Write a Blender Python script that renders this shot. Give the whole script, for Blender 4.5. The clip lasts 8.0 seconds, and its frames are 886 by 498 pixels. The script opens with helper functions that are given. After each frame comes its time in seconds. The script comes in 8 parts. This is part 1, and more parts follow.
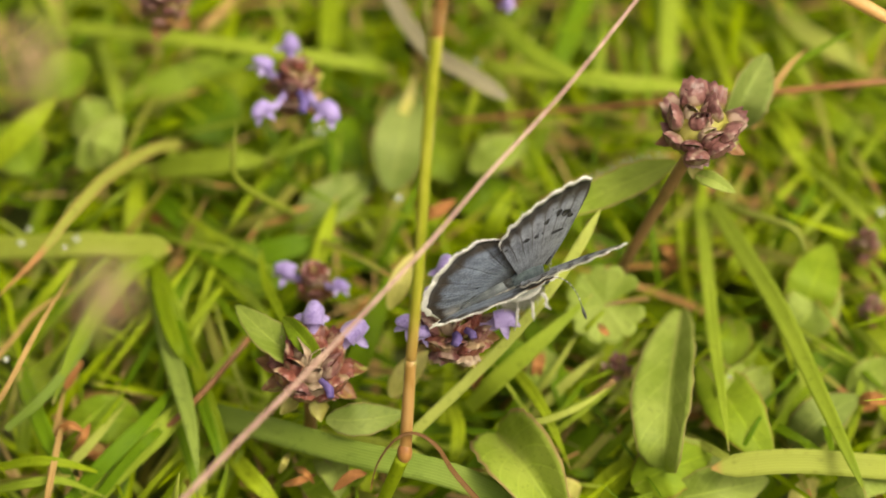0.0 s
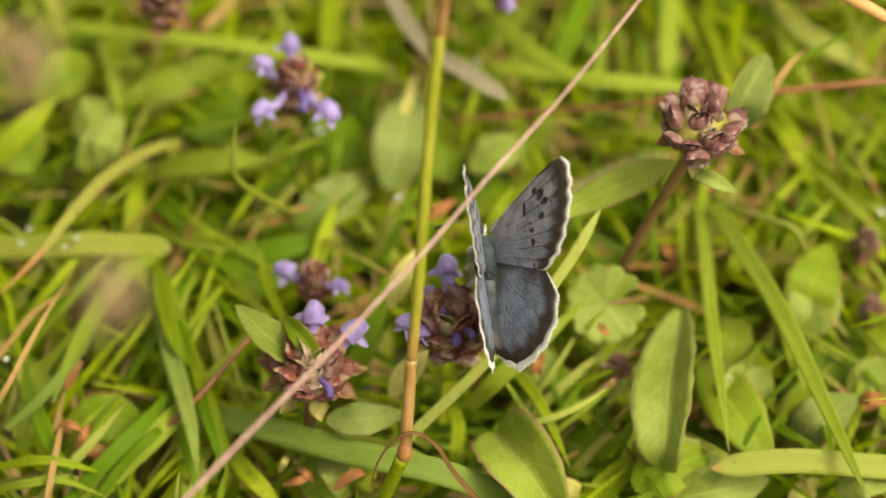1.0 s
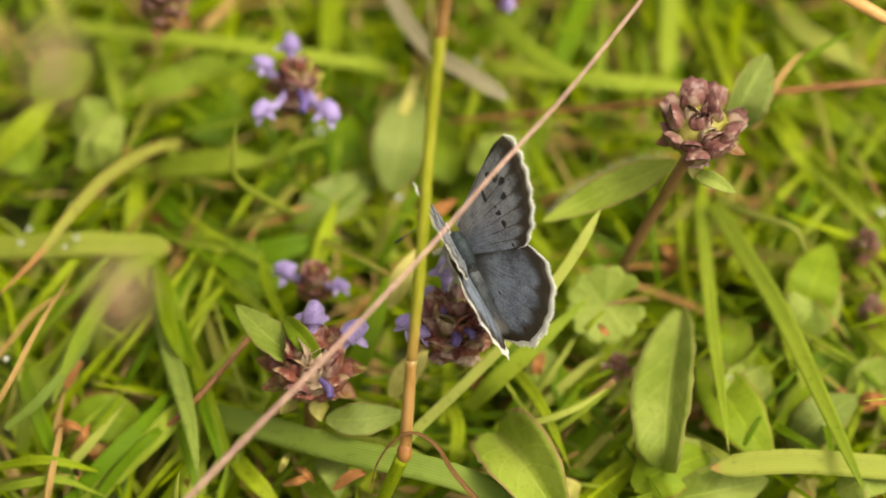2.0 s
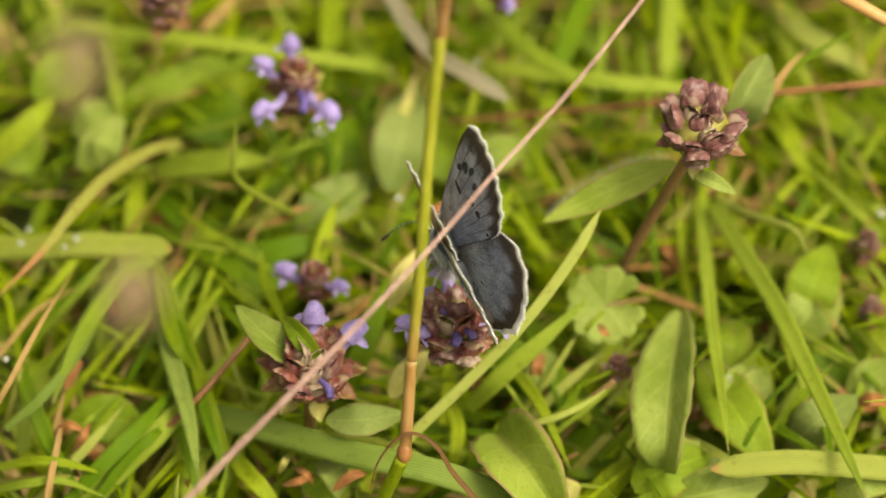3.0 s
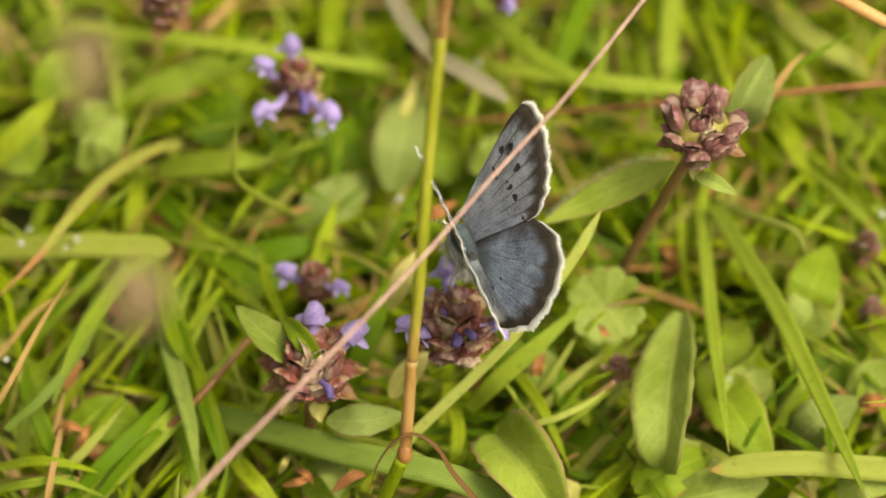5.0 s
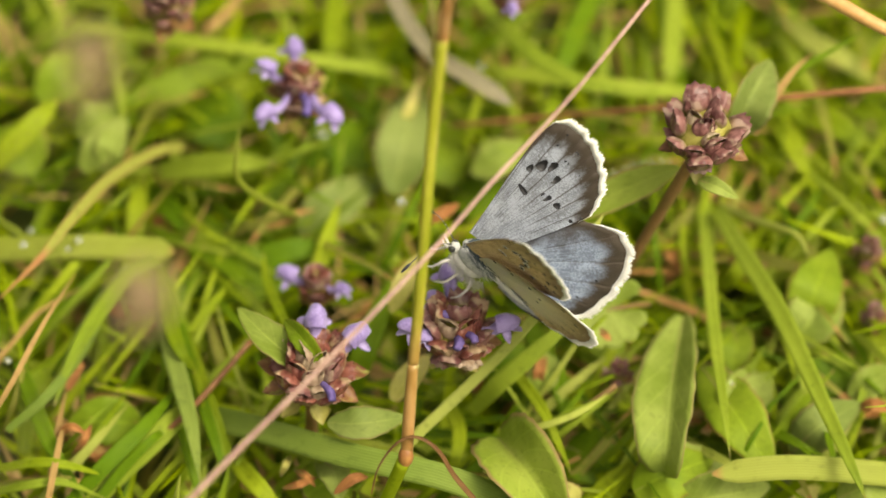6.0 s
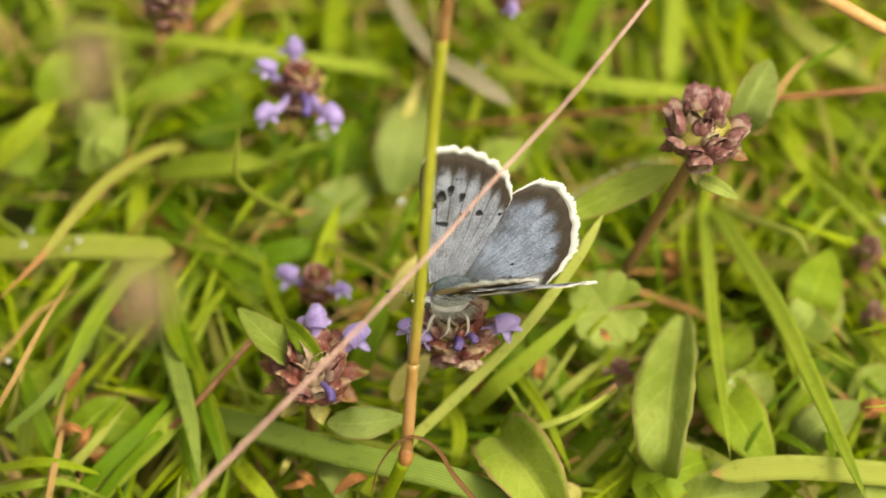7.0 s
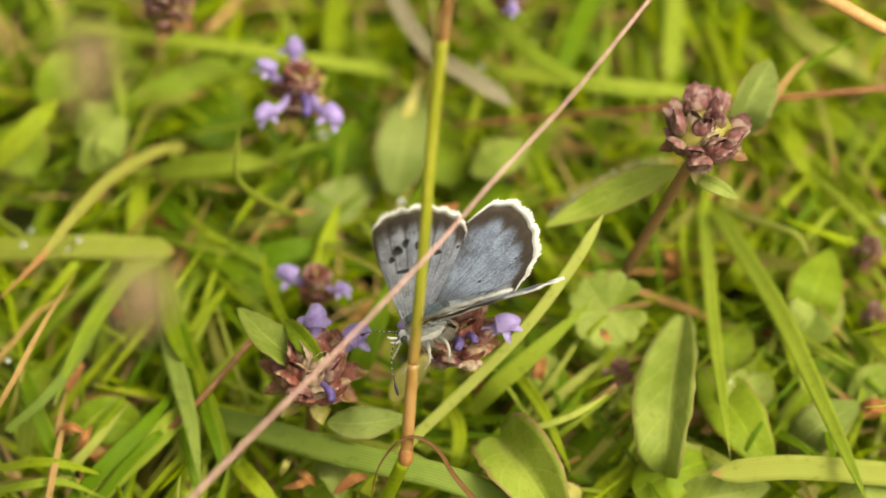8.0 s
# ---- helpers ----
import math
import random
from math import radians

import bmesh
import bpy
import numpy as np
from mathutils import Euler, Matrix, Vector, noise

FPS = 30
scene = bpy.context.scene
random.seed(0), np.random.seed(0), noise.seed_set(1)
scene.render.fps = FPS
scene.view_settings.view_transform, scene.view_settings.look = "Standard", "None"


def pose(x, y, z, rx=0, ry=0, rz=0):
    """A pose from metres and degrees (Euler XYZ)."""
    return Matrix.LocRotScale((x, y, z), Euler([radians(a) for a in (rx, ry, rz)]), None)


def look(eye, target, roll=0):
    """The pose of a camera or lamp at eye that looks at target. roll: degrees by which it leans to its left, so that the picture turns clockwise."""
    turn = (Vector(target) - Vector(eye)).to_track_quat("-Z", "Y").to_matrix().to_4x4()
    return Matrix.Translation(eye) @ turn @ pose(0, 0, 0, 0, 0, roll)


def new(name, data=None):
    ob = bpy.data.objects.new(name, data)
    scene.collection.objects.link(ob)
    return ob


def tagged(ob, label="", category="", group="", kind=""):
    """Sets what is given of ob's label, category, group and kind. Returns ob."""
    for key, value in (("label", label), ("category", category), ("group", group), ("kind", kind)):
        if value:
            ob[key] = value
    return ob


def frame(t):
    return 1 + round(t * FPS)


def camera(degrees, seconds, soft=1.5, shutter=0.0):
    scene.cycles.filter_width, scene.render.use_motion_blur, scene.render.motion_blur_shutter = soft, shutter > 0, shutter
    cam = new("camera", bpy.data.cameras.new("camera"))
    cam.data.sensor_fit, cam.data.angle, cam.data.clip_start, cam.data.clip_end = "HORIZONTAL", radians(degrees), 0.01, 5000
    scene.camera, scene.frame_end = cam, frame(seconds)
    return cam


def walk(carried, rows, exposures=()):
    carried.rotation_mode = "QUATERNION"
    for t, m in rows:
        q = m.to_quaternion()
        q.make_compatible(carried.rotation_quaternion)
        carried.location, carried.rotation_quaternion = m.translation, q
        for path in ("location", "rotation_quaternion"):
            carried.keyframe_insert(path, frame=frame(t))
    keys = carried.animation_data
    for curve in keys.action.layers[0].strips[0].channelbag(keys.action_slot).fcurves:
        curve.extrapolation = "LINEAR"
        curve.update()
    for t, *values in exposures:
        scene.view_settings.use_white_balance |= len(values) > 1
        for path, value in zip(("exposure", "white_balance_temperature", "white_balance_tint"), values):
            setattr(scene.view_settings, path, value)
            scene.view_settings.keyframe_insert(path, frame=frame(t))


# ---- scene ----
# Lengths of plants and insect are written in millimetres and turned into metres by MM.
MM = 0.001


# ---- camera ----
EYE = (0.0, -0.34068, 0.45100)
cam = camera(12.0, 8.0, 1.6, 0.0)
cam.data.dof.use_dof = True
cam.data.dof.focus_distance = 0.522
cam.data.dof.aperture_fstop = 12.0
walk(cam, [
    (0.0, look(EYE, (0, 0.00008, 0.04507), 0.0)),
    (1.5, look(EYE, (0, 0.00004, 0.04503), 0.03)),
    (3.0, look(EYE, (0, 0.00012, 0.04510), 0.08)),
    (4.7, look(EYE, (0, 0.00012, 0.04510), 0.08)),
    (5.8, look(EYE, (-0.00031, 0.00046, 0.04539), 0.32)),
    (8.0, look(EYE, (-0.00031, 0.00046, 0.04539), 0.32)),
], exposures=[(0.0, 0.65, 7650, 9), (4.7, 0.65, 7650, 9), (5.8, 0.70, 7650, 9), (8.0, 0.70, 7650, 9)])


# ---- world and sun ----
SUN_WAY = Vector((0.45, -0.26, 0.85)).normalized()
sky = bpy.data.worlds.new("sky")
scene.world = sky
sky.use_nodes = True
wn = sky.node_tree
bg = wn.nodes["Background"]
tex = wn.nodes.new("ShaderNodeTexSky")
tex.sky_type = "NISHITA"
tex.sun_disc = False
tex.sun_elevation = math.asin(SUN_WAY.z)
tex.sun_rotation = math.atan2(SUN_WAY.x, SUN_WAY.y)
tex.air_density, tex.dust_density, tex.ozone_density = 0.8, 8.0, 0.5
haze = wn.nodes.new("ShaderNodeHueSaturation")
haze.inputs["Saturation"].default_value = 0.12
wn.links.new(tex.outputs[0], haze.inputs["Color"])
wn.links.new(haze.outputs[0], bg.inputs[0])
bg.inputs[1].default_value = 0.15
sun = new("sun", bpy.data.lights.new("sun", "SUN"))
sun.data.energy = 1.75
sun.data.angle = radians(22)
sun.data.color = (0.95, 0.945, 0.76)
sun.matrix_world = look(SUN_WAY * 3, (0, 0, 0))


# ---- materials ----
def nodes_of(name):
    m = bpy.data.materials.new(name)
    m.use_nodes = True
    t = m.node_tree
    return m, t, t.nodes["Principled BSDF"], t.nodes["Material Output"]


def mth(t, op, a, b=None, c=None):
    n = t.nodes.new("ShaderNodeMath")
    n.operation = op
    for k, v in enumerate((a, b, c)):
        if v is None:
            continue
        if isinstance(v, (int, float)):
            n.inputs[k].default_value = v
        else:
            t.links.new(v, n.inputs[k])
    return n.outputs[0]


def mixc(t, f, a, b):
    n = t.nodes.new("ShaderNodeMix")
    n.data_type = "RGBA"
    for k, v in ((0, f), (6, a), (7, b)):
        if isinstance(v, (int, float)):
            n.inputs[k].default_value = v
        elif isinstance(v, tuple):
            n.inputs[k].default_value = (*v, 1)
        else:
            t.links.new(v, n.inputs[k])
    return n.outputs[2]


def noise_of(t, scale, detail=3, coord="Object", stretch=None):
    co = t.nodes.new("ShaderNodeTexCoord")
    n = t.nodes.new("ShaderNodeTexNoise")
    n.inputs["Scale"].default_value = scale
    n.inputs["Detail"].default_value = detail
    if stretch:
        mp = t.nodes.new("ShaderNodeMapping")
        mp.inputs["Scale"].default_value = stretch
        t.links.new(co.outputs[coord], mp.inputs[0])
        t.links.new(mp.outputs[0], n.inputs["Vector"])
    else:
        t.links.new(co.outputs[coord], n.inputs["Vector"])
    return n.outputs[0]


def ramp(t, x, lo, hi):
    n = t.nodes.new("ShaderNodeMapRange")
    n.interpolation_type = "SMOOTHSTEP"
    n.inputs[1].default_value, n.inputs[2].default_value = lo, hi
    t.links.new(x, n.inputs[0])
    return n.outputs[0]


def uv_of(t):
    u = t.nodes.new("ShaderNodeUVMap")
    s = t.nodes.new("ShaderNodeSeparateXYZ")
    t.links.new(u.outputs[0], s.inputs[0])
    return s.outputs[0], s.outputs[1]


def bump(t, bsdf, h, strength, dist=0.0002):
    b = t.nodes.new("ShaderNodeBump")
    b.inputs["Strength"].default_value = strength
    b.inputs["Distance"].default_value = dist
    t.links.new(h, b.inputs["Height"])
    t.links.new(b.outputs[0], bsdf.inputs["Normal"])
    return b.outputs[0]


def sap_green(t, col):
    """Light that comes through a blade is deeper in colour than light thrown back."""
    n = t.nodes.new("ShaderNodeMix")
    n.data_type, n.blend_type = "RGBA", "MULTIPLY"
    n.inputs[0].default_value = 1.0
    t.links.new(col, n.inputs[6])
    n.inputs[7].default_value = (1.1, 1.15, 0.18, 1)
    return n.outputs[2]


def translucent(t, bsdf, out, col, share, normal=None):
    tr = t.nodes.new("ShaderNodeBsdfTranslucent")
    if isinstance(col, tuple):
        tr.inputs[0].default_value = (*col, 1)
    else:
        t.links.new(col, tr.inputs[0])
    mx = t.nodes.new("ShaderNodeMixShader")
    mx.inputs[0].default_value = share
    t.links.new(bsdf.outputs[0], mx.inputs[1])
    t.links.new(tr.outputs[0], mx.inputs[2])
    t.links.new(mx.outputs[0], out.inputs[0])


def grass_mat(name, c1, c2, tip, tipat=0.93, rough=0.5, share=0.42, island=False, veins=9.0, edge=None, kinds=False):
    """Grass: lengthwise ribs, two-scale mottling, dry tip, thin enough to let light through."""
    m, t, b, out = nodes_of(name)
    u, v = uv_of(t)
    big = noise_of(t, 90, 3)
    fine = noise_of(t, 900, 3)
    if island:
        g = t.nodes.new("ShaderNodeNewGeometry")
        rnd = g.outputs["Random Per Island"]
    else:
        oi = t.nodes.new("ShaderNodeObjectInfo")
        rnd = oi.outputs["Random"]
    f = mth(t, "ADD", mth(t, "MULTIPLY", big, 0.9), mth(t, "MULTIPLY", rnd, 0.7))
    col = mixc(t, ramp(t, f, 0.35, 1.15), c1, c2)
    if kinds:
        lot = mth(t, "FRACT", mth(t, "MULTIPLY", rnd, 17.31))
        col = mixc(t, ramp(t, lot, 0.68, 0.72), col, (0.308, 0.375, 0.045))
        col = mixc(t, ramp(t, lot, 0.84, 0.86), col, (0.060, 0.125, 0.006))
        col = mixc(t, ramp(t, lot, 0.95, 0.97), col, (0.27, 0.155, 0.05))
    rib = mth(t, "SINE", mth(t, "MULTIPLY", u, 6.2832 * veins))
    col = mixc(t, mth(t, "MULTIPLY", ramp(t, rib, 0.2, 1.0), 0.22), col, tuple(min(1, x * 1.7) for x in c2))
    col = mixc(t, mth(t, "MULTIPLY", ramp(t, fine, 0.56, 0.72), 0.35), col, tuple(x * 0.55 for x in c1))
    if edge:
        e = ramp(t, mth(t, "ABSOLUTE", mth(t, "SUBTRACT", u, 0.5)), 0.40, 0.48)
        col = mixc(t, e, col, edge)
    tipf = ramp(t, mth(t, "ADD", v, mth(t, "MULTIPLY", mth(t, "SUBTRACT", big, 0.5), 0.12)), tipat, min(tipat + 0.06, 1.2))
    col = mixc(t, tipf, col, tip)
    t.links.new(col, b.inputs["Base Color"])
    b.inputs["Roughness"].default_value = rough
    b.inputs["Specular IOR Level"].default_value = 0.15
    bump(t, b, mth(t, "ADD", rib, mth(t, "MULTIPLY", fine, 0.8)), 0.35, 0.00008)
    translucent(t, b, out, sap_green(t, col), share)
    return m


def leaf_mat(name, c1, c2, edge, veins=7.0, rough=0.55, share=0.38, blotch=None, island=False, rim=0.455):
    """Broad leaf: side veins that slant from the midrib, pale midrib, mottling, worn rim."""
    m, t, b, out = nodes_of(name)
    u, v = uv_of(t)
    side = mth(t, "ABSOLUTE", mth(t, "SUBTRACT", u, 0.5))
    big = noise_of(t, 130, 4)
    fine = noise_of(t, 1400, 3)
    col = mixc(t, ramp(t, big, 0.3, 0.7), c1, c2)
    if island:
        g = t.nodes.new("ShaderNodeNewGeometry")
        col = mixc(t, mth(t, "MULTIPLY", g.outputs["Random Per Island"], 0.7), col, tuple(x * 0.5 for x in c1))
    wave = mth(t, "SINE", mth(t, "MULTIPLY", mth(t, "SUBTRACT", v, mth(t, "MULTIPLY", side, 0.55)), 6.2832 * veins))
    vein = ramp(t, wave, 0.86, 1.0)
    mid = mth(t, "SUBTRACT", 1.0, ramp(t, side, 0.012, 0.04))
    line = mth(t, "MAXIMUM", mth(t, "MULTIPLY", vein, 0.45), mid)
    col = mixc(t, mth(t, "MULTIPLY", line, 0.28), col, tuple(min(1, x * 1.6) for x in c2))
    col = mixc(t, mth(t, "MULTIPLY", ramp(t, fine, 0.55, 0.7), 0.3), col, tuple(x * 0.6 for x in c1))
    if blotch:
        col = mixc(t, ramp(t, noise_of(t, 260, 2), 0.62, 0.70), col, blotch)
    col = mixc(t, mth(t, "MULTIPLY", ramp(t, side, rim, 0.49), 0.8), col, edge)
    t.links.new(col, b.inputs["Base Color"])
    b.inputs["Roughness"].default_value = rough
    b.inputs["Specular IOR Level"].default_value = 0.15
    h = mth(t, "ADD", mth(t, "MULTIPLY", line, -1.0), mth(t, "MULTIPLY", noise_of(t, 700, 2), 0.8))
    bump(t, b, h, 0.4, 0.00015)
    translucent(t, b, out, sap_green(t, col), share)
    return m


def plain_mat(name, c1, c2, rough=0.5, scale=500, share=0.0, stretch=None, strength=0.4, spec=0.4, spots=None, sheen=0.0):
    m, t, b, out = nodes_of(name)
    big = noise_of(t, scale * 0.3, 3)
    fine = noise_of(t, scale * 2, 3, "Object", stretch)
    col = mixc(t, ramp(t, mth(t, "ADD", mth(t, "MULTIPLY", big, 0.6), mth(t, "MULTIPLY", fine, 0.4)), 0.36, 0.64), c1, c2)
    if spots:
        col = mixc(t, ramp(t, noise_of(t, scale, 2), 0.6, 0.68), col, spots)
    t.links.new(col, b.inputs["Base Color"])
    b.inputs["Roughness"].default_value = rough
    b.inputs["Specular IOR Level"].default_value = spec
    b.inputs["Sheen Weight"].default_value = sheen
    bump(t, b, fine, strength, 0.0001)
    if share:
        translucent(t, b, out, col, share)
    return m


def stem_mat():
    """A smooth grass stalk that runs from orange-brown at its node to yellow-green higher up, finely streaked."""
    m, t, b, out = nodes_of("stem_green_orange")
    co = t.nodes.new("ShaderNodeTexCoord")
    xyz = t.nodes.new("ShaderNodeSeparateXYZ")
    t.links.new(co.outputs["Object"], xyz.inputs[0])
    streak = noise_of(t, 600, 3, "Object", (1, 1, 0.06))
    green = mixc(t, ramp(t, streak, 0.35, 0.65), (0.225, 0.240, 0.016), (0.315, 0.305, 0.036))
    orange = mixc(t, ramp(t, streak, 0.35, 0.65), (0.27, 0.135, 0.040), (0.36, 0.200, 0.075))
    run = mth(t, "ADD", xyz.outputs[2], mth(t, "MULTIPLY", mth(t, "SUBTRACT", noise_of(t, 120, 2), 0.5), 0.012))
    col = mixc(t, ramp(t, run, 0.006, 0.026), orange, green)
    t.links.new(col, b.inputs["Base Color"])
    b.inputs["Roughness"].default_value = 0.38
    b.inputs["Specular IOR Level"].default_value = 0.45
    bump(t, b, streak, 0.4, 0.0001)
    return m


def calyx_mat(name, foot, dark, light, pale):
    """A flower cup: yellowish-green foot, ribbed purple-brown upper part, pale worn patches."""
    m, t, b, out = nodes_of(name)
    u, v = uv_of(t)
    big, fine = noise_of(t, 320, 3), noise_of(t, 1500, 3)
    col = mixc(t, ramp(t, mth(t, "ADD", mth(t, "MULTIPLY", big, 0.55), mth(t, "MULTIPLY", fine, 0.45)), 0.38, 0.62), dark, light)
    rib = mth(t, "SINE", mth(t, "MULTIPLY", u, 6.2832 * 6))
    col = mixc(t, mth(t, "MULTIPLY", ramp(t, rib, 0.1, 1.0), 0.35), col, dark)
    col = mixc(t, mth(t, "MULTIPLY", ramp(t, noise_of(t, 520, 2), 0.51, 0.64), 0.85), col, pale)
    grow = mth(t, "ADD", v, mth(t, "MULTIPLY", mth(t, "SUBTRACT", big, 0.5), 0.5))
    col = mixc(t, ramp(t, grow, 0.28, 0.66), foot, col)
    t.links.new(col, b.inputs["Base Color"])
    b.inputs["Roughness"].default_value = 0.38
    b.inputs["Specular IOR Level"].default_value = 0.5
    bump(t, b, mth(t, "ADD", rib, mth(t, "MULTIPLY", fine, 1.5)), 0.7, 0.00012)
    translucent(t, b, out, col, 0.30)
    return m


G_FRESH = grass_mat("grass_fresh", (0.125, 0.200, 0.003), (0.315, 0.385, 0.020), (0.36, 0.24, 0.08))
G_YELLOW = grass_mat("grass_yellow", (0.255, 0.300, 0.034), (0.345, 0.375, 0.078), (0.44, 0.28, 0.09), 0.95)
G_BRIGHT = grass_mat("grass_bright", (0.33, 0.375, 0.06), (0.44, 0.47, 0.12), (0.46, 0.40, 0.10), 0.97)
G_DARK = grass_mat("grass_dark", (0.088, 0.175, 0.004), (0.150, 0.242, 0.008), (0.20, 0.18, 0.04))
G_BLUE = grass_mat("grass_bluish", (0.165, 0.245, 0.014), (0.300, 0.370, 0.038), (0.32, 0.28, 0.09))
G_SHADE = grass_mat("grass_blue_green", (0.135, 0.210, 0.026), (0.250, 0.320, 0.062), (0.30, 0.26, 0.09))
G_PALE = grass_mat("grass_pale", (0.20, 0.235, 0.025), (0.31, 0.32, 0.06), (0.46, 0.24, 0.09), 0.74, edge=(0.44, 0.22, 0.10))
G_GREY = grass_mat("grass_dead", (0.175, 0.155, 0.09), (0.28, 0.245, 0.15), (0.3, 0.25, 0.2), rough=0.6, share=0.2)
G_DRY = grass_mat("grass_dry", (0.27, 0.155, 0.045), (0.37, 0.235, 0.085), (0.45, 0.22, 0.08), rough=0.6, share=0.25)
G_RED = grass_mat("grass_red", (0.085, 0.040, 0.014), (0.17, 0.085, 0.032), (0.3, 0.12, 0.05), rough=0.5, share=0.15)
G_SWARD = grass_mat("grass_sward", (0.080, 0.145, 0.001), (0.300, 0.378, 0.006), (0.38, 0.25, 0.06), 0.985, island=True, veins=3.0, kinds=True)
L_GREEN = leaf_mat("leaf_green", (0.150, 0.232, 0.010), (0.240, 0.322, 0.024), (0.26, 0.14, 0.05))
L_PALE = leaf_mat("leaf_pale", (0.185, 0.252, 0.032), (0.315, 0.375, 0.085), (0.32, 0.26, 0.10))
L_DULL = leaf_mat("leaf_dull", (0.150, 0.205, 0.038), (0.245, 0.295, 0.078), (0.30, 0.20, 0.10))
L_DARK = leaf_mat("leaf_dark", (0.079, 0.155, 0.004), (0.132, 0.213, 0.007), (0.12, 0.12, 0.02))
G_LITTER = grass_mat("grass_litter", (0.26, 0.11, 0.025), (0.44, 0.30, 0.12), (0.3, 0.15, 0.05), rough=0.7, share=0.15, island=True, veins=3.0)
L_RIM = leaf_mat("leaf_brown_rimmed", (0.20, 0.28, 0.024), (0.33, 0.395, 0.068), (0.36, 0.22, 0.11), rim=0.43)
L_CREAM = leaf_mat("leaf_cream", (0.44, 0.42, 0.10), (0.56, 0.50, 0.18), (0.42, 0.27, 0.10))
L_LOW = leaf_mat("leaf_low", (0.085, 0.150, 0.001), (0.210, 0.285, 0.006), (0.14, 0.17, 0.02), island=True)
L_DEAD = leaf_mat("leaf_dead", (0.22, 0.09, 0.03), (0.36, 0.16, 0.05), (0.2, 0.08, 0.03), rough=0.65, share=0.1)
S_CULM = plain_mat("culm_pink", (0.26, 0.145, 0.112), (0.42, 0.265, 0.215), 0.45, 600, 0.0, (1, 1, 0.1))
S_STEM = stem_mat()
S_NODE = plain_mat("stem_node", (0.22, 0.085, 0.025), (0.34, 0.16, 0.05), 0.45, 500)
S_RED = plain_mat("stem_red_brown", (0.16, 0.065, 0.02), (0.26, 0.12, 0.04), 0.5, 500)
S_ORANGE_RED = plain_mat("stem_orange_red", (0.46, 0.20, 0.07), (0.60, 0.32, 0.15), 0.42, 600, 0.0, (1, 1, 0.1))
S_PALE = plain_mat("strand_pale", (0.32, 0.29, 0.08), (0.44, 0.39, 0.15), 0.5, 600)
S_RUSSET = plain_mat("stem_russet", (0.17, 0.062, 0.020), (0.28, 0.115, 0.038), 0.5, 500)
S_ORANGE = plain_mat("stem_straw_orange", (0.40, 0.21, 0.07), (0.50, 0.30, 0.12), 0.45, 500)
S_FLOWER = plain_mat("flower_stalk", (0.16, 0.10, 0.03), (0.24, 0.13, 0.05), 0.55, 600)
CALYX = calyx_mat("calyx_purple_brown", (0.35, 0.32, 0.08), (0.14, 0.050, 0.046), (0.31, 0.145, 0.128), (0.40, 0.28, 0.21))
CALYX_RED = calyx_mat("calyx_red_brown", (0.36, 0.30, 0.09), (0.155, 0.040, 0.030), (0.34, 0.125, 0.088), (0.47, 0.34, 0.20))
CALYX_GREEN = plain_mat("calyx_green_brown", (0.24, 0.21, 0.035), (0.38, 0.34, 0.085), 0.5, 700, 0.15)
CALYX_PALE = calyx_mat("calyx_faded", (0.38, 0.34, 0.09), (0.30, 0.20, 0.13), (0.46, 0.34, 0.24), (0.56, 0.45, 0.30))
BRACT = plain_mat("bract_brown", (0.19, 0.075, 0.032), (0.30, 0.18, 0.06), 0.5, 700, 0.2, None, 0.5, spots=(0.27, 0.29, 0.06))
PETAL = plain_mat("petal_violet", (0.23, 0.16, 0.40), (0.40, 0.31, 0.60), 0.5, 1500, 0.3, None, 0.3, sheen=0.3)
LIP = plain_mat("petal_lip_pale", (0.32, 0.24, 0.51), (0.51, 0.42, 0.69), 0.5, 1500, 0.3, None, 0.3, sheen=0.3)
PETAL_DARK = plain_mat("petal_wilted_blue", (0.085, 0.055, 0.21), (0.17, 0.12, 0.33), 0.6, 900, 0.2)
SEED = plain_mat("seed_head_brown", (0.30, 0.20, 0.11), (0.44, 0.31, 0.18), 0.7, 700)
FRINGE = plain_mat("wing_fringe", (0.90, 0.88, 0.83), (0.97, 0.96, 0.92), 0.6, 2500, 0.4, None, 0.8)
FUR_BLUE = plain_mat("fur_blue_grey", (0.030, 0.044, 0.052), (0.085, 0.11, 0.122), 0.85, 1500, 0, None, 0.9, sheen=0.05)
FUR_SIDE = plain_mat("fur_pale_grey", (0.27, 0.28, 0.28), (0.46, 0.46, 0.43), 0.85, 1500, 0, None, 0.9, sheen=0.2)
FUR_GREY = plain_mat("fur_grey", (0.055, 0.065, 0.075), (0.15, 0.165, 0.175), 0.85, 1500, 0, None, 0.9)
BODY_DARK = plain_mat("body_dark", (0.018, 0.017, 0.018), (0.05, 0.05, 0.05), 0.9, 1500, 0, None, 0.9)
FUR_PALE = plain_mat("fur_pale", (0.45, 0.44, 0.40), (0.62, 0.60, 0.55), 0.75, 1500, 0, None, 0.9, sheen=0.4)
CHITIN = plain_mat("chitin_black", (0.02, 0.02, 0.022), (0.05, 0.05, 0.05), 0.3, 1500)
LEG = plain_mat("leg_pale", (0.42, 0.40, 0.36), (0.6, 0.57, 0.52), 0.5, 2500)
SPOT = plain_mat("wing_spot", (0.015, 0.014, 0.016), (0.03, 0.028, 0.03), 0.6, 3000)
RING = plain_mat("wing_ring", (0.6, 0.56, 0.48), (0.7, 0.66, 0.6), 0.6, 3000)


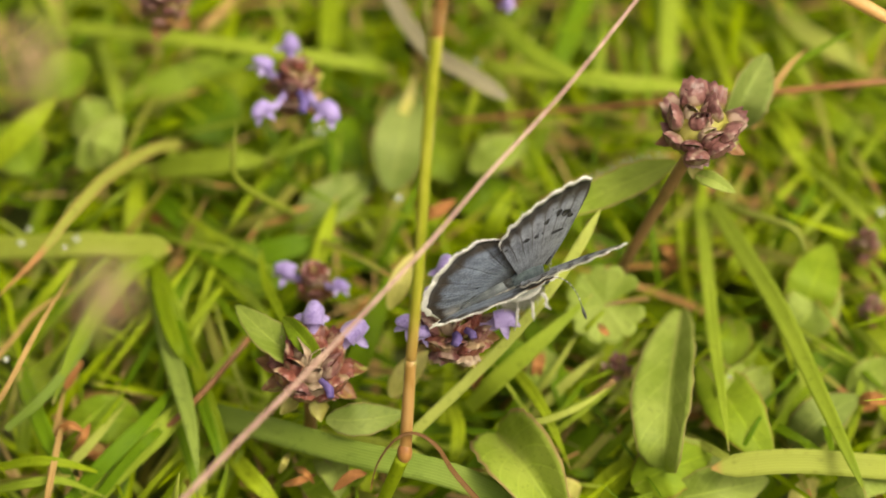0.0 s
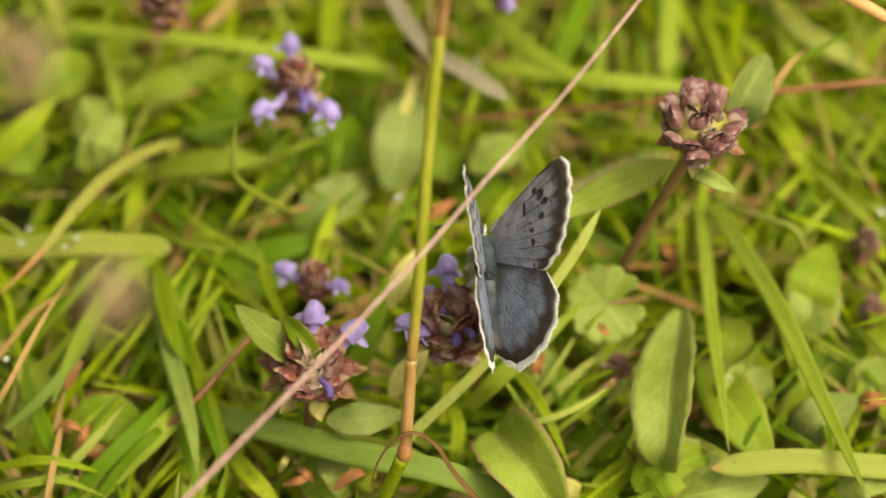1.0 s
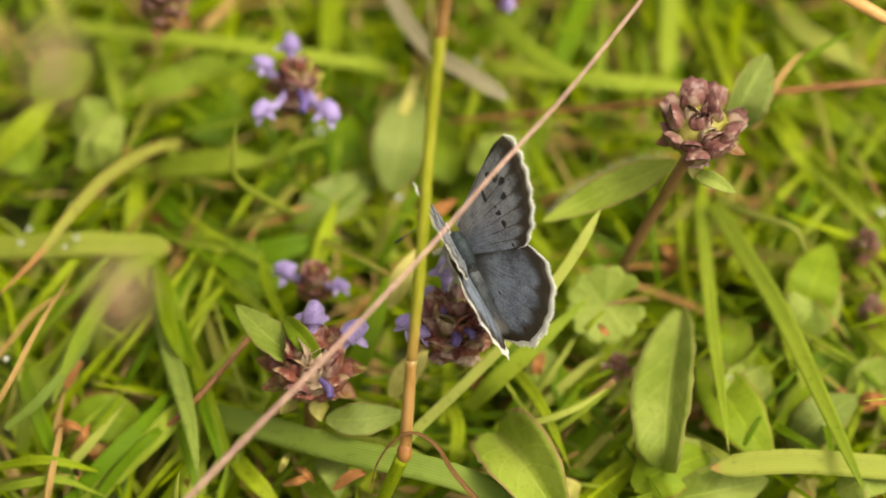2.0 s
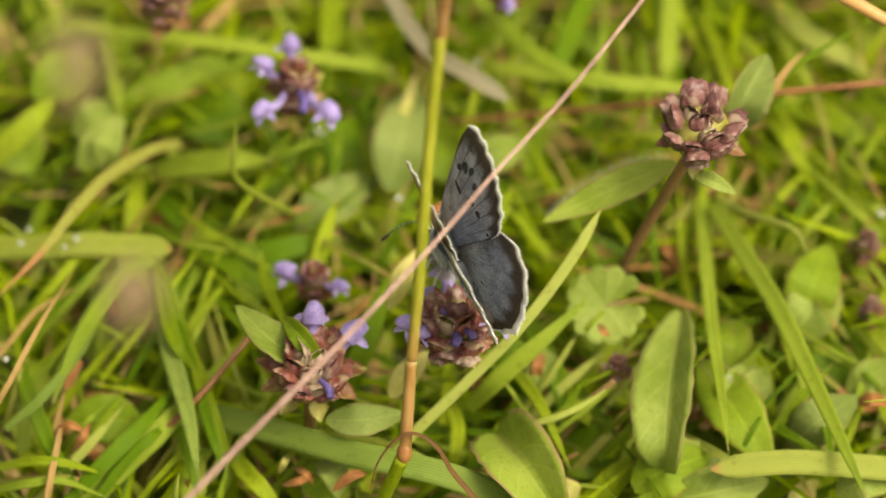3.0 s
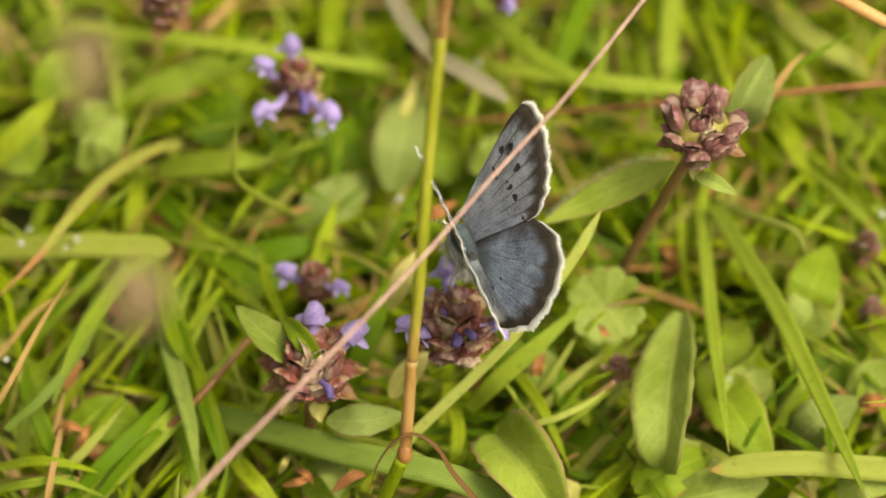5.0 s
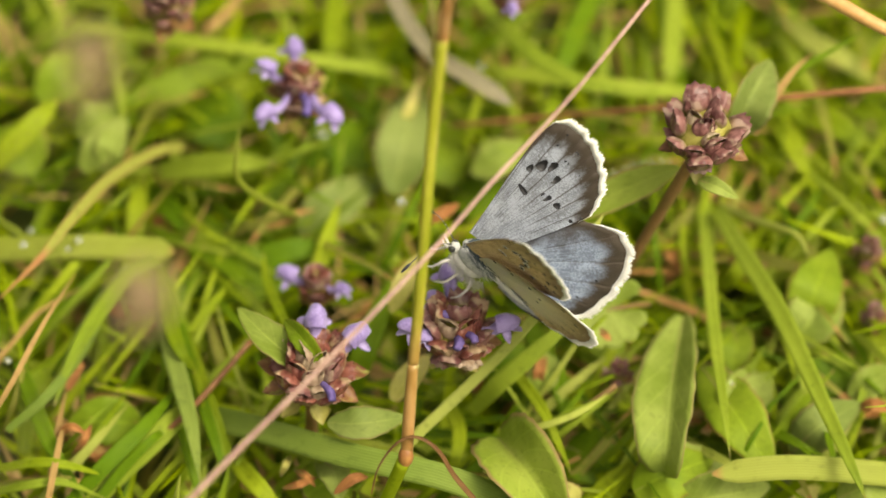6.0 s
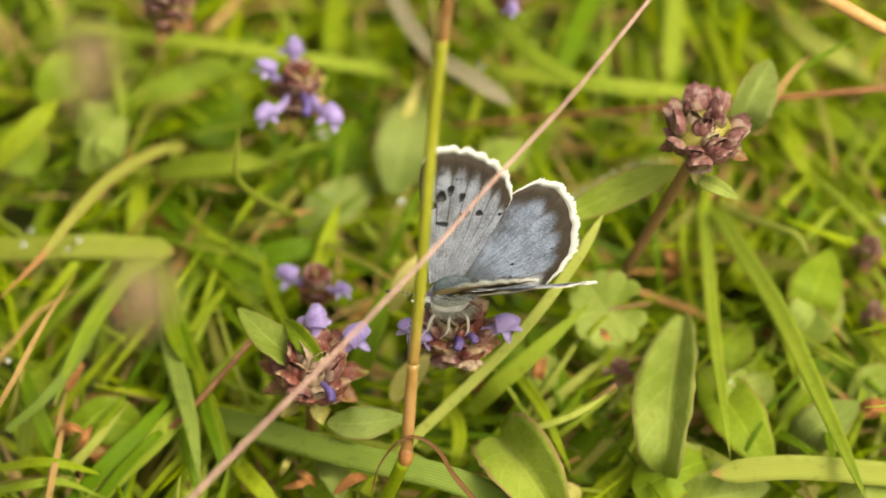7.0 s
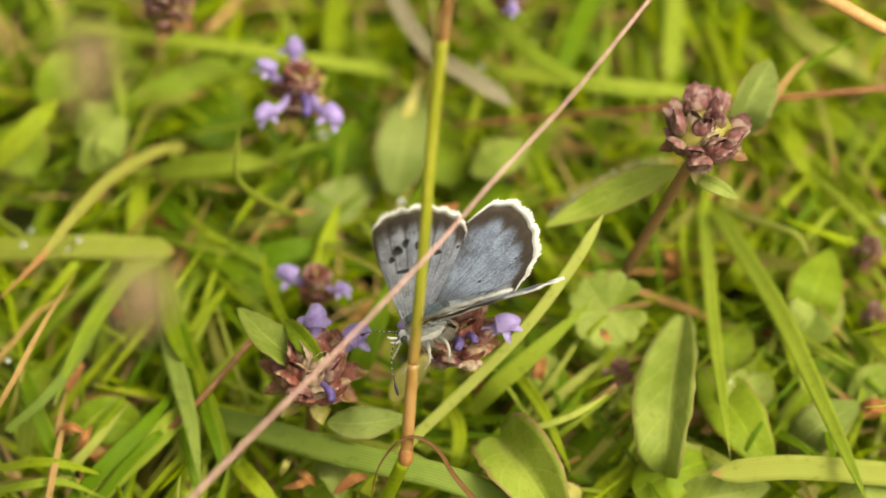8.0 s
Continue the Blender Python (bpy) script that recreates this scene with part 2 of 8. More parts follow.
def wing_mat(name, blue1, blue2, border, at, rays, sheen, lines, fold=0.0, dust=None):
    """Wing scales: pale field with long hairs at the root, dark rim with teeth along the veins, fine dark veins, scale grain."""
    m, t, b, out = nodes_of(name)
    u, v = uv_of(t)
    grain = noise_of(t, 5200, 2)
    scales = noise_of(t, 2300, 2)
    soft = noise_of(t, 420, 3)
    streak = noise_of(t, 1.0, 3, "UV", (70, 6, 1))
    tone = mth(t, "ADD", mth(t, "MULTIPLY", soft, 0.36), mth(t, "ADD", mth(t, "MULTIPLY", grain, 0.44), mth(t, "MULTIPLY", streak, 0.20)))
    col = mixc(t, ramp(t, tone, 0.43, 0.58), blue1, blue2)
    patch = ramp(t, mth(t, "ADD", mth(t, "MULTIPLY", noise_of(t, 300, 4), 0.55), mth(t, "MULTIPLY", scales, 0.45)), 0.49, 0.60)
    col = mixc(t, mth(t, "MULTIPLY", patch, 0.46), col, (blue1[0] * 0.50, blue1[1] * 0.45, blue1[2] * 0.40))
    bend = mth(t, "ADD", u, mth(t, "MULTIPLY", mth(t, "SUBTRACT", noise_of(t, 1.0, 1, "UV", (5, 3, 1)), 0.5), 0.035))
    ray = mth(t, "ABSOLUTE", mth(t, "SUBTRACT", mth(t, "FRACT", mth(t, "MULTIPLY", bend, rays)), 0.5))
    vein = mth(t, "SUBTRACT", 1.0, ramp(t, ray, 0.022, 0.068))
    vein = mth(t, "MULTIPLY", vein, ramp(t, v, 0.30, 0.5))
    hair = mth(t, "MULTIPLY", mth(t, "SUBTRACT", 1.0, ramp(t, v, 0.25, 0.75)), ramp(t, streak, 0.42, 0.60))
    col = mixc(t, mth(t, "MULTIPLY", hair, 0.4), col, tuple(min(0.7, x * 1.2) for x in blue2))
    col = mixc(t, mth(t, "MULTIPLY", vein, lines), col, border)
    if fold:
        pale = mth(t, "MULTIPLY", ramp(t, u, 0.74, 0.93), ramp(t, streak, 0.3, 0.6))
        col = mixc(t, mth(t, "MULTIPLY", pale, fold), col, (0.56, 0.57, 0.57))
        dusk = mth(t, "SUBTRACT", 1.0, ramp(t, v, 0.05, 0.32))
        col = mixc(t, mth(t, "MULTIPLY", dusk, 0.75), col, (0.10, 0.11, 0.12))
        front = mth(t, "SUBTRACT", 1.0, ramp(t, mth(t, "ADD", u, mth(t, "MULTIPLY", mth(t, "SUBTRACT", soft, 0.5), 0.2)), 0.22, 0.36))
        col = mixc(t, mth(t, "MULTIPLY", front, 0.75), col, border)
    if dust:
        root = mth(t, "SUBTRACT", 1.0, ramp(t, mth(t, "ADD", v, mth(t, "MULTIPLY", mth(t, "SUBTRACT", soft, 0.5), 0.3)), 0.42, 0.95))
        col = mixc(t, mth(t, "MULTIPLY", root, 0.85), col, dust)
    teeth = mth(t, "SUBTRACT", 1.0, ramp(t, ray, 0.0, 0.34))
    edge = mth(t, "ADD", v, mth(t, "MULTIPLY", mth(t, "SUBTRACT", grain, 0.5), 0.12))
    edge = mth(t, "ADD", edge, mth(t, "MULTIPLY", mth(t, "SUBTRACT", scales, 0.5), 0.05))
    edge = mth(t, "ADD", edge, mth(t, "MULTIPLY", mth(t, "SUBTRACT", streak, 0.5), 0.08))
    edge = mth(t, "ADD", edge, mth(t, "MULTIPLY", teeth, 0.05))
    if fold:
        edge = mth(t, "SUBTRACT", edge, mth(t, "MULTIPLY", ramp(t, u, 0.86, 0.97), 0.10))
    col = mixc(t, ramp(t, edge, at - 0.10, at + 0.03), col, border)
    t.links.new(col, b.inputs["Base Color"])
    b.inputs["Roughness"].default_value = 0.55
    b.inputs["Specular IOR Level"].default_value = 0.25
    b.inputs["Sheen Weight"].default_value = sheen
    b.inputs["Sheen Tint"].default_value = (0.75, 0.85, 1.0, 1)
    h = mth(t, "ADD", mth(t, "ADD", grain, streak), mth(t, "MULTIPLY", vein, 1.5))
    bump(t, b, h, 0.6, 0.00008)
    through_light = t.nodes.new("ShaderNodeMix")
    through_light.data_type, through_light.blend_type = "RGBA", "MULTIPLY"
    through_light.inputs[0].default_value = 1.0
    t.links.new(col, through_light.inputs[6])
    through_light.inputs[7].default_value = (1.14, 0.98, 0.64, 1)
    translucent(t, b, out, through_light.outputs[2], 0.42)
    return m


W_FORE = wing_mat("forewing_upper", (0.250, 0.274, 0.325), (0.46, 0.510, 0.62), (0.066, 0.051, 0.038), 0.895, 8.0, 0.06, 0.75)
W_HIND = wing_mat("hindwing_upper", (0.205, 0.250, 0.345), (0.375, 0.455, 0.62), (0.070, 0.055, 0.041), 0.885, 8.0, 0.06, 0.25, 0.95)
W_UNDER = wing_mat("wing_underside", (0.42, 0.31, 0.19), (0.57, 0.45, 0.30), (0.42, 0.30, 0.18), 0.99, 8.0, 0.05, 0.3)
W_UNDER_HIND = wing_mat("hindwing_underside", (0.44, 0.32, 0.19), (0.60, 0.47, 0.31), (0.42, 0.30, 0.18), 0.99, 8.0, 0.05, 0.3, 0.0, (0.64, 0.62, 0.50))


def dew_mat():
    m, t, b, out = nodes_of("dew")
    b.inputs["Base Color"].default_value = (1, 1, 1, 1)
    b.inputs["Roughness"].default_value = 0.0
    b.inputs["IOR"].default_value = 1.33
    b.inputs["Transmission Weight"].default_value = 0.88
    return m


DEW = dew_mat()


# ---- builders ----
def mesh_of(name, verts, faces, mats, uvs=None, slots=None, smooth=True):
    me = bpy.data.meshes.new(name)
    me.from_pydata([tuple(v) for v in verts], [], faces)
    for m in mats:
        me.materials.append(m)
    if slots:
        me.polygons.foreach_set("material_index", slots)
    if smooth:
        me.polygons.foreach_set("use_smooth", [True] * len(faces))
    if uvs is not None:
        layer = me.uv_layers.new(name="UVMap")
        idx = np.empty(len(me.loops), dtype=np.int32)
        me.loops.foreach_get("vertex_index", idx)
        layer.data.foreach_set("uv", np.asarray(uvs, dtype=np.float32)[idx].ravel())
    me.update()
    return me


def spline(points, n):
    """Points along a smooth curve through the given ones (Catmull-Rom)."""
    p = [Vector(q) for q in points]
    if len(p) == 2:
        return [p[0].lerp(p[1], i / (n - 1)) for i in range(n)]
    p = [p[0] * 2 - p[1]] + p + [p[-1] * 2 - p[-2]]
    out = []
    for i in range(n):
        x = i / (n - 1) * (len(p) - 3)
        k = min(int(x), len(p) - 4)
        f = x - k
        a, b, c, d = p[k:k + 4]
        out.append(0.5 * ((2 * b) + (c - a) * f + (2 * a - 5 * b + 4 * c - d) * f * f + (3 * b - a - 3 * c + d) * f ** 3))
    return out


def ribbon(points, width, prof, n, across, fold, thick, roll, jag=0.0, ripple=0.0, seed=0):
    """A thin closed sheet along a curve: verts (mm), faces, uvs. fold lifts the rims like a V; prof(s) gives the half width's share."""
    rnd = random.Random(seed)
    line = spline(points, n)
    verts, uvs = [], []
    for i, c in enumerate(line):
        s = i / (n - 1)
        tan = (line[min(i + 1, n - 1)] - line[max(i - 1, 0)]).normalized()
        face = Vector((0.0, -0.55, 0.83))
        side = tan.cross(face)
        if side.length < 1e-4:
            side = Vector((1, 0, 0))
        side.normalize()
        side.rotate(Matrix.Rotation(radians(roll), 3, tan))
        nor = side.cross(tan).normalized()
        half = width * 0.5 * prof(s)
        wob = rnd.uniform(-1, 1) * ripple
        for k in range(across):
            x = 2 * k / (across - 1) - 1
            rim = 1 + (jag * rnd.uniform(-1, 1) if abs(x) == 1 else 0)
            q = c + side * (x * half * rim) + nor * (abs(x) * fold * half + wob * x * half)
            verts.append(q)
            uvs.append((k / (across - 1), s))
    top = len(verts)
    for i in range(n):
        tan = (line[min(i + 1, n - 1)] - line[max(i - 1, 0)]).normalized()
        a, b = verts[i * across], verts[i * across + across - 1]
        nor = (b - a).cross(tan)
        nor = nor.normalized() if nor.length > 1e-9 else Vector((0, 0, 1))
        for k in range(across):
            verts.append(verts[i * across + k] - nor * thick)
            uvs.append(uvs[i * across + k])
    faces = []
    for i in range(n - 1):
        for k in range(across - 1):
            a = i * across + k
            faces.append((a, a + 1, a + across + 1, a + across))
            b = top + a
            faces.append((b, b + across, b + across + 1, b + 1))
        for k, flip in ((0, False), (across - 1, True)):
            a = i * across + k
            q = (a, a + across, top + a + across, top + a)
            faces.append(q[::-1] if flip else q)
    return verts, faces, uvs


def grass_profile(s):
    return (0.75 + 0.25 * min(1, s * 4)) * (1.0 if s < 0.45 else max(0.04, 1 - ((s - 0.45) / 0.55) ** 1.8))


def strap_profile(s):
    return 1.0 if s < 0.86 else max(0.1, 1 - ((s - 0.86) / 0.14) ** 2 * 0.9)


def leaf_profile(s):
    return max(0.05, math.sin(math.pi * min(1, s * 0.96 + 0.03)) ** 0.75 * (1.05 - 0.25 * s))


def taper_profile(s):
    return max(0.05, 1 - 0.93 * s)


SEEDS = [0]


def sheet(name, points, width, prof, mat, label, category, group, n=18, across=5, fold=0.25, thick=0.12, roll=0.0, jag=0.0, ripple=0.0):
    SEEDS[0] += 1
    verts, faces, uvs = ribbon(points, width, prof, n, across, fold, thick, roll, jag, ripple, SEEDS[0])
    base = Vector(points[0])
    ob = new(name, mesh_of(name, [(v - base) * MM for v in verts], faces, [mat], uvs))
    ob.location = base * MM
    return tagged(ob, label, category, group)


GRASS_LABEL = {
    "grass_fresh": "fresh yellow-green grass blade in the meadow turf",
    "grass_yellow": "bright yellowing grass blade leaning over the turf",
    "grass_bright": "broad bright yellow-green grass blade under the butterfly",
    "grass_dark": "dark green shaded grass blade low in the turf",
    "grass_bluish": "blue-green matt grass blade lying in the turf",
    "grass_blue_green": "broad blue-green grass blade under the selfheal head",
    "grass_pale": "pale straw-green arching grass blade with pinkish edges",
    "grass_dead": "grey withered grass blade over the green turf",
    "grass_dry": "dry orange-brown grass blade among green turf",
    "grass_red": "thin dark red-brown grass blade in the turf",
}


TUFTS = {}


def clump(points, name, category, group, cell, labels):
    """The plant to which a blade or leaf that starts at points[0] belongs."""
    key = (name, round(points[0][0] / cell), round(points[0][1] / cell))
    if key not in TUFTS:
        at = (key[1] * cell, key[2] * cell, 0)
        TUFTS[key] = thing(name, at, labels[len(TUFTS) % len(labels)], category, group)
    return TUFTS[key]


def under(ob, root):
    ob.parent = root
    ob.location = ob.location - root.location
    for key in ("category", "group"):
        if key in ob:
            del ob[key]
    return ob


def blade(mat, width, points, fold=0.3, roll=0.0, prof=grass_profile, label=""):
    root = clump(points, "grass_tuft", "grass tuft", "grass tufts", 24, ("tuft of long green meadow grass blades", "loose tuft of yellow-green grass in the turf"))
    ob = sheet("blade", points, width, prof, mat, label or GRASS_LABEL[mat.name], "", "", 20, 5, fold, 0.10, roll, 0.0, 0.03)
    return under(ob, root)


def leaf(mat, width, points, fold=0.3, roll=0.0, prof=leaf_profile, jag=0.05, label="green oval meadow leaf with a pale midrib"):
    root = clump(points, "meadow_herb", "herb", "meadow herbs", 24, ("low broad-leaved herb with oval green leaves",))
    ob = under(sheet("leaf", points, width, prof, mat, label, "", "", 24, 9, fold, 0.16, roll, jag, 0.06), root)
    line = spline(points, 14)
    rib = tube([p + Vector((0, 0.12, -0.16)) - Vector(points[0]) for p in line], [0.20, 0.16, 0.05], 14, 6)
    part("midrib", rib, L_CREAM if mat.name == "leaf_cream" else L_PALE, ob)
    return ob


def round_leaf(mat, at, radius, lobes, tilt, turn, label):
    """A round scalloped leaf: lobed rim, radial pleats and a notch where its stalk joins."""
    root = clump([at], "meadow_herb", "herb", "meadow herbs", 24, ("low broad-leaved herb with oval green leaves",))
    m = Euler((radians(tilt[0]), radians(tilt[1]), radians(turn))).to_matrix()
    n, rings = lobes * 10, 7
    verts, uvs, faces = [], [], []
    for lay in (0, 1):
        for i in range(n + 1):
            s = i / n
            a = radians(14) + s * radians(332)
            rim = radius * (0.84 + 0.16 * abs(math.sin(s * math.pi * lobes)) ** 0.6)
            for j in range(rings + 1):
                r = j / rings
                q = Vector((math.cos(a) * rim * r, math.sin(a) * rim * r, radius * (0.16 * r * r + 0.03 * r * math.cos(2 * math.pi * s * 5)) - lay * 0.14))
                verts.append(m @ q)
                uvs.append((0.12 + 0.76 * (s * 5 % 1.0), r * 0.9))
    w, off = rings + 1, (n + 1) * (rings + 1)
    for i in range(n):
        for j in range(rings):
            a = i * w + j
            faces.append((a, a + 1, a + w + 1, a + w))
            faces.append((off + a, off + a + w, off + a + w + 1, off + a + 1))
        a = i * w + rings
        faces.append((a, off + a, off + a + w, a + w))
    ob = new("leaf", mesh_of("leaf", [v * MM for v in verts], faces, [mat], uvs))
    ob.location = Vector(at) * MM
    ob["label"] = label
    under(ob, root)
    part("leaf_stalk", tube([Vector((0, 0, -0.1)), m @ Vector((radius * 0.6, 0, -2.0)), m @ Vector((radius * 1.1, 0, -6.0))], [0.3, 0.3, 0.35], 10, 6), S_FLOWER, ob)
    return ob


def rim_hairs(ob, points, width, count, seed):
    """Fine pale hairs along the lower rim of a leaf."""
    rnd = random.Random(seed)
    line = spline(points, count)
    geos = []
    for i in range(2, count - 2):
        tan = (line[i + 1] - line[i - 1]).normalized()
        out = tan.cross(Vector((0.0, -0.55, 0.83))).normalized()
        p = line[i] - Vector(points[0]) + out * width * 0.5 * leaf_profile(i / (count - 1)) * 0.96
        q = p + out * rnd.uniform(0.5, 1.0) + tan * rnd.uniform(-0.3, 0.3)
        geos.append(tube([p, q], [0.035, 0.012], 3, 4))
    part("rim_hair", joined(*geos), LEG, ob, "fine pale hairs on the leaf rim")


def tube(points, radii, n=24, sides=10, ridges=0.0):
    """A round stalk along a curve, closed at both ends: verts (mm) and faces."""
    line = spline(points, n)
    verts, faces = [], []
    ref = None
    for i, c in enumerate(line):
        s = i / (n - 1) * (len(radii) - 1)
        k = min(int(s), len(radii) - 2)
        r = radii[k] + (radii[k + 1] - radii[k]) * (s - k)
        tan = (line[min(i + 1, n - 1)] - line[max(i - 1, 0)]).normalized()
        if ref is None:
            ref = tan.orthogonal().normalized()
        ref = (ref - tan * ref.dot(tan)).normalized()
        other = tan.cross(ref)
        for k in range(sides):
            a = 2 * math.pi * k / sides
            rr = r * (1 + ridges * (k % 2))
            verts.append(c + (ref * math.cos(a) + other * math.sin(a)) * rr)
    for i in range(n - 1):
        for k in range(sides):
            a, b = i * sides + k, i * sides + (k + 1) % sides
            faces.append((a, b, b + sides, a + sides))
    faces.append(tuple(reversed(range(sides))))
    faces.append(tuple(range((n - 1) * sides, n * sides)))
    return verts, faces


def part(name, geo, mat, parent, label="", origin=(0, 0, 0)):
    """Links one mesh as a part; its verts are in the space of the thing, in mm, less origin."""
    o = Vector(origin)
    verts, faces = geo[0], geo[1]
    uvs = geo[2] if len(geo) > 2 else None
    ob = new(name, mesh_of(name, [(Vector(v) - o) * MM for v in verts], faces, mat if isinstance(mat, list) else [mat], uvs))
    ob.parent = parent
    ob.location = o * MM
    if label:
        ob["label"] = label
    return ob


def thing(name, at, label, category, group=""):
    ob = new(name)
    ob.empty_display_size = 0.003
    ob.location = Vector(at) * MM
    return tagged(ob, label, category, group)


def stalk(name, mat, points, radii, label, category="stem", group="", n=30, sides=10):
    base = Vector(points[0])
    v, f = tube(points, radii, n, sides)
    ob = new(name, mesh_of(name, [(q - base) * MM for q in v], f, [mat]))
    ob.location = base * MM
    return tagged(ob, label, category, group)


def ellipsoid(c, axes, rot=None, seg=14, rings=9, bump_by=0.0, seed=0):
    rnd = random.Random(seed)
    verts, faces = [], []
    c = Vector(c)
    for i in range(rings + 1):
        th = math.pi * i / rings
        for k in range(seg):
            a = 2 * math.pi * k / seg
            q = Vector((axes[0] * math.cos(th), axes[1] * math.sin(th) * math.cos(a), axes[2] * math.sin(th) * math.sin(a)))
            q *= 1 + bump_by * rnd.uniform(-1, 1)
            if rot:
                q = rot @ q
            verts.append(c + q)
    for i in range(rings):
        for k in range(seg):
            a, b = i * seg + k, i * seg + (k + 1) % seg
            faces.append((a, b, b + seg, a + seg))
    return verts, faces


def joined(*geos):
    verts, faces = [], []
    for g in geos:
        o = len(verts)
        verts += list(g[0])
        faces += [tuple(i + o for i in f) for f in g[1]]
    return verts, faces


def frame_along(way, up=(0, 0, 1)):
    """A turn whose x runs along way and whose z is as near to up as can be."""
    x = Vector(way).normalized()
    y = Vector(up).cross(x)
    y = y.normalized() if y.length > 1e-4 else x.orthogonal().normalized()
    z = x.cross(y)
    return Matrix((x, y, z)).transposed()


# ---- selfheal flower heads ----
def calyx_geo(at, way, length, width, seed):
    """A flattened two-lipped cup with a toothed mouth, open at the end, with an inner wall."""
    rnd = random.Random(seed)
    m = frame_along(way)
    rings = ((0.0, 0.46, 1.0), (0.18, 0.78, 1.0), (0.42, 1.0, 1.0), (0.66, 1.04, 0.90), (0.86, 0.98, 0.58), (1.0, 0.84, 0.22))
    verts, faces, uvs = [], [], []
    seg, last = 14, len(rings) - 1
    for inner in (0, 1):
        rnd.seed(seed)
        for j, (s, w, flat) in enumerate(rings):
            for k in range(seg):
                a = 2 * math.pi * k / seg
                tooth = (0.12 * (k % 2) + rnd.uniform(-0.05, 0.06)) if j == last else 0
                r = w * (0.84 if inner else 1.0) * (1 + 0.05 * (k % 2))
                y, z = math.cos(a) * width * 0.5 * r, math.sin(a) * width * 0.36 * r * flat
                lip = 0.16 * math.sin(a) * s
                verts.append(Vector(at) + m @ Vector(((s + tooth + lip) * length, y, z + 0.14 * length * s * s)))
                uvs.append((k / seg, s))
    n = len(rings) * seg
    for j in range(last):
        for k in range(seg):
            a, b = j * seg + k, j * seg + (k + 1) % seg
            faces.append((a, b, b + seg, a + seg))
            faces.append((n + a, n + a + seg, n + b + seg, n + b))
    for k in range(seg):
        a, b = last * seg + k, last * seg + (k + 1) % seg
        faces.append((a, b, n + b, n + a))
    return verts, faces, uvs


def bract_geo(at, way, length, width, seed):
    """A broad pointed bract with a cupped blade and a ragged rim."""
    rnd = random.Random(seed)
    m = frame_along(way)
    rows, across = 7, 7
    verts, faces = [], []
    for lay in (0, 1):
        rnd.seed(seed)
        for i in range(rows):
            s = i / (rows - 1)
            half = width * 0.5 * (0.45 + 1.15 * s * (1 - s) * 2 if s < 0.55 else max(0.03, (1 - s) / 0.45) ** 0.8)
            for k in range(across):
                x = 2 * k / (across - 1) - 1
                j = 1 + (0.10 * rnd.uniform(-1, 1) if abs(x) == 1 else 0)
                z = length * (0.18 * s * s - 0.25 * s) + abs(x) ** 2 * half * 0.45 - lay * 0.14
                verts.append(Vector(at) + m @ Vector((s * length, x * half * j, z)))
    n = rows * across
    for i in range(rows - 1):
        for k in range(across - 1):
            a = i * across + k
            faces.append((a, a + across, a + across + 1, a + 1))
            faces.append((n + a, n + a + 1, n + a + across + 1, n + a + across))
        for k in (0, across - 1):
            a = i * across + k
            faces.append((a, n + a, n + a + across, a + across))
    return verts, faces


def corolla_geo(root, tip, size, facing):
    """A hooded flower: curved tube, helmet over the mouth, and a three-lobed lower lip."""
    root, tip = Vector(root), Vector(tip)
    way = (tip - root).normalized()
    m = frame_along(way, facing)
    tub = tube([root, root.lerp(tip, 0.5) - (m @ Vector((0, 0, 0.25 * size))), tip], [0.16 * size, 0.22 * size, 0.34 * size], 8, 10)
    verts, faces = [], []
    rows, seg = 8, 11
    for lay, r in ((0, 1.0), (1, 0.86)):
        for i in range(rows):
            th = math.pi * 0.62 * i / (rows - 1)
            for k in range(seg):
                a = math.pi * (k / (seg - 1)) * 1.16 - 0.08 * math.pi
                q = Vector((math.cos(th) * 0.78 * size * r, math.sin(th) * math.cos(a) * 0.46 * size * r * (1 + 0.10 * math.sin(5 * th + a)), math.sin(th) * math.sin(a) * 0.44 * size * r * (1 - 0.12 * math.cos(2 * a) * math.sin(th))))
                verts.append(tip + m @ (q + Vector((-0.02 * size, 0, 0.02 * size))))
    n = rows * seg
    for i in range(rows - 1):
        for k in range(seg - 1):
            a = i * seg + k
            faces.append((a, a + seg, a + seg + 1, a + 1))
            faces.append((n + a, n + a + 1, n + a + seg + 1, n + a + seg))
    for i in range(rows - 1):
        for k in (0, seg - 1):
            a = i * seg + k
            faces.append((a, n + a, n + a + seg, a + seg))
    return joined(tub, (verts, faces))


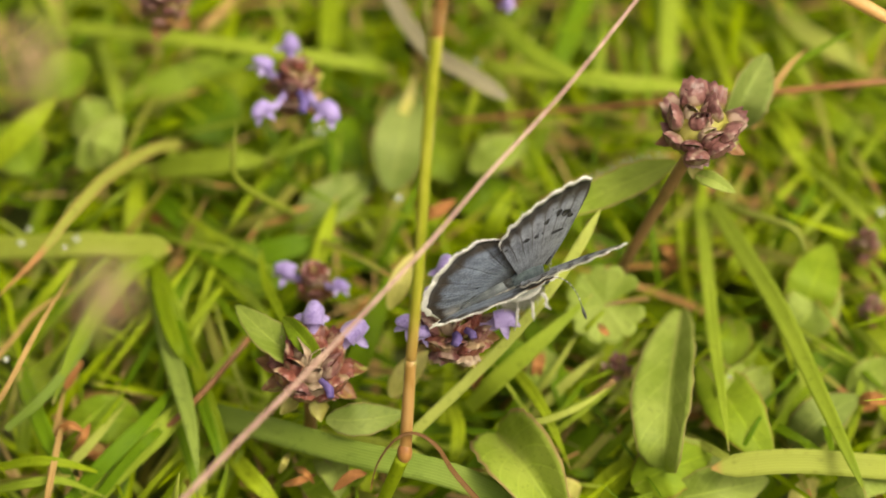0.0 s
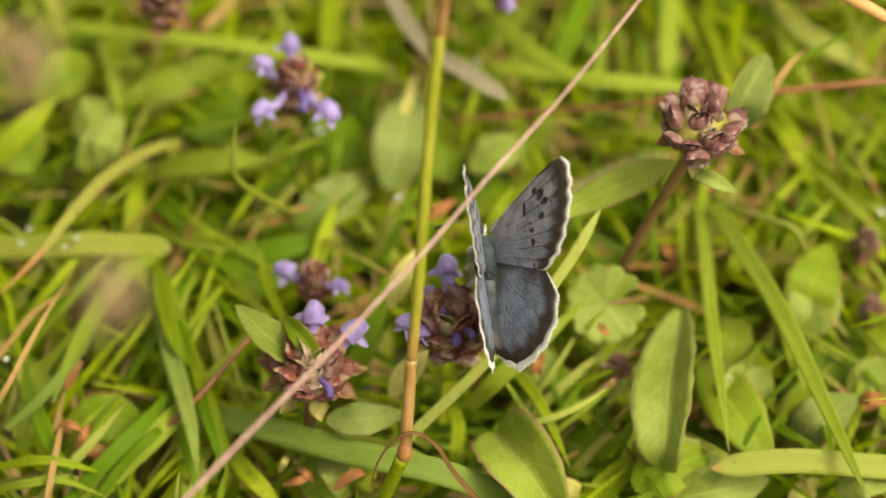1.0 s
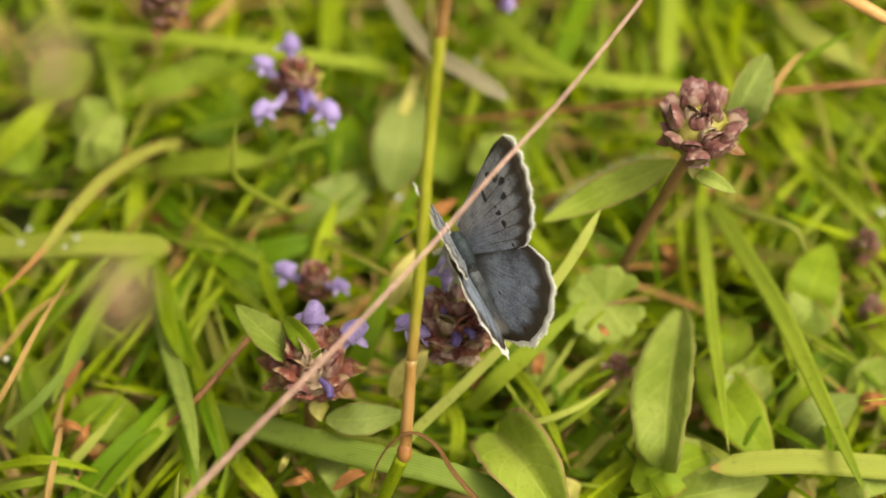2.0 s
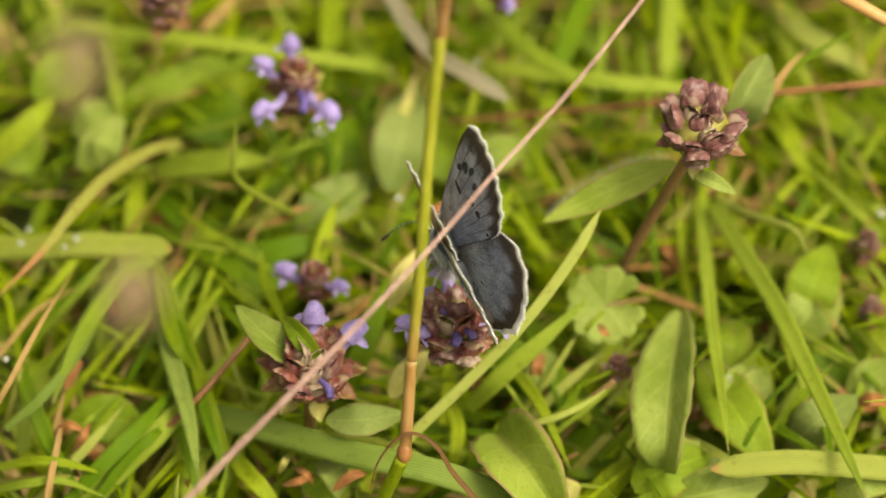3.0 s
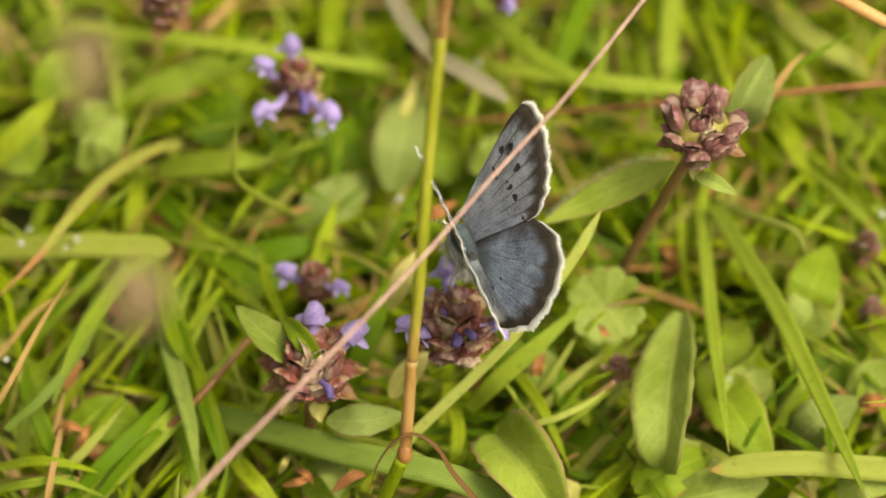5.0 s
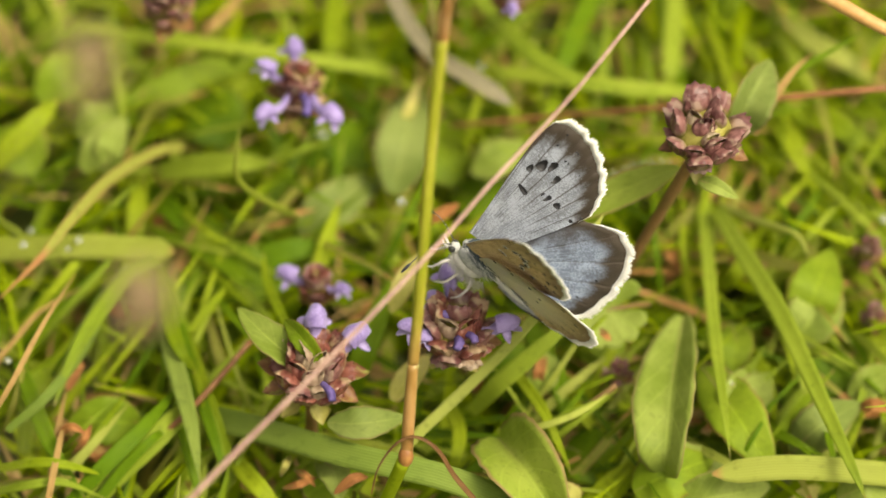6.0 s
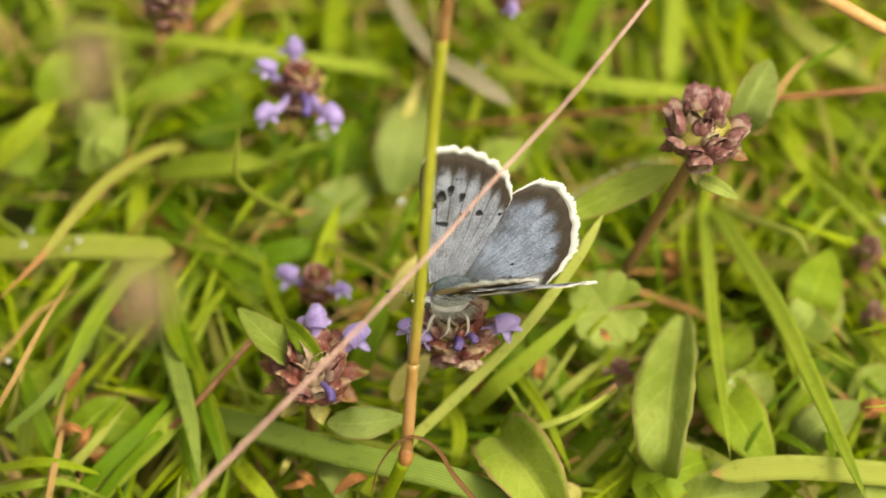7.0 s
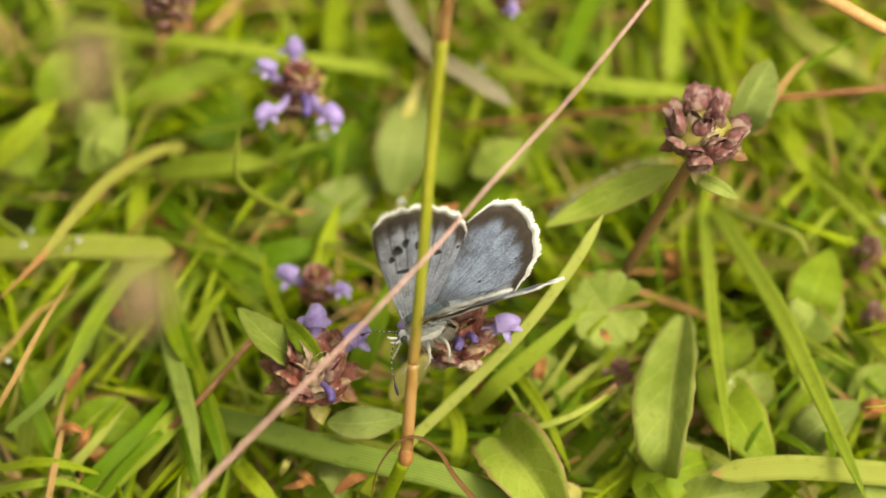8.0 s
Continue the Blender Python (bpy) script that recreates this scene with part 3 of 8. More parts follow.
def lip_geo(tip, way, size, facing):
    tip = Vector(tip)
    m = frame_along(way, facing)
    geos = []
    for ang, ln, wd in ((-82, 0.62, 0.40), (0, 0.62, 0.60), (82, 0.62, 0.40)):
        verts, faces = [], []
        rows, across = 6, 5
        for lay in (0, 1):
            for i in range(rows):
                s = i / (rows - 1)
                half = wd * size * 0.5 * max(0.12, math.sin(math.pi * (0.18 + 0.78 * s)) ** 0.6)
                for k in range(across):
                    x = 2 * k / (across - 1) - 1
                    px = (0.10 + s * ln) * size
                    q = Vector((px, x * half, 0))
                    q.rotate(Matrix.Rotation(radians(ang), 3, "Z"))
                    q.z = -0.18 * size - 0.34 * size * s * s + 0.06 * size * x * x - lay * 0.05 * size
                    verts.append(tip + m @ q)
        n = rows * across
        for i in range(rows - 1):
            for k in range(across - 1):
                a = i * across + k
                faces.append((a, a + across, a + across + 1, a + 1))
                faces.append((n + a, n + a + 1, n + a + across + 1, n + a + across))
            for k in (0, across - 1):
                a = i * across + k
                faces.append((a, n + a, n + a + across, a + across))
        for k in range(across - 1):
            a = (rows - 1) * across + k
            faces.append((a, n + a, n + a + 1, a + 1))
        geos.append((verts, faces))
    return joined(*geos)


HEADS = [0]


def selfheal(foot, head, axis, radius, height, tiers, florets, label, per=5, seedy=False, turn=0.0, cups=(), bracts=()):
    """One selfheal stalk: curved stem, whorls of bracts and cups round a core, and the open florets."""
    HEADS[0] += 1
    rnd = random.Random(40 + HEADS[0])
    foot, head, axis = Vector(foot), Vector(head), Vector(axis).normalized()
    root = thing("selfheal_seed_head" if seedy else "selfheal_flower", foot, label, "seed head" if seedy else "wildflower", "selfheal heads")
    loc = head - foot
    low = loc - axis * height * 0.5
    mid = low * 0.5 + Vector((rnd.uniform(-2, 2), rnd.uniform(-2, 2), 0)) - axis * height * 0.3
    part("stem", tube([Vector((0, 0, 0)), mid, low, low + axis * 1.5], [0.75, 0.7, 0.8, 0.9], 22, 8, 0.12), S_FLOWER, root, "square reddish-brown stalk")
    m = frame_along(axis, (0, -1, 0.3))
    fill = 0.66 if cups else 0.52
    core = ellipsoid(loc, (height * 0.48, radius * fill, radius * fill), m, 20, 14, 0.02, HEADS[0])
    part("flower_core", core, CALYX_GREEN, root, "yellowish-green flower spike core")
    kinds = {"": CALYX, "red": CALYX_RED, "pale": CALYX_PALE, "green": CALYX_GREEN}
    for x, y, size, kind in cups:
        near = math.sqrt(max(0.5, radius * radius - x * x - y * y))
        out = Vector((x, y * 0.77 - near * 0.64, y * 0.64 + near * 0.77)) / radius
        for k, o in enumerate((out, Vector((out.x * 0.9, out.y + 1.28 * near / radius, out.z - 1.0 * near / radius)))):
            way = (o * 0.9 + axis * 0.60 + Vector((rnd.uniform(-0.14, 0.14), rnd.uniform(-0.14, 0.14), 0))).normalized()
            part("calyx", calyx_geo(loc + o * radius * 0.56 - axis * 0.9, way, size, size * rnd.uniform(0.92, 1.06), rnd.randrange(9999)), kinds[kind], root)
    for x, y, size in bracts:
        out = Vector((x, y * 0.77 + 0.8, y * 0.64 - 0.6)).normalized()
        part("bract", bract_geo(loc + out * radius * 0.55, (out + axis * 0.15).normalized(), size, size * 0.75, rnd.randrange(9999)), CALYX_GREEN if y < -3 else BRACT, root)
    for i in range(tiers):
        s = (i + 0.5) / tiers
        at = low + axis * height * (0.08 + 0.86 * s)
        for k in range(per):
            a = 2 * math.pi * (k + 0.5 * (i % 2)) / per + turn + rnd.uniform(-0.12, 0.12)
            out = m @ Vector((0, math.cos(a), math.sin(a)))
            lift = (0.55 if seedy else 0.75) + 1.1 * s + rnd.uniform(-0.15, 0.15)
            way = (out + axis * lift).normalized()
            r0 = radius * (0.42 - 0.20 * s)
            ln = radius * (0.72 - 0.16 * s) * rnd.uniform(0.88, 1.12)
            part("calyx", calyx_geo(at + out * r0, way, ln, radius * (2.7 if seedy else 3.5) / per * rnd.uniform(0.85, 1.15), rnd.randrange(9999)), rnd.choice((CALYX, CALYX, CALYX, CALYX, CALYX, BRACT, CALYX) if seedy else (CALYX_RED, CALYX_RED, CALYX, CALYX, CALYX_RED, CALYX_GREEN)), root)
            if i == 0 or (i == 1 and k % 2):
                wayb = (out + axis * (lift - 0.55)).normalized()
                part("bract", bract_geo(at - axis * 1.0 + out * r0 * 1.1, wayb, ln * rnd.uniform(0.85, 1.15), radius * 0.85, rnd.randrange(9999)), BRACT, root)
    for k in range(3 if tiers else 0):
        a = 2 * math.pi * (k + 0.3) / 3 + turn
        out = m @ Vector((0, math.cos(a), math.sin(a)))
        part("calyx", calyx_geo(loc + axis * height * 0.40 + out * radius * 0.12, (axis * 1.3 + out * 0.7).normalized(), radius * 0.55, radius * 0.50, rnd.randrange(9999)), CALYX if seedy else CALYX_RED, root)
    for tip, size, wilted, facing in florets:
        tip = Vector(tip) - foot
        base = loc + axis * ((tip - loc).dot(axis) * 0.45)
        rt = base + (tip - base) * 0.35
        mat = PETAL_DARK if wilted else PETAL
        if wilted:
            ob = part("corolla", tube([rt, rt.lerp(tip, 0.6) + Vector((0.3, 0, 0.4)), tip], [0.20 * size, 0.30 * size, 0.24 * size], 12, 8, 0.35), mat, root, "shrivelled dark blue floret")
        else:
            ob = part("corolla", corolla_geo(rt, tip, size, facing), mat, root, "violet hooded floret")
            lip = part("lower_lip", lip_geo(tip, tip - rt, size * 1.0, facing), LIP, ob, "three-lobed paler lip")
    return root


# ---- butterfly ----
def table_at(rows, x):
    for (a, p), (b, q) in zip(rows, rows[1:]):
        if (a - x) * (b - x) <= 0:
            f = (x - a) / (b - a)
            f = f * f * (3 - 2 * f) * 0.35 + f * 0.65
            return p + (q - p) * f
    return rows[-1][1]


# Outline of the wings: degrees ahead of the cross line, reach in mm.
FORE = ((22, 2.04), (20.8, 12.25), (19, 18.45), (16.5, 21.33), (13, 21.77), (10, 21.79), (4, 21.5), (-2, 20.78), (-9, 19.7), (-16, 18.34), (-21, 17.04), (-24.5, 16.25), (-27, 14.1), (-30, 7.96))
HIND = ((-10, 7.07), (-15, 9.86), (-20, 12.12), (-26, 13.69), (-30, 15.21), (-34, 17.37), (-39, 19.38), (-46, 20.1), (-53, 20.03), (-62, 19.35), (-70, 18.61), (-77, 17.8), (-83, 16.49), (-88, 15.63), (-93, 14.65), (-97, 11.81), (-101, 7.27))


def scallop_at(s, teeth):
    """Share of the reach that is left at s along the rim: bays between the vein ends, finely uneven."""
    return 1 - 0.006 * (1 - abs(math.sin(s * math.pi * teeth)) ** 0.8) - 0.004 * math.sin(s * 61) * math.sin(s * 23)


def wing_geo(rows, side, n, camber, lift, fore, aft, teeth):
    """A thin cambered wing sheet in rays from its root: upper skin, lower skin and rim."""
    rings = 12
    verts, uvs, faces, slots = [], [], [], []
    for lay in (0, 1):
        for i in range(n + 1):
            s = i / n
            deg = rows[0][0] + (rows[-1][0] - rows[0][0]) * s
            reach = table_at(rows, deg)
            scallop = scallop_at(s, teeth)
            for j in range(rings + 1):
                r = j / rings
                a = radians(deg)
                d = 1.7 + (reach * scallop - 1.7) * r
                z = camber * math.sin(math.pi * r) + 0.09 * math.sin(s * math.pi * 2 * teeth) * r * r + lift
                root = (fore + (aft - fore) * s) * (1 - r)
                verts.append(Vector((math.sin(a) * d + root, side * math.cos(a) * d, z - lay * 0.07)))
                uvs.append((s, r))
    m = rings + 1
    off = (n + 1) * m
    for i in range(n):
        for j in range(rings):
            a = i * m + j
            up, dn = (a, a + 1, a + m + 1, a + m), (off + a, off + a + m, off + a + m + 1, off + a + 1)
            if side > 0:
                up, dn = up[::-1], dn[::-1]
            faces += [up, dn]
            slots += [0, 1]
        a = i * m + rings
        faces.append((a, off + a, off + a + m, a + m))
        slots.append(1)
    for i in (0, n):
        for j in range(rings):
            a = i * m + j
            faces.append((a, a + 1, off + a + 1, off + a))
            slots.append(1)
    return verts, faces, uvs, slots


def fringe_geo(rows, side, n, lo, hi, lift, width, teeth):
    """The fringe: tufts of long white scales along the outer rim, each scale with its own length and slant."""
    rnd = random.Random(7)
    verts, faces = [], []

    def rim(s, w, z):
        deg = rows[0][0] + (rows[-1][0] - rows[0][0]) * s
        d = table_at(rows, deg) * scallop_at(s, teeth) + w
        a = radians(deg)
        return Vector((math.sin(a) * d, side * math.cos(a) * d, 0.09 * math.sin(s * math.pi * 2 * teeth) + lift + z))

    step = (hi - lo) / n
    for i in range(n):
        s = lo + step * (i + 0.5)
        ends = min(1, (i + 1) / n * 9, (n - i) / n * 5)
        long = width * ends * (0.76 + 0.24 * abs(math.sin(s * math.pi * teeth)) + rnd.uniform(-0.18, 0.18))
        half, tip, z = step * rnd.uniform(0.75, 1.1), step * rnd.uniform(0.25, 0.6), rnd.uniform(-0.05, 0.06)
        lean = step * rnd.uniform(-0.7, 0.7)
        o = len(verts)
        for up in (0.03, -0.10):
            verts += [rim(s - half, -0.14, up), rim(s + half, -0.14, up), rim(s + tip + lean, long, up * 0.5 + z), rim(s - tip + lean, long, up * 0.5 + z)]
        faces += [(o, o + 1, o + 2, o + 3), (o + 7, o + 6, o + 5, o + 4)]
        faces += [(o + k, o + 4 + k, o + 4 + (k + 1) % 4, o + (k + 1) % 4) for k in range(4)]
    return verts, faces


def dot_geo(u, v, a, b, turn, z, side, camber_at):
    """A flat oval spot that lies on the wing."""
    verts, faces = [], []
    n = 12
    for lay in (0, 1):
        for k in range(n):
            t = 2 * math.pi * k / n
            r = 1 + 0.12 * math.sin(3 * t + u)
            p = Vector((math.cos(t) * a * r, math.sin(t) * b * r, 0))
            p.rotate(Matrix.Rotation(radians(turn), 3, "Z"))
            verts.append(Vector((u + p.x, side * (v + p.y), z + camber_at + (0.05 if lay else -0.02))))
    faces.append(tuple(range(n)))
    faces.append(tuple(reversed(range(n, 2 * n))))
    for k in range(n):
        faces.append((k, (k + 1) % n, n + (k + 1) % n, n + k))
    return verts, faces


# Spots of the upper forewing: forward, outward, half axes, turn.
SPOTS = ((3.34, 13.66, 0.34, 0.50, 10), (2.62, 15.03, 0.55, 0.78, 15), (1.55, 15.76, 0.60, 0.76, 20), (0.17, 14.83, 0.70, 0.56, 30),
         (-1.07, 12.35, 0.62, 0.48, 35), (-2.87, 12.58, 0.44, 0.38, 0), (1.58, 10.92, 0.80, 0.30, -10))


def rim_lift(u, v, rows, camber):
    deg, d = math.degrees(math.atan2(u, v)), math.hypot(u, v)
    s = (deg - rows[0][0]) / (rows[-1][0] - rows[0][0])
    r = (d - 1.7) / (table_at(rows, deg) - 1.7)
    return camber * math.sin(math.pi * r) + 0.13 * math.sin(s * math.pi * 18) * r * r


def hairs(count, seed, x0, x1, a0, a1, centre, radii, back, out, thick):
    """Fine single hairs that stand off a rounded body and lie backwards."""
    rnd = random.Random(seed)
    geos = []
    for k in range(count):
        a, x = rnd.uniform(a0, a1), rnd.uniform(x0, x1)
        taper = math.sqrt(max(0.1, 1 - ((x - centre[0]) / (0.5 * (x1 - x0) + 0.4)) ** 2))
        p = Vector((x, centre[1] + math.cos(a) * radii[0] * taper, centre[2] + math.sin(a) * radii[1] * taper))
        q = p + Vector((-back * rnd.uniform(0.5, 1.4), math.cos(a) * out * rnd.uniform(0.5, 1.3), math.sin(a) * out * rnd.uniform(0.5, 1.3)))
        w = Vector((0, -math.sin(a), math.cos(a))) * thick
        geos.append(([p - w, p + w, q], [(0, 1, 2)]))
    return joined(*geos)


BODY_BACK = -2.4


def butterfly():
    root = thing("butterfly", (11.6, -2.3, 43.5), "grey-blue butterfly with dark wing borders and white fringes", "butterfly")
    b = BODY_BACK
    part("thorax", ellipsoid((b + 0.2, 0, 1.0), (2.6, 1.35, 1.7), None, 18, 12, 0.05, 1), FUR_BLUE, root, "furry blue-grey thorax")
    for side in (1, -1):
        part("flank", ellipsoid((b + 0.2, side * 0.8, -0.1), (2.6, 0.85, 1.45), None, 14, 10, 0.06, 6), FUR_SIDE, root, "pale grey furry side of the body")
        part("flank_hair", hairs(320, 9 + side, b - 2.4, b + 2.6, 0, 6.283, (b + 0.2, side * 0.8, -0.1), (0.8, 1.35), 0.9, 0.5, 0.04), FUR_SIDE, root, "pale grey hairs on the side")
    part("chest", ellipsoid((b + 0.2, 0, -1.7), (2.6, 1.5, 1.45), None, 14, 9, 0.06, 2), FUR_PALE, root, "pale furry underside of the body")
    # A near-black rounded lump where the thorax meets the abdomen.
    part("thorax_patch", ellipsoid((b - 2.5, 0, 1.1), (0.9, 0.85, 0.8), None, 12, 8, 0.08, 4), BODY_DARK, root, "dark rounded patch behind the thorax")
    ab = [(b - 1.8, 0, 0.85), (b - 4.5, 0, 0.8), (b - 7.0, 0, 0.4), (b - 9.2, 0, -0.2)]
    part("abdomen", tube([Vector(p) for p in ab], [0.75, 0.75, 0.55, 0.22], 24, 14), FUR_GREY, root, "slender dark grey abdomen")
    belly = [(b - 1.6, 0, 0.2), (b - 4.5, 0, 0.25), (b - 7.0, 0, -0.05), (b - 9.1, 0, -0.45)]
    part("belly", tube([Vector(p) for p in belly], [0.95, 0.92, 0.68, 0.22], 20, 12), FUR_PALE, root, "pale furry underside of the abdomen")
    part("head", ellipsoid((b + 3.0, 0, -1.4), (0.75, 0.8, 0.75), None, 12, 8, 0.05, 3), FUR_SIDE, root)
    for side in (1, -1):
        part("eye", ellipsoid((b + 3.3, side * 0.62, -1.35), (0.48, 0.32, 0.52), None, 10, 7), CHITIN, root, "dark round eye")
        part("palp", tube([Vector((b + 3.8, side * 0.3, -1.9)), Vector((b + 4.5, side * 0.42, -1.75)), Vector((b + 5.1, side * 0.5, -1.3))], [0.2, 0.2, 0.06], 8, 6), FUR_PALE, root, "short pale furry palp")
        pts = [Vector((b + 3.8, side * 0.35, -0.9)), Vector((b + 5.4, side * 1.7, -1.3)), Vector((b + 6.2, side * 3.3, -2.6)), Vector((b + 6.4, side * 4.8, -4.3))]
        an = part("antenna", tube(pts, [0.075, 0.06, 0.06, 0.075], 24, 6), CHITIN, root, "thin dark antenna with a club")
        part("antenna_club", ellipsoid((b + 6.4, side * 5.1, -4.7), (0.9, 0.22, 0.22), frame_along((0.1, side * 1.5, -1.7)), 8, 6), CHITIN, an)
        for k in range(7):
            q = spline(pts, 20)[3 + 2 * k]
            part("antenna_ring", ellipsoid(q, (0.10, 0.085, 0.085), frame_along((0.8, side * 1.6, -1.3)), 6, 5), LEG, an)
        for x, reach in ((1.6, 1.7), (0.3, 2.3), (-1.1, 2.5)):
            knee = Vector((b + 1.7 * x, side * reach * 0.8, -3.1))
            pts = [Vector((b + x, side * 0.6, -2.4)), knee, Vector((b + x * 1.9, side * reach * 0.95, -5.0)), Vector((b + x * 2.2 + 0.5, side * reach * 0.8, -6.6))]
            leg = part("leg", tube(pts, [0.22, 0.20, 0.13, 0.07], 18, 7), LEG, root, "thin pale furry leg")
            fur = []
            rnd = random.Random(int(50 + 10 * x + side))
            line = spline(pts, 40)
            for n in range(170):
                p = line[rnd.randrange(1, 26)]
                d = Vector((rnd.uniform(-1, 1), rnd.uniform(-1, 1), rnd.uniform(-1.3, 0.2)))
                fur.append(([p + d * 0.1, p + d.orthogonal() * 0.06, p + d * rnd.uniform(0.35, 0.6)], [(0, 1, 2)]))
            part("leg_hair", joined(*fur), FUR_PALE, leg, "whitish down on the leg")
    part("body_hair", hairs(760, 5, b - 2.6, b + 2.8, 0, 6.283, (b + 0.1, 0, 0.75), (1.6, 1.8), 0.9, 0.55, 0.04), FUR_BLUE, root, "fine blue-grey hairs on the body")
    part("chest_hair", hairs(900, 6, b - 2.8, b + 2.9, math.pi, 6.283, (b, 0, -1.8), (1.5, 1.4), 0.7, 1.3, 0.05), FUR_PALE, root, "long whitish hairs under the body")
    part("abdomen_hair", hairs(420, 8, b - 9.0, b - 2.0, 0.2, 2.94, (b - 5.5, 0, 0.5), (0.95, 0.95), 1.1, 0.35, 0.035), FUR_GREY, root, "grey hairs along the abdomen")
    wings = {}
    for side, tag in ((1, "a"), (-1, "b")):
        for kind, rows, lift, camber, up, low, teeth in (("forewing", FORE, 0.10, 0.30, W_FORE, W_UNDER, 9), ("hindwing", HIND, -0.08, 0.20, W_HIND, W_UNDER_HIND, 9)):
            v, f, uv, slots = wing_geo(rows, side, 120, camber, lift, *((0.6, -2.2) if kind == "forewing" else (-1.4, -5.2)), teeth)
            w = part(kind, (v, f, uv), [up, low], root, "pale grey-blue upper side with a dark border" if kind == "forewing" else "bluish upper side with a narrow dark border")
            w.data.polygons.foreach_set("material_index", slots)
            span = (0.09, 0.94) if kind == "forewing" else (0.24, 0.91)
            part("fringe", fringe_geo(rows, side, 230, *span, lift, 0.98, teeth), FRINGE, w, "white scaly wing fringe")
            z = lambda u, vv: rim_lift(u, vv, rows, camber)
            if kind == "forewing":
                for u, vv, a, c, turn in SPOTS:
                    part("spot", dot_geo(u, vv, a * 1.15, c * 1.15, turn * side, lift, side, z(u, vv)), SPOT, w)
                    part("under_ring", dot_geo(u - 0.3, vv - 0.5, a * 0.9, c * 0.85, turn * side, lift - 0.125, side, z(u - 0.3, vv - 0.5)), RING, w)
                    part("under_spot", dot_geo(u - 0.3, vv - 0.5, a * 0.62, c * 0.62, turn * side, lift - 0.155, side, z(u - 0.3, vv - 0.5)), SPOT, w)
            n = 7 if kind == "forewing" else 8
            for k in range(n):
                s = (k + 0.7) / (n + 0.4)
                deg = rows[0][0] + (rows[-1][0] - rows[0][0]) * s
                for share, size in ((0.84, 0.36), (0.925, 0.27)) if kind == "forewing" else ((0.58, 0.26), (0.87, 0.30)):
                    d = table_at(rows, deg) * (share + 0.02 * math.sin(k * 2.3))
                    u, vv = math.sin(radians(deg)) * d, math.cos(radians(deg)) * d
                    part("under_spot", dot_geo(u, vv, size, size * 0.7, 0, lift - 0.085, side, z(u, vv)), SPOT, w)
            wings[kind + tag] = w
    return root, wings


BUTTERFLY, WINGS = butterfly()


def dew_drop(at, r):
    c = Vector(at)
    g = ellipsoid((0, 0, 0), (r, r, r * 0.85), None, 14, 10)
    ob = new("dew_drop", mesh_of("dew_drop", [v * MM for v in g[0]], g[1], [DEW]))
    ob.location = c * MM
    return tagged(ob, "clear round dew drop on a green blade", "dew drop", "dew drops")


def spikelets(root, head, radius, length):
    """A loose head of small spikelets round a stalk's end."""
    rnd = random.Random(9)
    for k in range(34):
        s = rnd.random()
        a = rnd.uniform(0, 6.283)
        r = radius * math.sin(math.pi * (0.12 + 0.8 * s)) * rnd.uniform(0.3, 0.9)
        c = Vector(head) + Vector((math.cos(a) * r, math.sin(a) * r, (s - 0.5) * length))
        part("spikelet", ellipsoid(c, (1.0, 0.4, 0.4), frame_along((math.cos(a), math.sin(a), 1.3)), 6, 5), SEED, root)


# ---- single plants ----

# tall stalks
STEM = thing('grass_stalk', (-4.7, -26.8, 38.2), 'upright yellow-green grass stalk with a swollen node', 'grass stalk')
part('upper_stalk', tube([Vector(p) for p in ((0.8, 4.5, 12.2), (1.9, 9.0, 27.1), (2.9, 14.4, 43.4), (4.0, 18.3, 55.8))], [0.69, 0.70, 0.72, 0.75], 40, 12), S_STEM, STEM, 'smooth yellow-green stalk')
part('top_stalk', tube([Vector(p) for p in ((3.9, 18.2, 55.7), (4.6, 16.2, 64.8), (4.8, 15.6, 69.8))], [0.56, 0.60, 0.58], 16, 12), S_ORANGE_RED, STEM, 'orange-red stalk above the leaf sheath')
part('sheath_mouth', ellipsoid((4.0, 18.3, 55.8), (0.75, 0.80, 0.80), frame_along((0.4, 2.4, 5.9)), 12, 8, 0.04, 5), S_NODE, STEM, 'brown mouth of the leaf sheath')
part('strand', tube([Vector(p) for p in ((2.9, 19.2, 51.3), (3.0, 19.2, 54.8), (2.8, 18.6, 58.8), (2.6, 18.3, 62.8))], [0.34, 0.36, 0.34, 0.26], 14, 8), S_PALE, STEM, 'thin pale withered strand beside the stalk')
part('lower_stalk', tube([Vector(p) for p in ((0.1, 0.4, 0.4), (0.4, 2.3, 6.1), (0.8, 4.6, 12.6))], [0.80, 0.77, 0.705], 16, 12), S_STEM, STEM, 'orange-tinged stalk above the node')
part('ring', tube([Vector((0.79, 4.5, 12.1)), Vector((0.81, 4.62, 12.45))], [0.76, 0.76], 3, 14), S_PALE, STEM, 'thin pale ring round the stalk')
part('node', ellipsoid((0, 0, 0), (1.5, 0.95, 0.95), frame_along((0.4, 2.4, 5.9)), 12, 10, 0.03, 3), S_NODE, STEM, 'swollen orange-brown node')
part('base_stalk', tube([Vector(p) for p in ((-0.3, -0.2, -0.8), (-2.2, -0.1, -7.9), (-4.8, 1.3, -18.2), (-6.0, 14.0, -38.2))], [0.9, 0.85, 0.8, 0.8], 22, 10), G_FRESH, STEM, 'green sheathed stalk below the node')
STEM_LEAF = ribbon([Vector(p) for p in ((9.0, -3.6, -5.6), (5.8, -1.9, -1.6), (3.8, -0.7, 2.0), (1.3, 0.2, 3.4), (-1.1, -0.7, 3.4), (-3.3, -2.9, 1.5), (-4.2, -4.8, -1.4))], 1.4, taper_profile, 24, 5, 0.5, 0.1, 60)
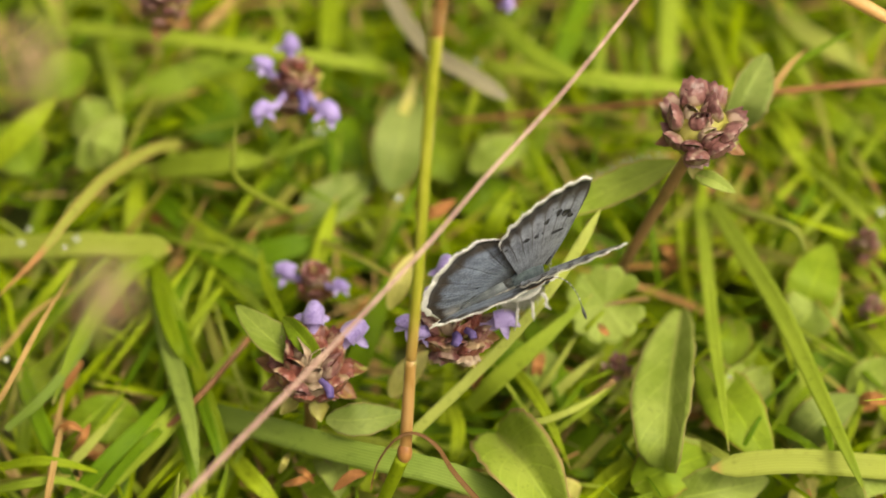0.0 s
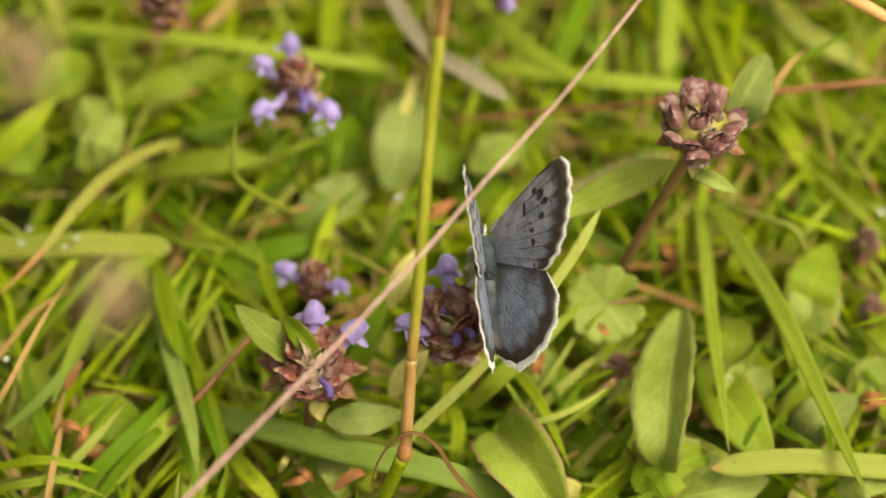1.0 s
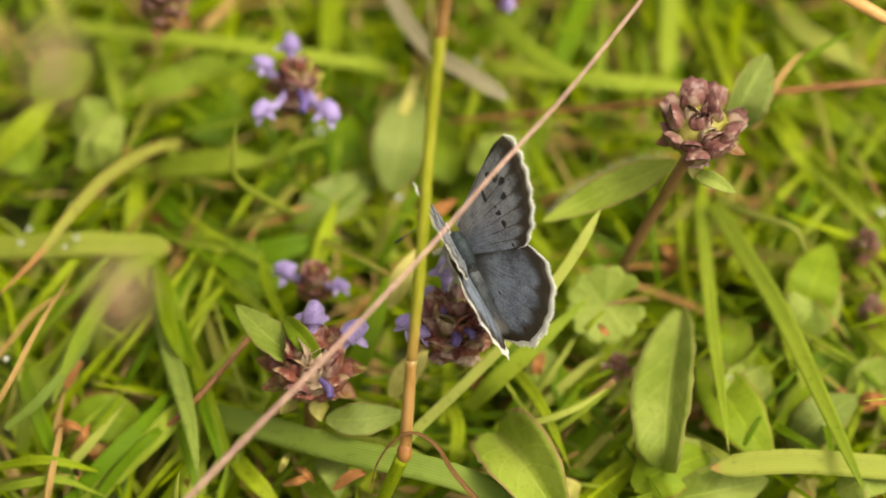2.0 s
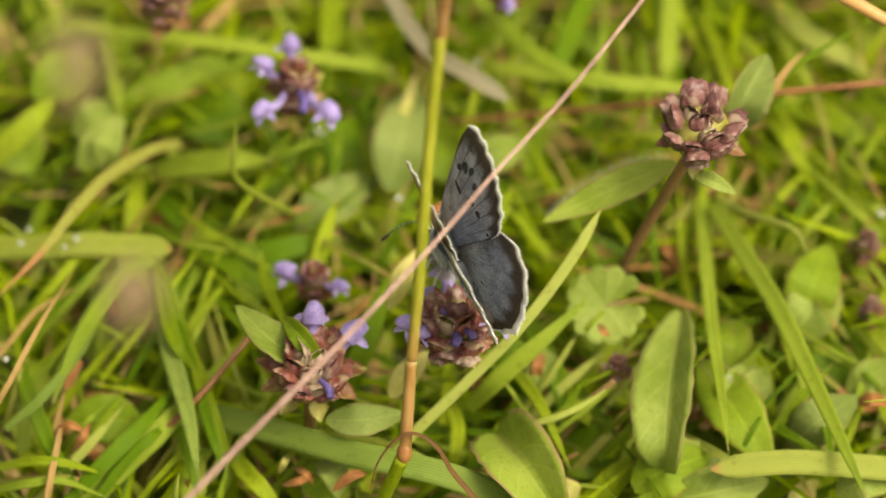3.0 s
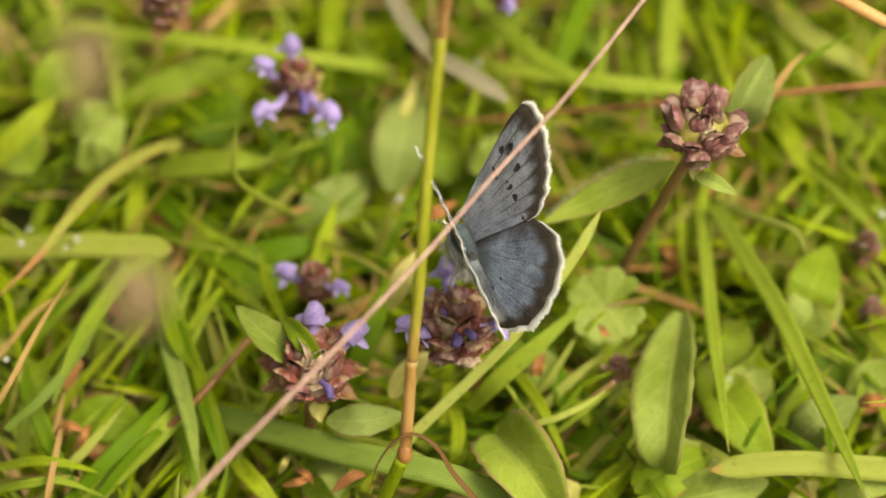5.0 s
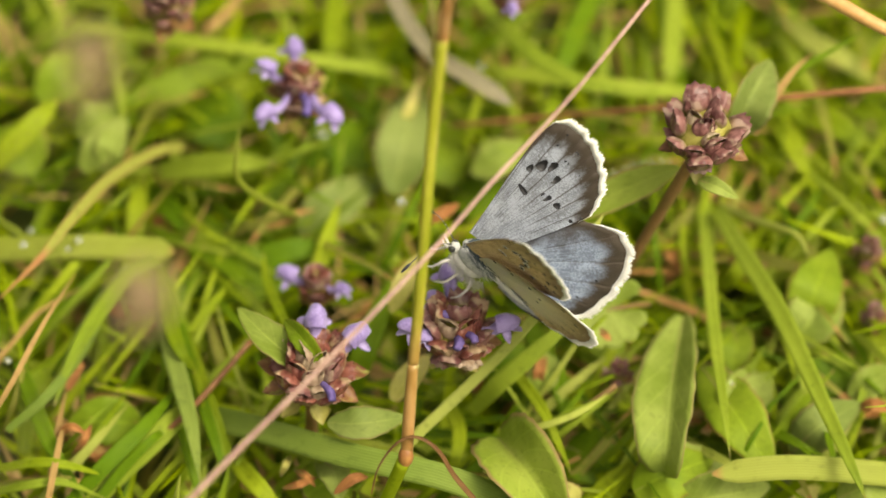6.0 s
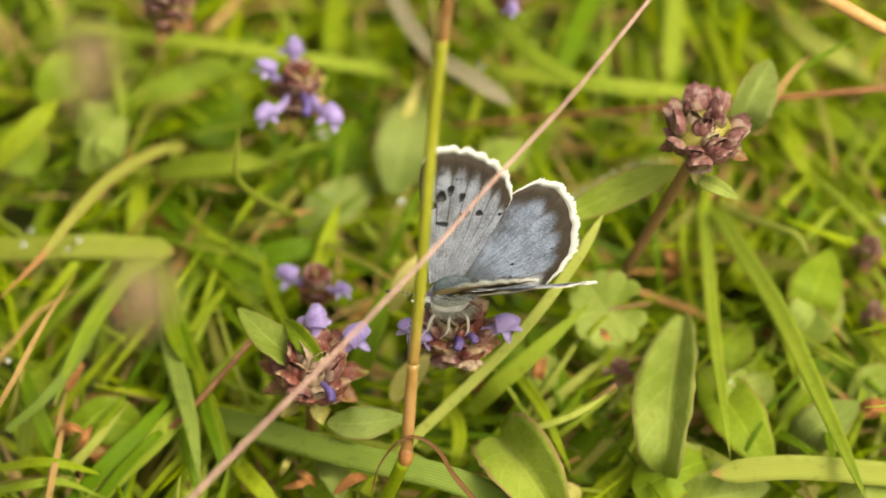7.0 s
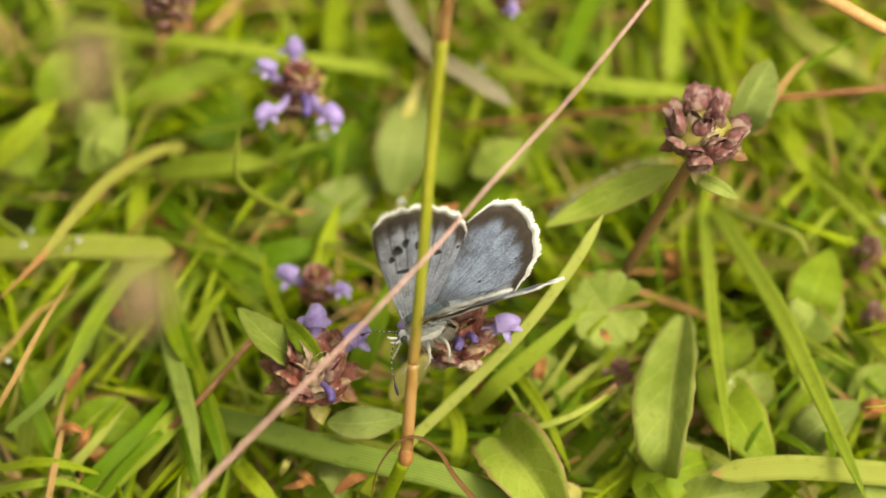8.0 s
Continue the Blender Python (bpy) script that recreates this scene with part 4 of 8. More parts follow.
part('withered_leaf', STEM_LEAF, G_RED, STEM, 'thin red-brown withered leaf arched at the node')
CULM = stalk('grass_culm', S_CULM, [(-91.7, -86.8, 0.0), (-60.3, -71.4, 34.7), (-30.2, -47.8, 57.1), (-15.8, -34.6, 64.3), (-3.1, -22.4, 70.6), (5.1, -13.2, 74.4), (14.3, -3.5, 78.6), (23.3, 7.7, 82.8), (34.9, 22.7, 87.5)], [0.46, 0.42, 0.37, 0.31, 0.26, 0.24, 0.23, 0.21, 0.19], 'dry pinkish grass culm slanting over the butterfly', 'grass culm', '', 70)
STRAW = stalk('straw_stalk', S_ORANGE, [(133.1, 21.7, 0.0), (94.4, 9.3, 46.3), (63.4, 8.8, 70.7), (53.8, 9.6, 76.6), (49.0, 10.2, 79.7), (45.4, 10.3, 82.4)], [0.5, 0.6, 0.7, 0.8, 0.9, 1.0], 'orange straw stalk leaning over the turf', 'grass stalk')
SPIKE_A = thing('grass_spike', (-129.0, -83.7, 0.0), 'brown seeding grass spike close above the turf', 'grass spike', 'brown spikes')
part('stem', tube([Vector(p) for p in ((0, 0, 0), (48.8, -12.9, 99.5), (98.5, -13.7, 185.2))], [0.3, 0.15, 0.1], 30, 8), SEED, SPIKE_A)
spikelets(SPIKE_A, (98.5, -13.7, 185.2), 2.2, 8.5)
SPIKE_B = thing('grass_spike', (-114.2, -91.4, 0.0), 'brown seeding grass spike close above the turf', 'grass spike', 'brown spikes')
part('stem', tube([Vector(p) for p in ((0, 0, 0), (43.7, -16.5, 93.2), (88.4, -21.2, 172.5))], [0.3, 0.15, 0.1], 30, 8), SEED, SPIKE_B)
spikelets(SPIKE_B, (88.4, -21.2, 172.5), 2.4, 7.0)

# selfheal heads
selfheal((-16.8, -7.2, 0.0), (-16.5, -10.7, 33.4), (0.05, -0.25, 0.95), 5.2, 8.0, 0, [((-16.3, -5.3, 37.9), 3.1, False, (0.1, 0.5, 0.85)), ((-11.5, -7.4, 37.5), 3.1, False, (0.5, 0.3, 0.8)), ((-14.0, -16.7, 36.2), 1.5, True, (0.1, 0.5, 0.85))], 'purple-brown selfheal head with two violet florets', turn=0.2, per=7, cups=[(-1.6, 2.7, 3.8, 'pale'), (-3.2, 3.6, 3.5, 'red'), (0.8, 4.6, 3.3, 'red'), (3.8, 3.0, 3.7, 'red'), (1.0, 1.9, 3.3, 'pale'), (3.0, 0.9, 3.7, ''), (-2.7, 1.0, 3.4, 'red'), (0.2, -0.2, 3.0, 'pale'), (-2.2, -2.8, 3.4, ''), (3.7, -1.6, 3.3, 'red'), (-4.0, -0.6, 3.5, 'red'), (0.9, -2.6, 2.9, 'pale'), (-0.9, -3.6, 2.7, 'red'), (2.2, -3.6, 2.6, 'red')], bracts=[(5.0, 0.2, 4.2), (4.2, -2.6, 3.6), (-5.2, 1.0, 4.6), (-4.4, -1.6, 4.0), (-2.8, -3.8, 3.8), (0.8, -4.8, 3.4)])
selfheal((2.5, 20.0, 0.0), (1.5, -7.2, 37.6), (0.0, -0.2, 0.97), 4.4, 7.0, 0, [((1.5, -12.2, 41.0), 1.7, True, (0.1, 0.5, 0.85)), ((3.8, -11.0, 41.0), 1.5, True, (0.3, 0.4, 0.85)), ((-0.7, -6.8, 41.5), 1.6, True, (-0.3, 0.5, 0.85)), ((0.6, 1.8, 38.7), 3.1, False, (0.1, 0.5, 0.85)), ((-1.1, -2.8, 38.7), 2.5, False, (0.1, 0.5, 0.85)), ((-4.0, -7.1, 39.0), 2.7, False, (-0.6, 0.2, 0.7)), ((7.4, -6.7, 39.3), 2.9, False, (0.6, 0.2, 0.7)), ((1.3, -10.4, 39.2), 2.0, True, (0.1, 0.5, 0.85)), ((3.4, -9.3, 39.3), 1.7, True, (0.1, 0.5, 0.85)), ((-2.5, -9.3, 39.8), 2.2, False, (0.1, 0.5, 0.85))], 'purple-brown selfheal head with violet florets under the butterfly', turn=0.5, per=7, cups=[(-2.6, 3.0, 3.4, 'red'), (0.4, 3.4, 3.3, ''), (2.9, 2.4, 3.4, 'red'), (-3.6, 0.4, 3.4, ''), (-1.0, 1.0, 3.2, 'pale'), (1.4, 0.6, 3.2, 'red'), (3.6, -0.6, 3.3, ''), (-2.4, -2.0, 3.3, 'red'), (0.2, -1.8, 3.1, ''), (2.4, -2.6, 3.3, 'red'), (-0.8, -3.6, 3.0, ''), (1.2, -3.8, 2.9, 'pale')], bracts=[(4.4, -1.0, 3.4), (-4.4, -1.2, 3.4), (-2.4, -3.4, 3.0), (2.0, -3.8, 3.0)])
selfheal((-20.7, 65.5, -0.0), (-19.4, 35.9, 36.0), (0.1, -0.3, 0.9), 4.0, 7.0, 3, [((-23.6, 36.6, 39.2), 2.6, False, (-0.5, 0.5, 0.7)), ((-20.3, 41.3, 37.9), 2.6, False, (0.1, 0.5, 0.85)), ((-23.7, 30.2, 37.7), 2.6, False, (-0.6, 0.0, 0.7)), ((-15.2, 30.1, 37.6), 2.9, False, (0.6, 0.0, 0.7)), ((-18.4, 28.6, 39.0), 1.8, True, (0.1, 0.5, 0.85))], 'reddish selfheal head with four violet florets', turn=0.0)
selfheal((-16.7, 25.7, 0.0), (-16.9, 12.1, 23.8), (0.0, -0.1, 1), 2.8, 5.0, 2, [((-20.3, 13.2, 24.8), 2.7, False, (-0.5, 0.3, 0.8)), ((-13.6, 10.5, 25.1), 2.0, False, (0.5, 0.3, 0.8))], 'small selfheal head deep in the turf', turn=0.3)
selfheal((-40.3, 87.9, 0.0), (-37.1, 45.8, 41.7), (0.0, -0.2, 1), 3.7, 6.0, 3, [], 'blurred mauve-brown selfheal seed head', seedy=True)
selfheal((9.7, 92.5, 0.0), (8.4, 48.3, 41.1), (0.0, -0.2, 1), 2.4, 5.0, 2, [((8.7, 45.8, 41.7), 1.7, False, (0.1, 0.5, 0.85))], 'small violet selfheal head in the turf')
selfheal((17.4, 17.7, 0.0), (32.4, 11.4, 54.6), (0.22, -0.10, 0.96), 5.4, 8.5, 0, [], 'purple-brown faded selfheal seed head on a stalk', seedy=True, per=4, cups=[(-1.2, 4.9, 3.5, ''), (2.4, 3.3, 3.5, ''), (-4.2, 2.0, 3.4, ''), (-0.2, 1.3, 3.0, ''), (4.3, -0.7, 3.8, ''), (1.6, -1.6, 2.9, ''), (-4.3, -1.7, 2.9, ''), (-1.7, -2.8, 2.9, ''), (2.6, -3.2, 3.2, ''), (-1.0, -4.2, 3.2, ''), (0.9, 3.0, 2.6, ''), (1.9, 1.3, 2.4, 'pale'), (3.0, -2.3, 2.3, 'pale'), (0.9, -0.5, 2.4, 'pale'), (-1.6, 2.9, 2.5, 'pale')], bracts=[(-4.6, -1.6, 3.0), (4.4, -2.6, 3.4), (-0.8, -5.0, 3.2)])
selfheal((23.5, 12.8, -0.0), (22.7, 1.1, 19.8), (0.1, -0.3, 0.9), 2.1, 4.0, 2, [], 'small brown selfheal bud deep in the turf', seedy=True, per=4)
selfheal((59.5, 34.8, 0.0), (56.2, 19.8, 22.5), (0.1, -0.3, 0.9), 2.3, 4.5, 2, [], 'small mauve-brown selfheal seed head in the turf', seedy=True, per=4)
selfheal((59.5, 23.7, 0.0), (56.8, 11.4, 19.3), (-0.1, -0.3, 0.9), 2.0, 4.0, 2, [], 'small brown selfheal seed head in the turf', seedy=True, per=4)

# broad leaves
leaf(L_DULL, 4.7, [(-14.7, -14.6, 29.0), (-10.3, -15.4, 30.0), (-4.9, -12.8, 28.0)], roll=-10, fold=0.15, label='fresh green toothed leaf under the selfheal head')
leaf(L_PALE, 4.98, [(-16.8, -10.2, 34.0), (-21.6, -8.1, 37.0), (-26.3, -1.7, 36.0)], roll=25, fold=0.35, label='folded pale green leaf beside the selfheal head')
leaf(L_GREEN, 2.99, [(-15.2, -11.7, 37.0), (-18.0, -9.6, 40.0), (-20.3, -5.2, 38.0)], roll=-20, fold=0.35)
leaf(L_RIM, 9.6, [(6.9, -11.4, 22.0), (10.6, -19.4, 25.0), (15.6, -26.8, 22.0)], roll=0, fold=1.2, label='yellow-green folded oval leaf with a dark edge')
leaf(L_PALE, 8.67, [(31.3, 8.7, 22.0), (29.2, -5.6, 26.0), (28.2, -15.6, 26.0), (28.0, -16.5, 21.0)], roll=22, fold=0.75, label='folded pale green oval leaf with a reddish rim')
leaf(L_GREEN, 7.82, [(33.8, 3.0, 18.5), (37.4, -8.4, 23.5), (42.3, -16.0, 20.5)], fold=0.1)
HAIRY = leaf(L_RIM, 4.8, [(29.8, 15.6, 44.0), (22.2, 13.9, 41.0), (12.9, 10.7, 38.0)], roll=4, fold=0.22, label='hairy-edged green leaf with a brownish rim')
rim_hairs(HAIRY, [(29.8, 15.6, 44.0), (22.2, 13.9, 41.0), (12.9, 10.7, 38.0)], 5.0, 60, 4)
leaf(L_DULL, 6.0, [(37.8, 23.2, 42.0), (39.1, 24.6, 47.0), (42.2, 31.5, 47.0)], roll=20, fold=0.8)
leaf(L_DULL, 6.8, [(-20.1, 28.7, 16.0), (-14.8, 31.5, 18.0), (-8.6, 38.1, 16.0)], fold=0.15, roll=0)
leaf(L_DULL, 8.8, [(-7.2, 32.0, 19.5), (-5.5, 38.1, 23.5), (-3.9, 49.2, 21.5)], fold=0.15, roll=0)
leaf(L_DARK, 9.95, [(-30.0, 45.5, 14.0), (-32.4, 49.0, 16.0), (-35.8, 53.9, 14.0)], fold=0.15)
leaf(L_DARK, 9.24, [(-19.0, 40.3, 14.0), (-14.3, 41.7, 16.0), (-11.3, 49.8, 15.0)], fold=0.15)
round_leaf(L_PALE, (6.6, 39.9, 18.0), 2.8, 7, (30, -8), -20, 'small round green leaf in the turf')
leaf(L_GREEN, 8.53, [(1.3, 38.7, 13.5), (-0.3, 43.2, 15.5), (0.5, 51.2, 13.5)], fold=0.15)
leaf(L_CREAM, 3.13, [(-7.0, 2.7, 30.0), (-5.2, 5.4, 33.0), (-3.1, 11.0, 32.0)], fold=0.3)
leaf(L_CREAM, 3.55, [(-6.8, -6.9, 24.0), (-4.6, -4.8, 26.0), (-1.8, 0.5, 24.0)], fold=0.3)
round_leaf(L_PALE, (21.2, 7.4, 25.0), 5.3, 11, (34, -8), 10, 'scalloped round green leaf with a pleated blade')
round_leaf(L_GREEN, (21.1, 10.6, 15.0), 3.2, 7, (34, 8), 20, 'scalloped round green leaf low in the turf')
leaf(L_GREEN, 7.82, [(46.8, 9.4, 16.5), (48.8, 12.4, 23.5), (51.7, 21.7, 20.5)], fold=0.1)
leaf(L_DARK, 6.75, [(44.6, 3.2, 11.0), (49.5, 3.1, 16.0), (56.6, 6.6, 14.0)], fold=0.1)
leaf(L_DULL, 6.40, [(45.0, -9.4, 16.5), (48.3, -9.5, 22.5), (53.9, -4.2, 20.5)], fold=0.1)
leaf(L_GREEN, 7.82, [(24.3, -17.3, 18.5), (28.5, -16.8, 21.5), (34.6, -12.6, 19.5)], fold=0.12)
leaf(L_DULL, 7.82, [(39.6, -17.2, 16.0), (33.9, -15.3, 17.0), (26.7, -14.6, 15.0)], fold=0.12)
leaf(L_GREEN, 7.82, [(-17.8, -16.0, 15.5), (-14.1, -14.7, 17.5), (-9.8, -12.3, 15.5)], fold=0.2)
leaf(L_GREEN, 7.11, [(-39.3, -4.9, 15.5), (-44.3, -5.6, 17.5), (-49.6, -5.9, 15.5)], fold=0.15)
leaf(L_GREEN, 7.82, [(-56.4, 48.9, 19.5), (-52.5, 51.4, 21.5), (-49.0, 56.3, 19.5)], fold=0.15)
leaf(L_PALE, 7.11, [(-50.6, 42.7, 19.5), (-47.4, 43.0, 21.5), (-44.6, 47.9, 19.5)], fold=0.15)
leaf(L_GREEN, 8.53, [(-56.1, 39.0, 15.5), (-58.4, 41.4, 17.5), (-61.2, 47.3, 15.5)], fold=0.15)
leaf(L_DARK, 9.24, [(-33.0, 23.3, 15.0), (-27.5, 18.8, 18.0), (-21.5, 18.5, 16.0)], fold=0.15)
leaf(L_DARK, 8.53, [(7.2, 3.4, 12.0), (10.1, 4.8, 15.0), (15.4, 7.4, 13.0)], fold=0.15)
leaf(L_DARK, 8.53, [(16.0, -5.1, 12.0), (18.8, -8.4, 14.0), (23.2, -11.5, 12.0)], fold=0.15)
leaf(L_PALE, 4.26, [(11.5, -1.3, 18.0), (13.0, 0.9, 20.0), (13.8, 6.2, 18.0)], fold=0.2)
leaf(L_CREAM, 4.26, [(17.1, -17.3, 15.5), (15.6, -17.5, 17.5), (12.8, -15.0, 15.5)], fold=0.2)
leaf(L_CREAM, 3.55, [(44.6, -19.5, 16.0), (46.0, -18.3, 18.0), (47.7, -14.5, 16.0)], fold=0.2)
leaf(L_DEAD, 2.42, [(28.2, 31.1, 14.0), (30.3, 26.3, 15.0), (31.8, 24.0, 13.0)], fold=0.4)
leaf(L_DEAD, 1.99, [(-49.0, -4.7, 14.0), (-46.5, -8.3, 15.0), (-43.0, -7.7, 13.0)], fold=0.4)
leaf(L_DEAD, 1.85, [(-3.3, 21.4, 26.0), (-0.7, 21.0, 28.0), (1.8, 23.8, 27.0)], fold=0.4)
leaf(L_DEAD, 1.07, [(-20.5, -18.2, 20.0), (-18.2, -19.0, 22.0), (-16.2, -16.4, 20.0)], fold=0.5)
leaf(L_DEAD, 0.92, [(-19.1, -15.3, 20.0), (-17.5, -17.7, 22.0), (-16.4, -18.0, 20.0)], fold=0.5)
leaf(L_CREAM, 1.00, [(-20.9, -16.2, 20.0), (-20.1, -15.9, 22.0), (-19.7, -13.0, 20.0)], fold=0.5)
leaf(L_DEAD, 2.84, [(-41.4, 17.5, 10.0), (-43.6, 17.9, 12.0), (-47.7, 20.5, 10.0)], fold=0.3)
leaf(L_DULL, 6.82, [(33.5, 3.8, 17.5), (37.1, -3.4, 19.5), (42.5, -8.8, 17.5)], fold=0.12)
leaf(L_DEAD, 2.56, [(10.9, 1.8, 14.0), (12.0, 4.5, 16.0), (12.5, 10.4, 14.0)], fold=0.3)
leaf(L_DEAD, 1.00, [(20.2, 2.6, 27.0), (20.7, 0.7, 28.0), (21.5, 0.7, 27.0)], fold=0.3)
leaf(L_DEAD, 2.42, [(56.7, 27.1, 14.0), (58.2, 28.4, 16.0), (59.8, 32.1, 14.0)], fold=0.3)
leaf(L_DEAD, 2.84, [(-49.9, -4.1, 12.0), (-45.2, -8.0, 14.0), (-40.9, -6.9, 12.0)], fold=0.3)
leaf(L_DEAD, 2.84, [(-40.8, 31.8, 12.0), (-38.0, 31.1, 14.0), (-35.0, 31.8, 12.0)], fold=0.3)
leaf(L_DEAD, 2.13, [(49.8, 4.3, 12.0), (52.5, 1.8, 14.0), (56.5, 3.4, 12.0)], fold=0.3)

leaf(L_DEAD, 1.2, [(-49.9, -11.3, 21.0), (-47.8, -11.6, 24.0), (-45.8, -12.0, 23.0)], fold=0.4, label='withered orange-brown leaf in the turf')
leaf(L_DEAD, 1.0, [(-47.6, -12.9, 20.0), (-45.8, -12.6, 23.0), (-45.4, -8.5, 22.0)], fold=0.4, label='withered orange-brown leaf in the turf')
leaf(L_DEAD, 2.0, [(-48.9, -2.7, 20.0), (-48.1, -1.0, 22.0), (-47.1, 2.0, 20.0)], fold=0.4, label='withered orange-brown leaf in the turf')
leaf(L_DEAD, 1.5, [(-13.8, -22.0, 24.0), (-11.5, -21.2, 26.0), (-9.6, -20.1, 25.0)], fold=0.4, label='withered orange-brown leaf in the turf')
leaf(L_DEAD, 1.6, [(4.0, -2.7, 20.0), (4.5, -1.8, 23.0), (5.4, 1.2, 21.0)], fold=0.4, label='withered orange-brown leaf in the turf')
leaf(L_DEAD, 1.5, [(38.4, 20.6, 16.0), (39.1, 21.9, 18.0), (39.6, 25.6, 16.0)], fold=0.4, label='withered orange-brown leaf in the turf')
leaf(L_DEAD, 1.9, [(53.7, -4.8, 20.0), (55.5, -5.7, 22.0), (57.9, -5.1, 20.0)], fold=0.4, label='withered orange-brown leaf in the turf')
leaf(L_DEAD, 1.7, [(12.1, -0.2, 18.0), (12.4, 0.7, 21.0), (13.2, 4.2, 19.0)], fold=0.4, label='withered orange-brown leaf in the turf')

# grass blades
blade(G_BRIGHT, 1.40, [(-6.1, -14.5, 22.0), (-3.2, -13.0, 25.0), (8.3, -5.7, 34.0), (15.4, 0.2, 41.0), (19.9, 5.8, 46.0)], fold=0.12, prof=strap_profile)
blade(G_BLUE, 2.42, [(3.4, -4.1, 18.0), (7.0, -4.2, 24.0), (12.8, -0.8, 28.0), (19.4, 5.2, 30.0)], fold=0.2)
blade(G_SHADE, 3.27, [(-29.5, -7.0, 20.0), (-21.9, -12.4, 24.0), (-11.7, -18.3, 27.0), (-0.3, -20.7, 26.0), (10.4, -22.6, 22.0)], fold=0.1, prof=strap_profile)
blade(G_YELLOW, 2.56, [(-16.4, -7.2, 16.0), (-6.1, -10.7, 17.0), (1.2, -12.9, 15.0)], fold=0.2)
blade(G_BLUE, 2.56, [(36.6, 29.0, 20.0), (38.7, 20.6, 23.0), (43.1, 6.5, 27.0), (46.6, -6.3, 29.0), (50.8, -19.8, 29.0), (53.2, -24.6, 26.0)], fold=0.2, roll=10)
blade(G_YELLOW, 3.13, [(61.9, -15.7, 20.0), (56.2, -18.4, 24.0), (44.0, -18.9, 26.0), (33.9, -19.3, 25.0)], fold=0.2, prof=strap_profile)
blade(G_BLUE, 1.85, [(35.6, 51.8, 13.0), (35.0, 26.5, 19.0), (35.0, 6.3, 24.0), (35.5, -8.2, 27.0), (36.2, -17.4, 26.0)], fold=0.25)
blade(G_FRESH, 2.27, [(49.9, 43.8, 10.0), (52.7, 30.1, 14.0), (55.1, 21.5, 16.0), (59.1, 18.5, 13.0)], fold=0.25)
blade(G_BLUE, 2.56, [(48.1, 39.1, 10.0), (53.7, 34.2, 14.0), (60.4, 32.1, 14.0), (66.8, 31.8, 12.0)], fold=0.2)
blade(G_DRY, 1.0, [(40.1, 23.9, 41.0), (41.4, 25.3, 43.0), (43.3, 28.5, 44.5), (45.5, 31.8, 45.0), (47.8, 34.5, 45.0)], fold=0.4)
blade(G_DARK, 1.00, [(40.7, 32.7, 38.0), (45.0, 33.1, 42.0), (48.6, 34.6, 44.0), (55.2, 37.8, 46.0)], fold=0.4)
blade(G_GREY, 2.3, [(-8.5, 63.6, 28.0), (-5.3, 53.7, 30.0), (-1.5, 46.7, 31.0), (3.5, 42.6, 31.0), (8.7, 39.9, 29.0)], fold=0.3, prof=strap_profile)
blade(G_BLUE, 2.42, [(1.3, 67.5, 26.0), (6.7, 57.0, 28.0), (11.2, 48.3, 30.0), (16.5, 43.6, 30.0), (21.1, 42.5, 28.0)], fold=0.25)
blade(G_BLUE, 1.85, [(-1.9, 57.7, 18.0), (6.7, 54.0, 20.0), (16.8, 50.7, 22.0), (26.1, 49.3, 22.0), (37.2, 51.4, 18.0)], fold=0.25, prof=strap_profile)
blade(G_BLUE, 1.8, [(-52.2, 59.9, 22.0), (-44.0, 56.7, 24.0), (-35.2, 53.7, 26.0), (-23.5, 51.6, 26.0), (-11.2, 50.9, 24.0), (-6.6, 53.6, 20.0)], fold=0.2, prof=strap_profile)
blade(G_BLUE, 4.55, [(-46.5, 48.4, 16.0), (-40.2, 50.8, 18.0), (-34.0, 54.2, 19.0), (-24.9, 59.6, 16.0)], fold=0.15)
blade(G_FRESH, 3.27, [(-39.7, 53.4, 14.0), (-34.2, 54.2, 16.0), (-27.9, 54.8, 16.0), (-24.9, 57.0, 13.0)], fold=0.15)
blade(G_PALE, 1.6, [(-35.6, 38.0, 22.0), (-39.0, 33.5, 26.0), (-44.3, 24.3, 31.0), (-48.4, 15.1, 34.0), (-52.2, 9.2, 33.0), (-57.9, 4.1, 30.0)], fold=0.3)
blade(G_BLUE, 3.41, [(-38.8, 36.8, 18.0), (-33.1, 34.4, 22.0), (-27.7, 33.4, 24.0), (-23.1, 35.1, 22.0)], fold=0.2)
blade(G_YELLOW, 3.27, [(-64.7, 22.8, 18.0), (-57.6, 21.3, 20.0), (-47.6, 20.2, 22.0), (-40.9, 19.8, 22.0), (-36.0, 19.4, 22.0)], fold=0.12, prof=strap_profile)
blade(G_DRY, 0.71, [(-57.6, -13.7, 28.0), (-54.6, -10.5, 32.0), (-51.3, -3.3, 34.0), (-48.0, 8.9, 30.0)], fold=0.3)
blade(G_BLUE, 2.13, [(-38.5, 17.9, 22.0), (-41.7, 11.2, 26.0), (-45.2, 2.9, 28.0), (-47.8, -3.6, 28.0), (-49.9, -9.9, 26.0)], fold=0.3)
blade(G_FRESH, 1.28, [(-19.9, -0.6, 30.0), (-22.4, 8.3, 26.0), (-23.7, 13.8, 24.0), (-24.2, 19.4, 22.0)], fold=0.3)
blade(G_BLUE, 3.13, [(-47.5, -18.9, 14.0), (-41.7, -14.2, 18.0), (-34.5, -7.8, 21.0), (-25.6, 8.2, 18.0)], fold=0.25)
blade(G_DARK, 1.42, [(-45.2, -19.0, 16.0), (-40.8, -14.8, 20.0), (-37.2, -11.8, 22.0), (-35.4, -6.9, 18.0)], fold=0.25)
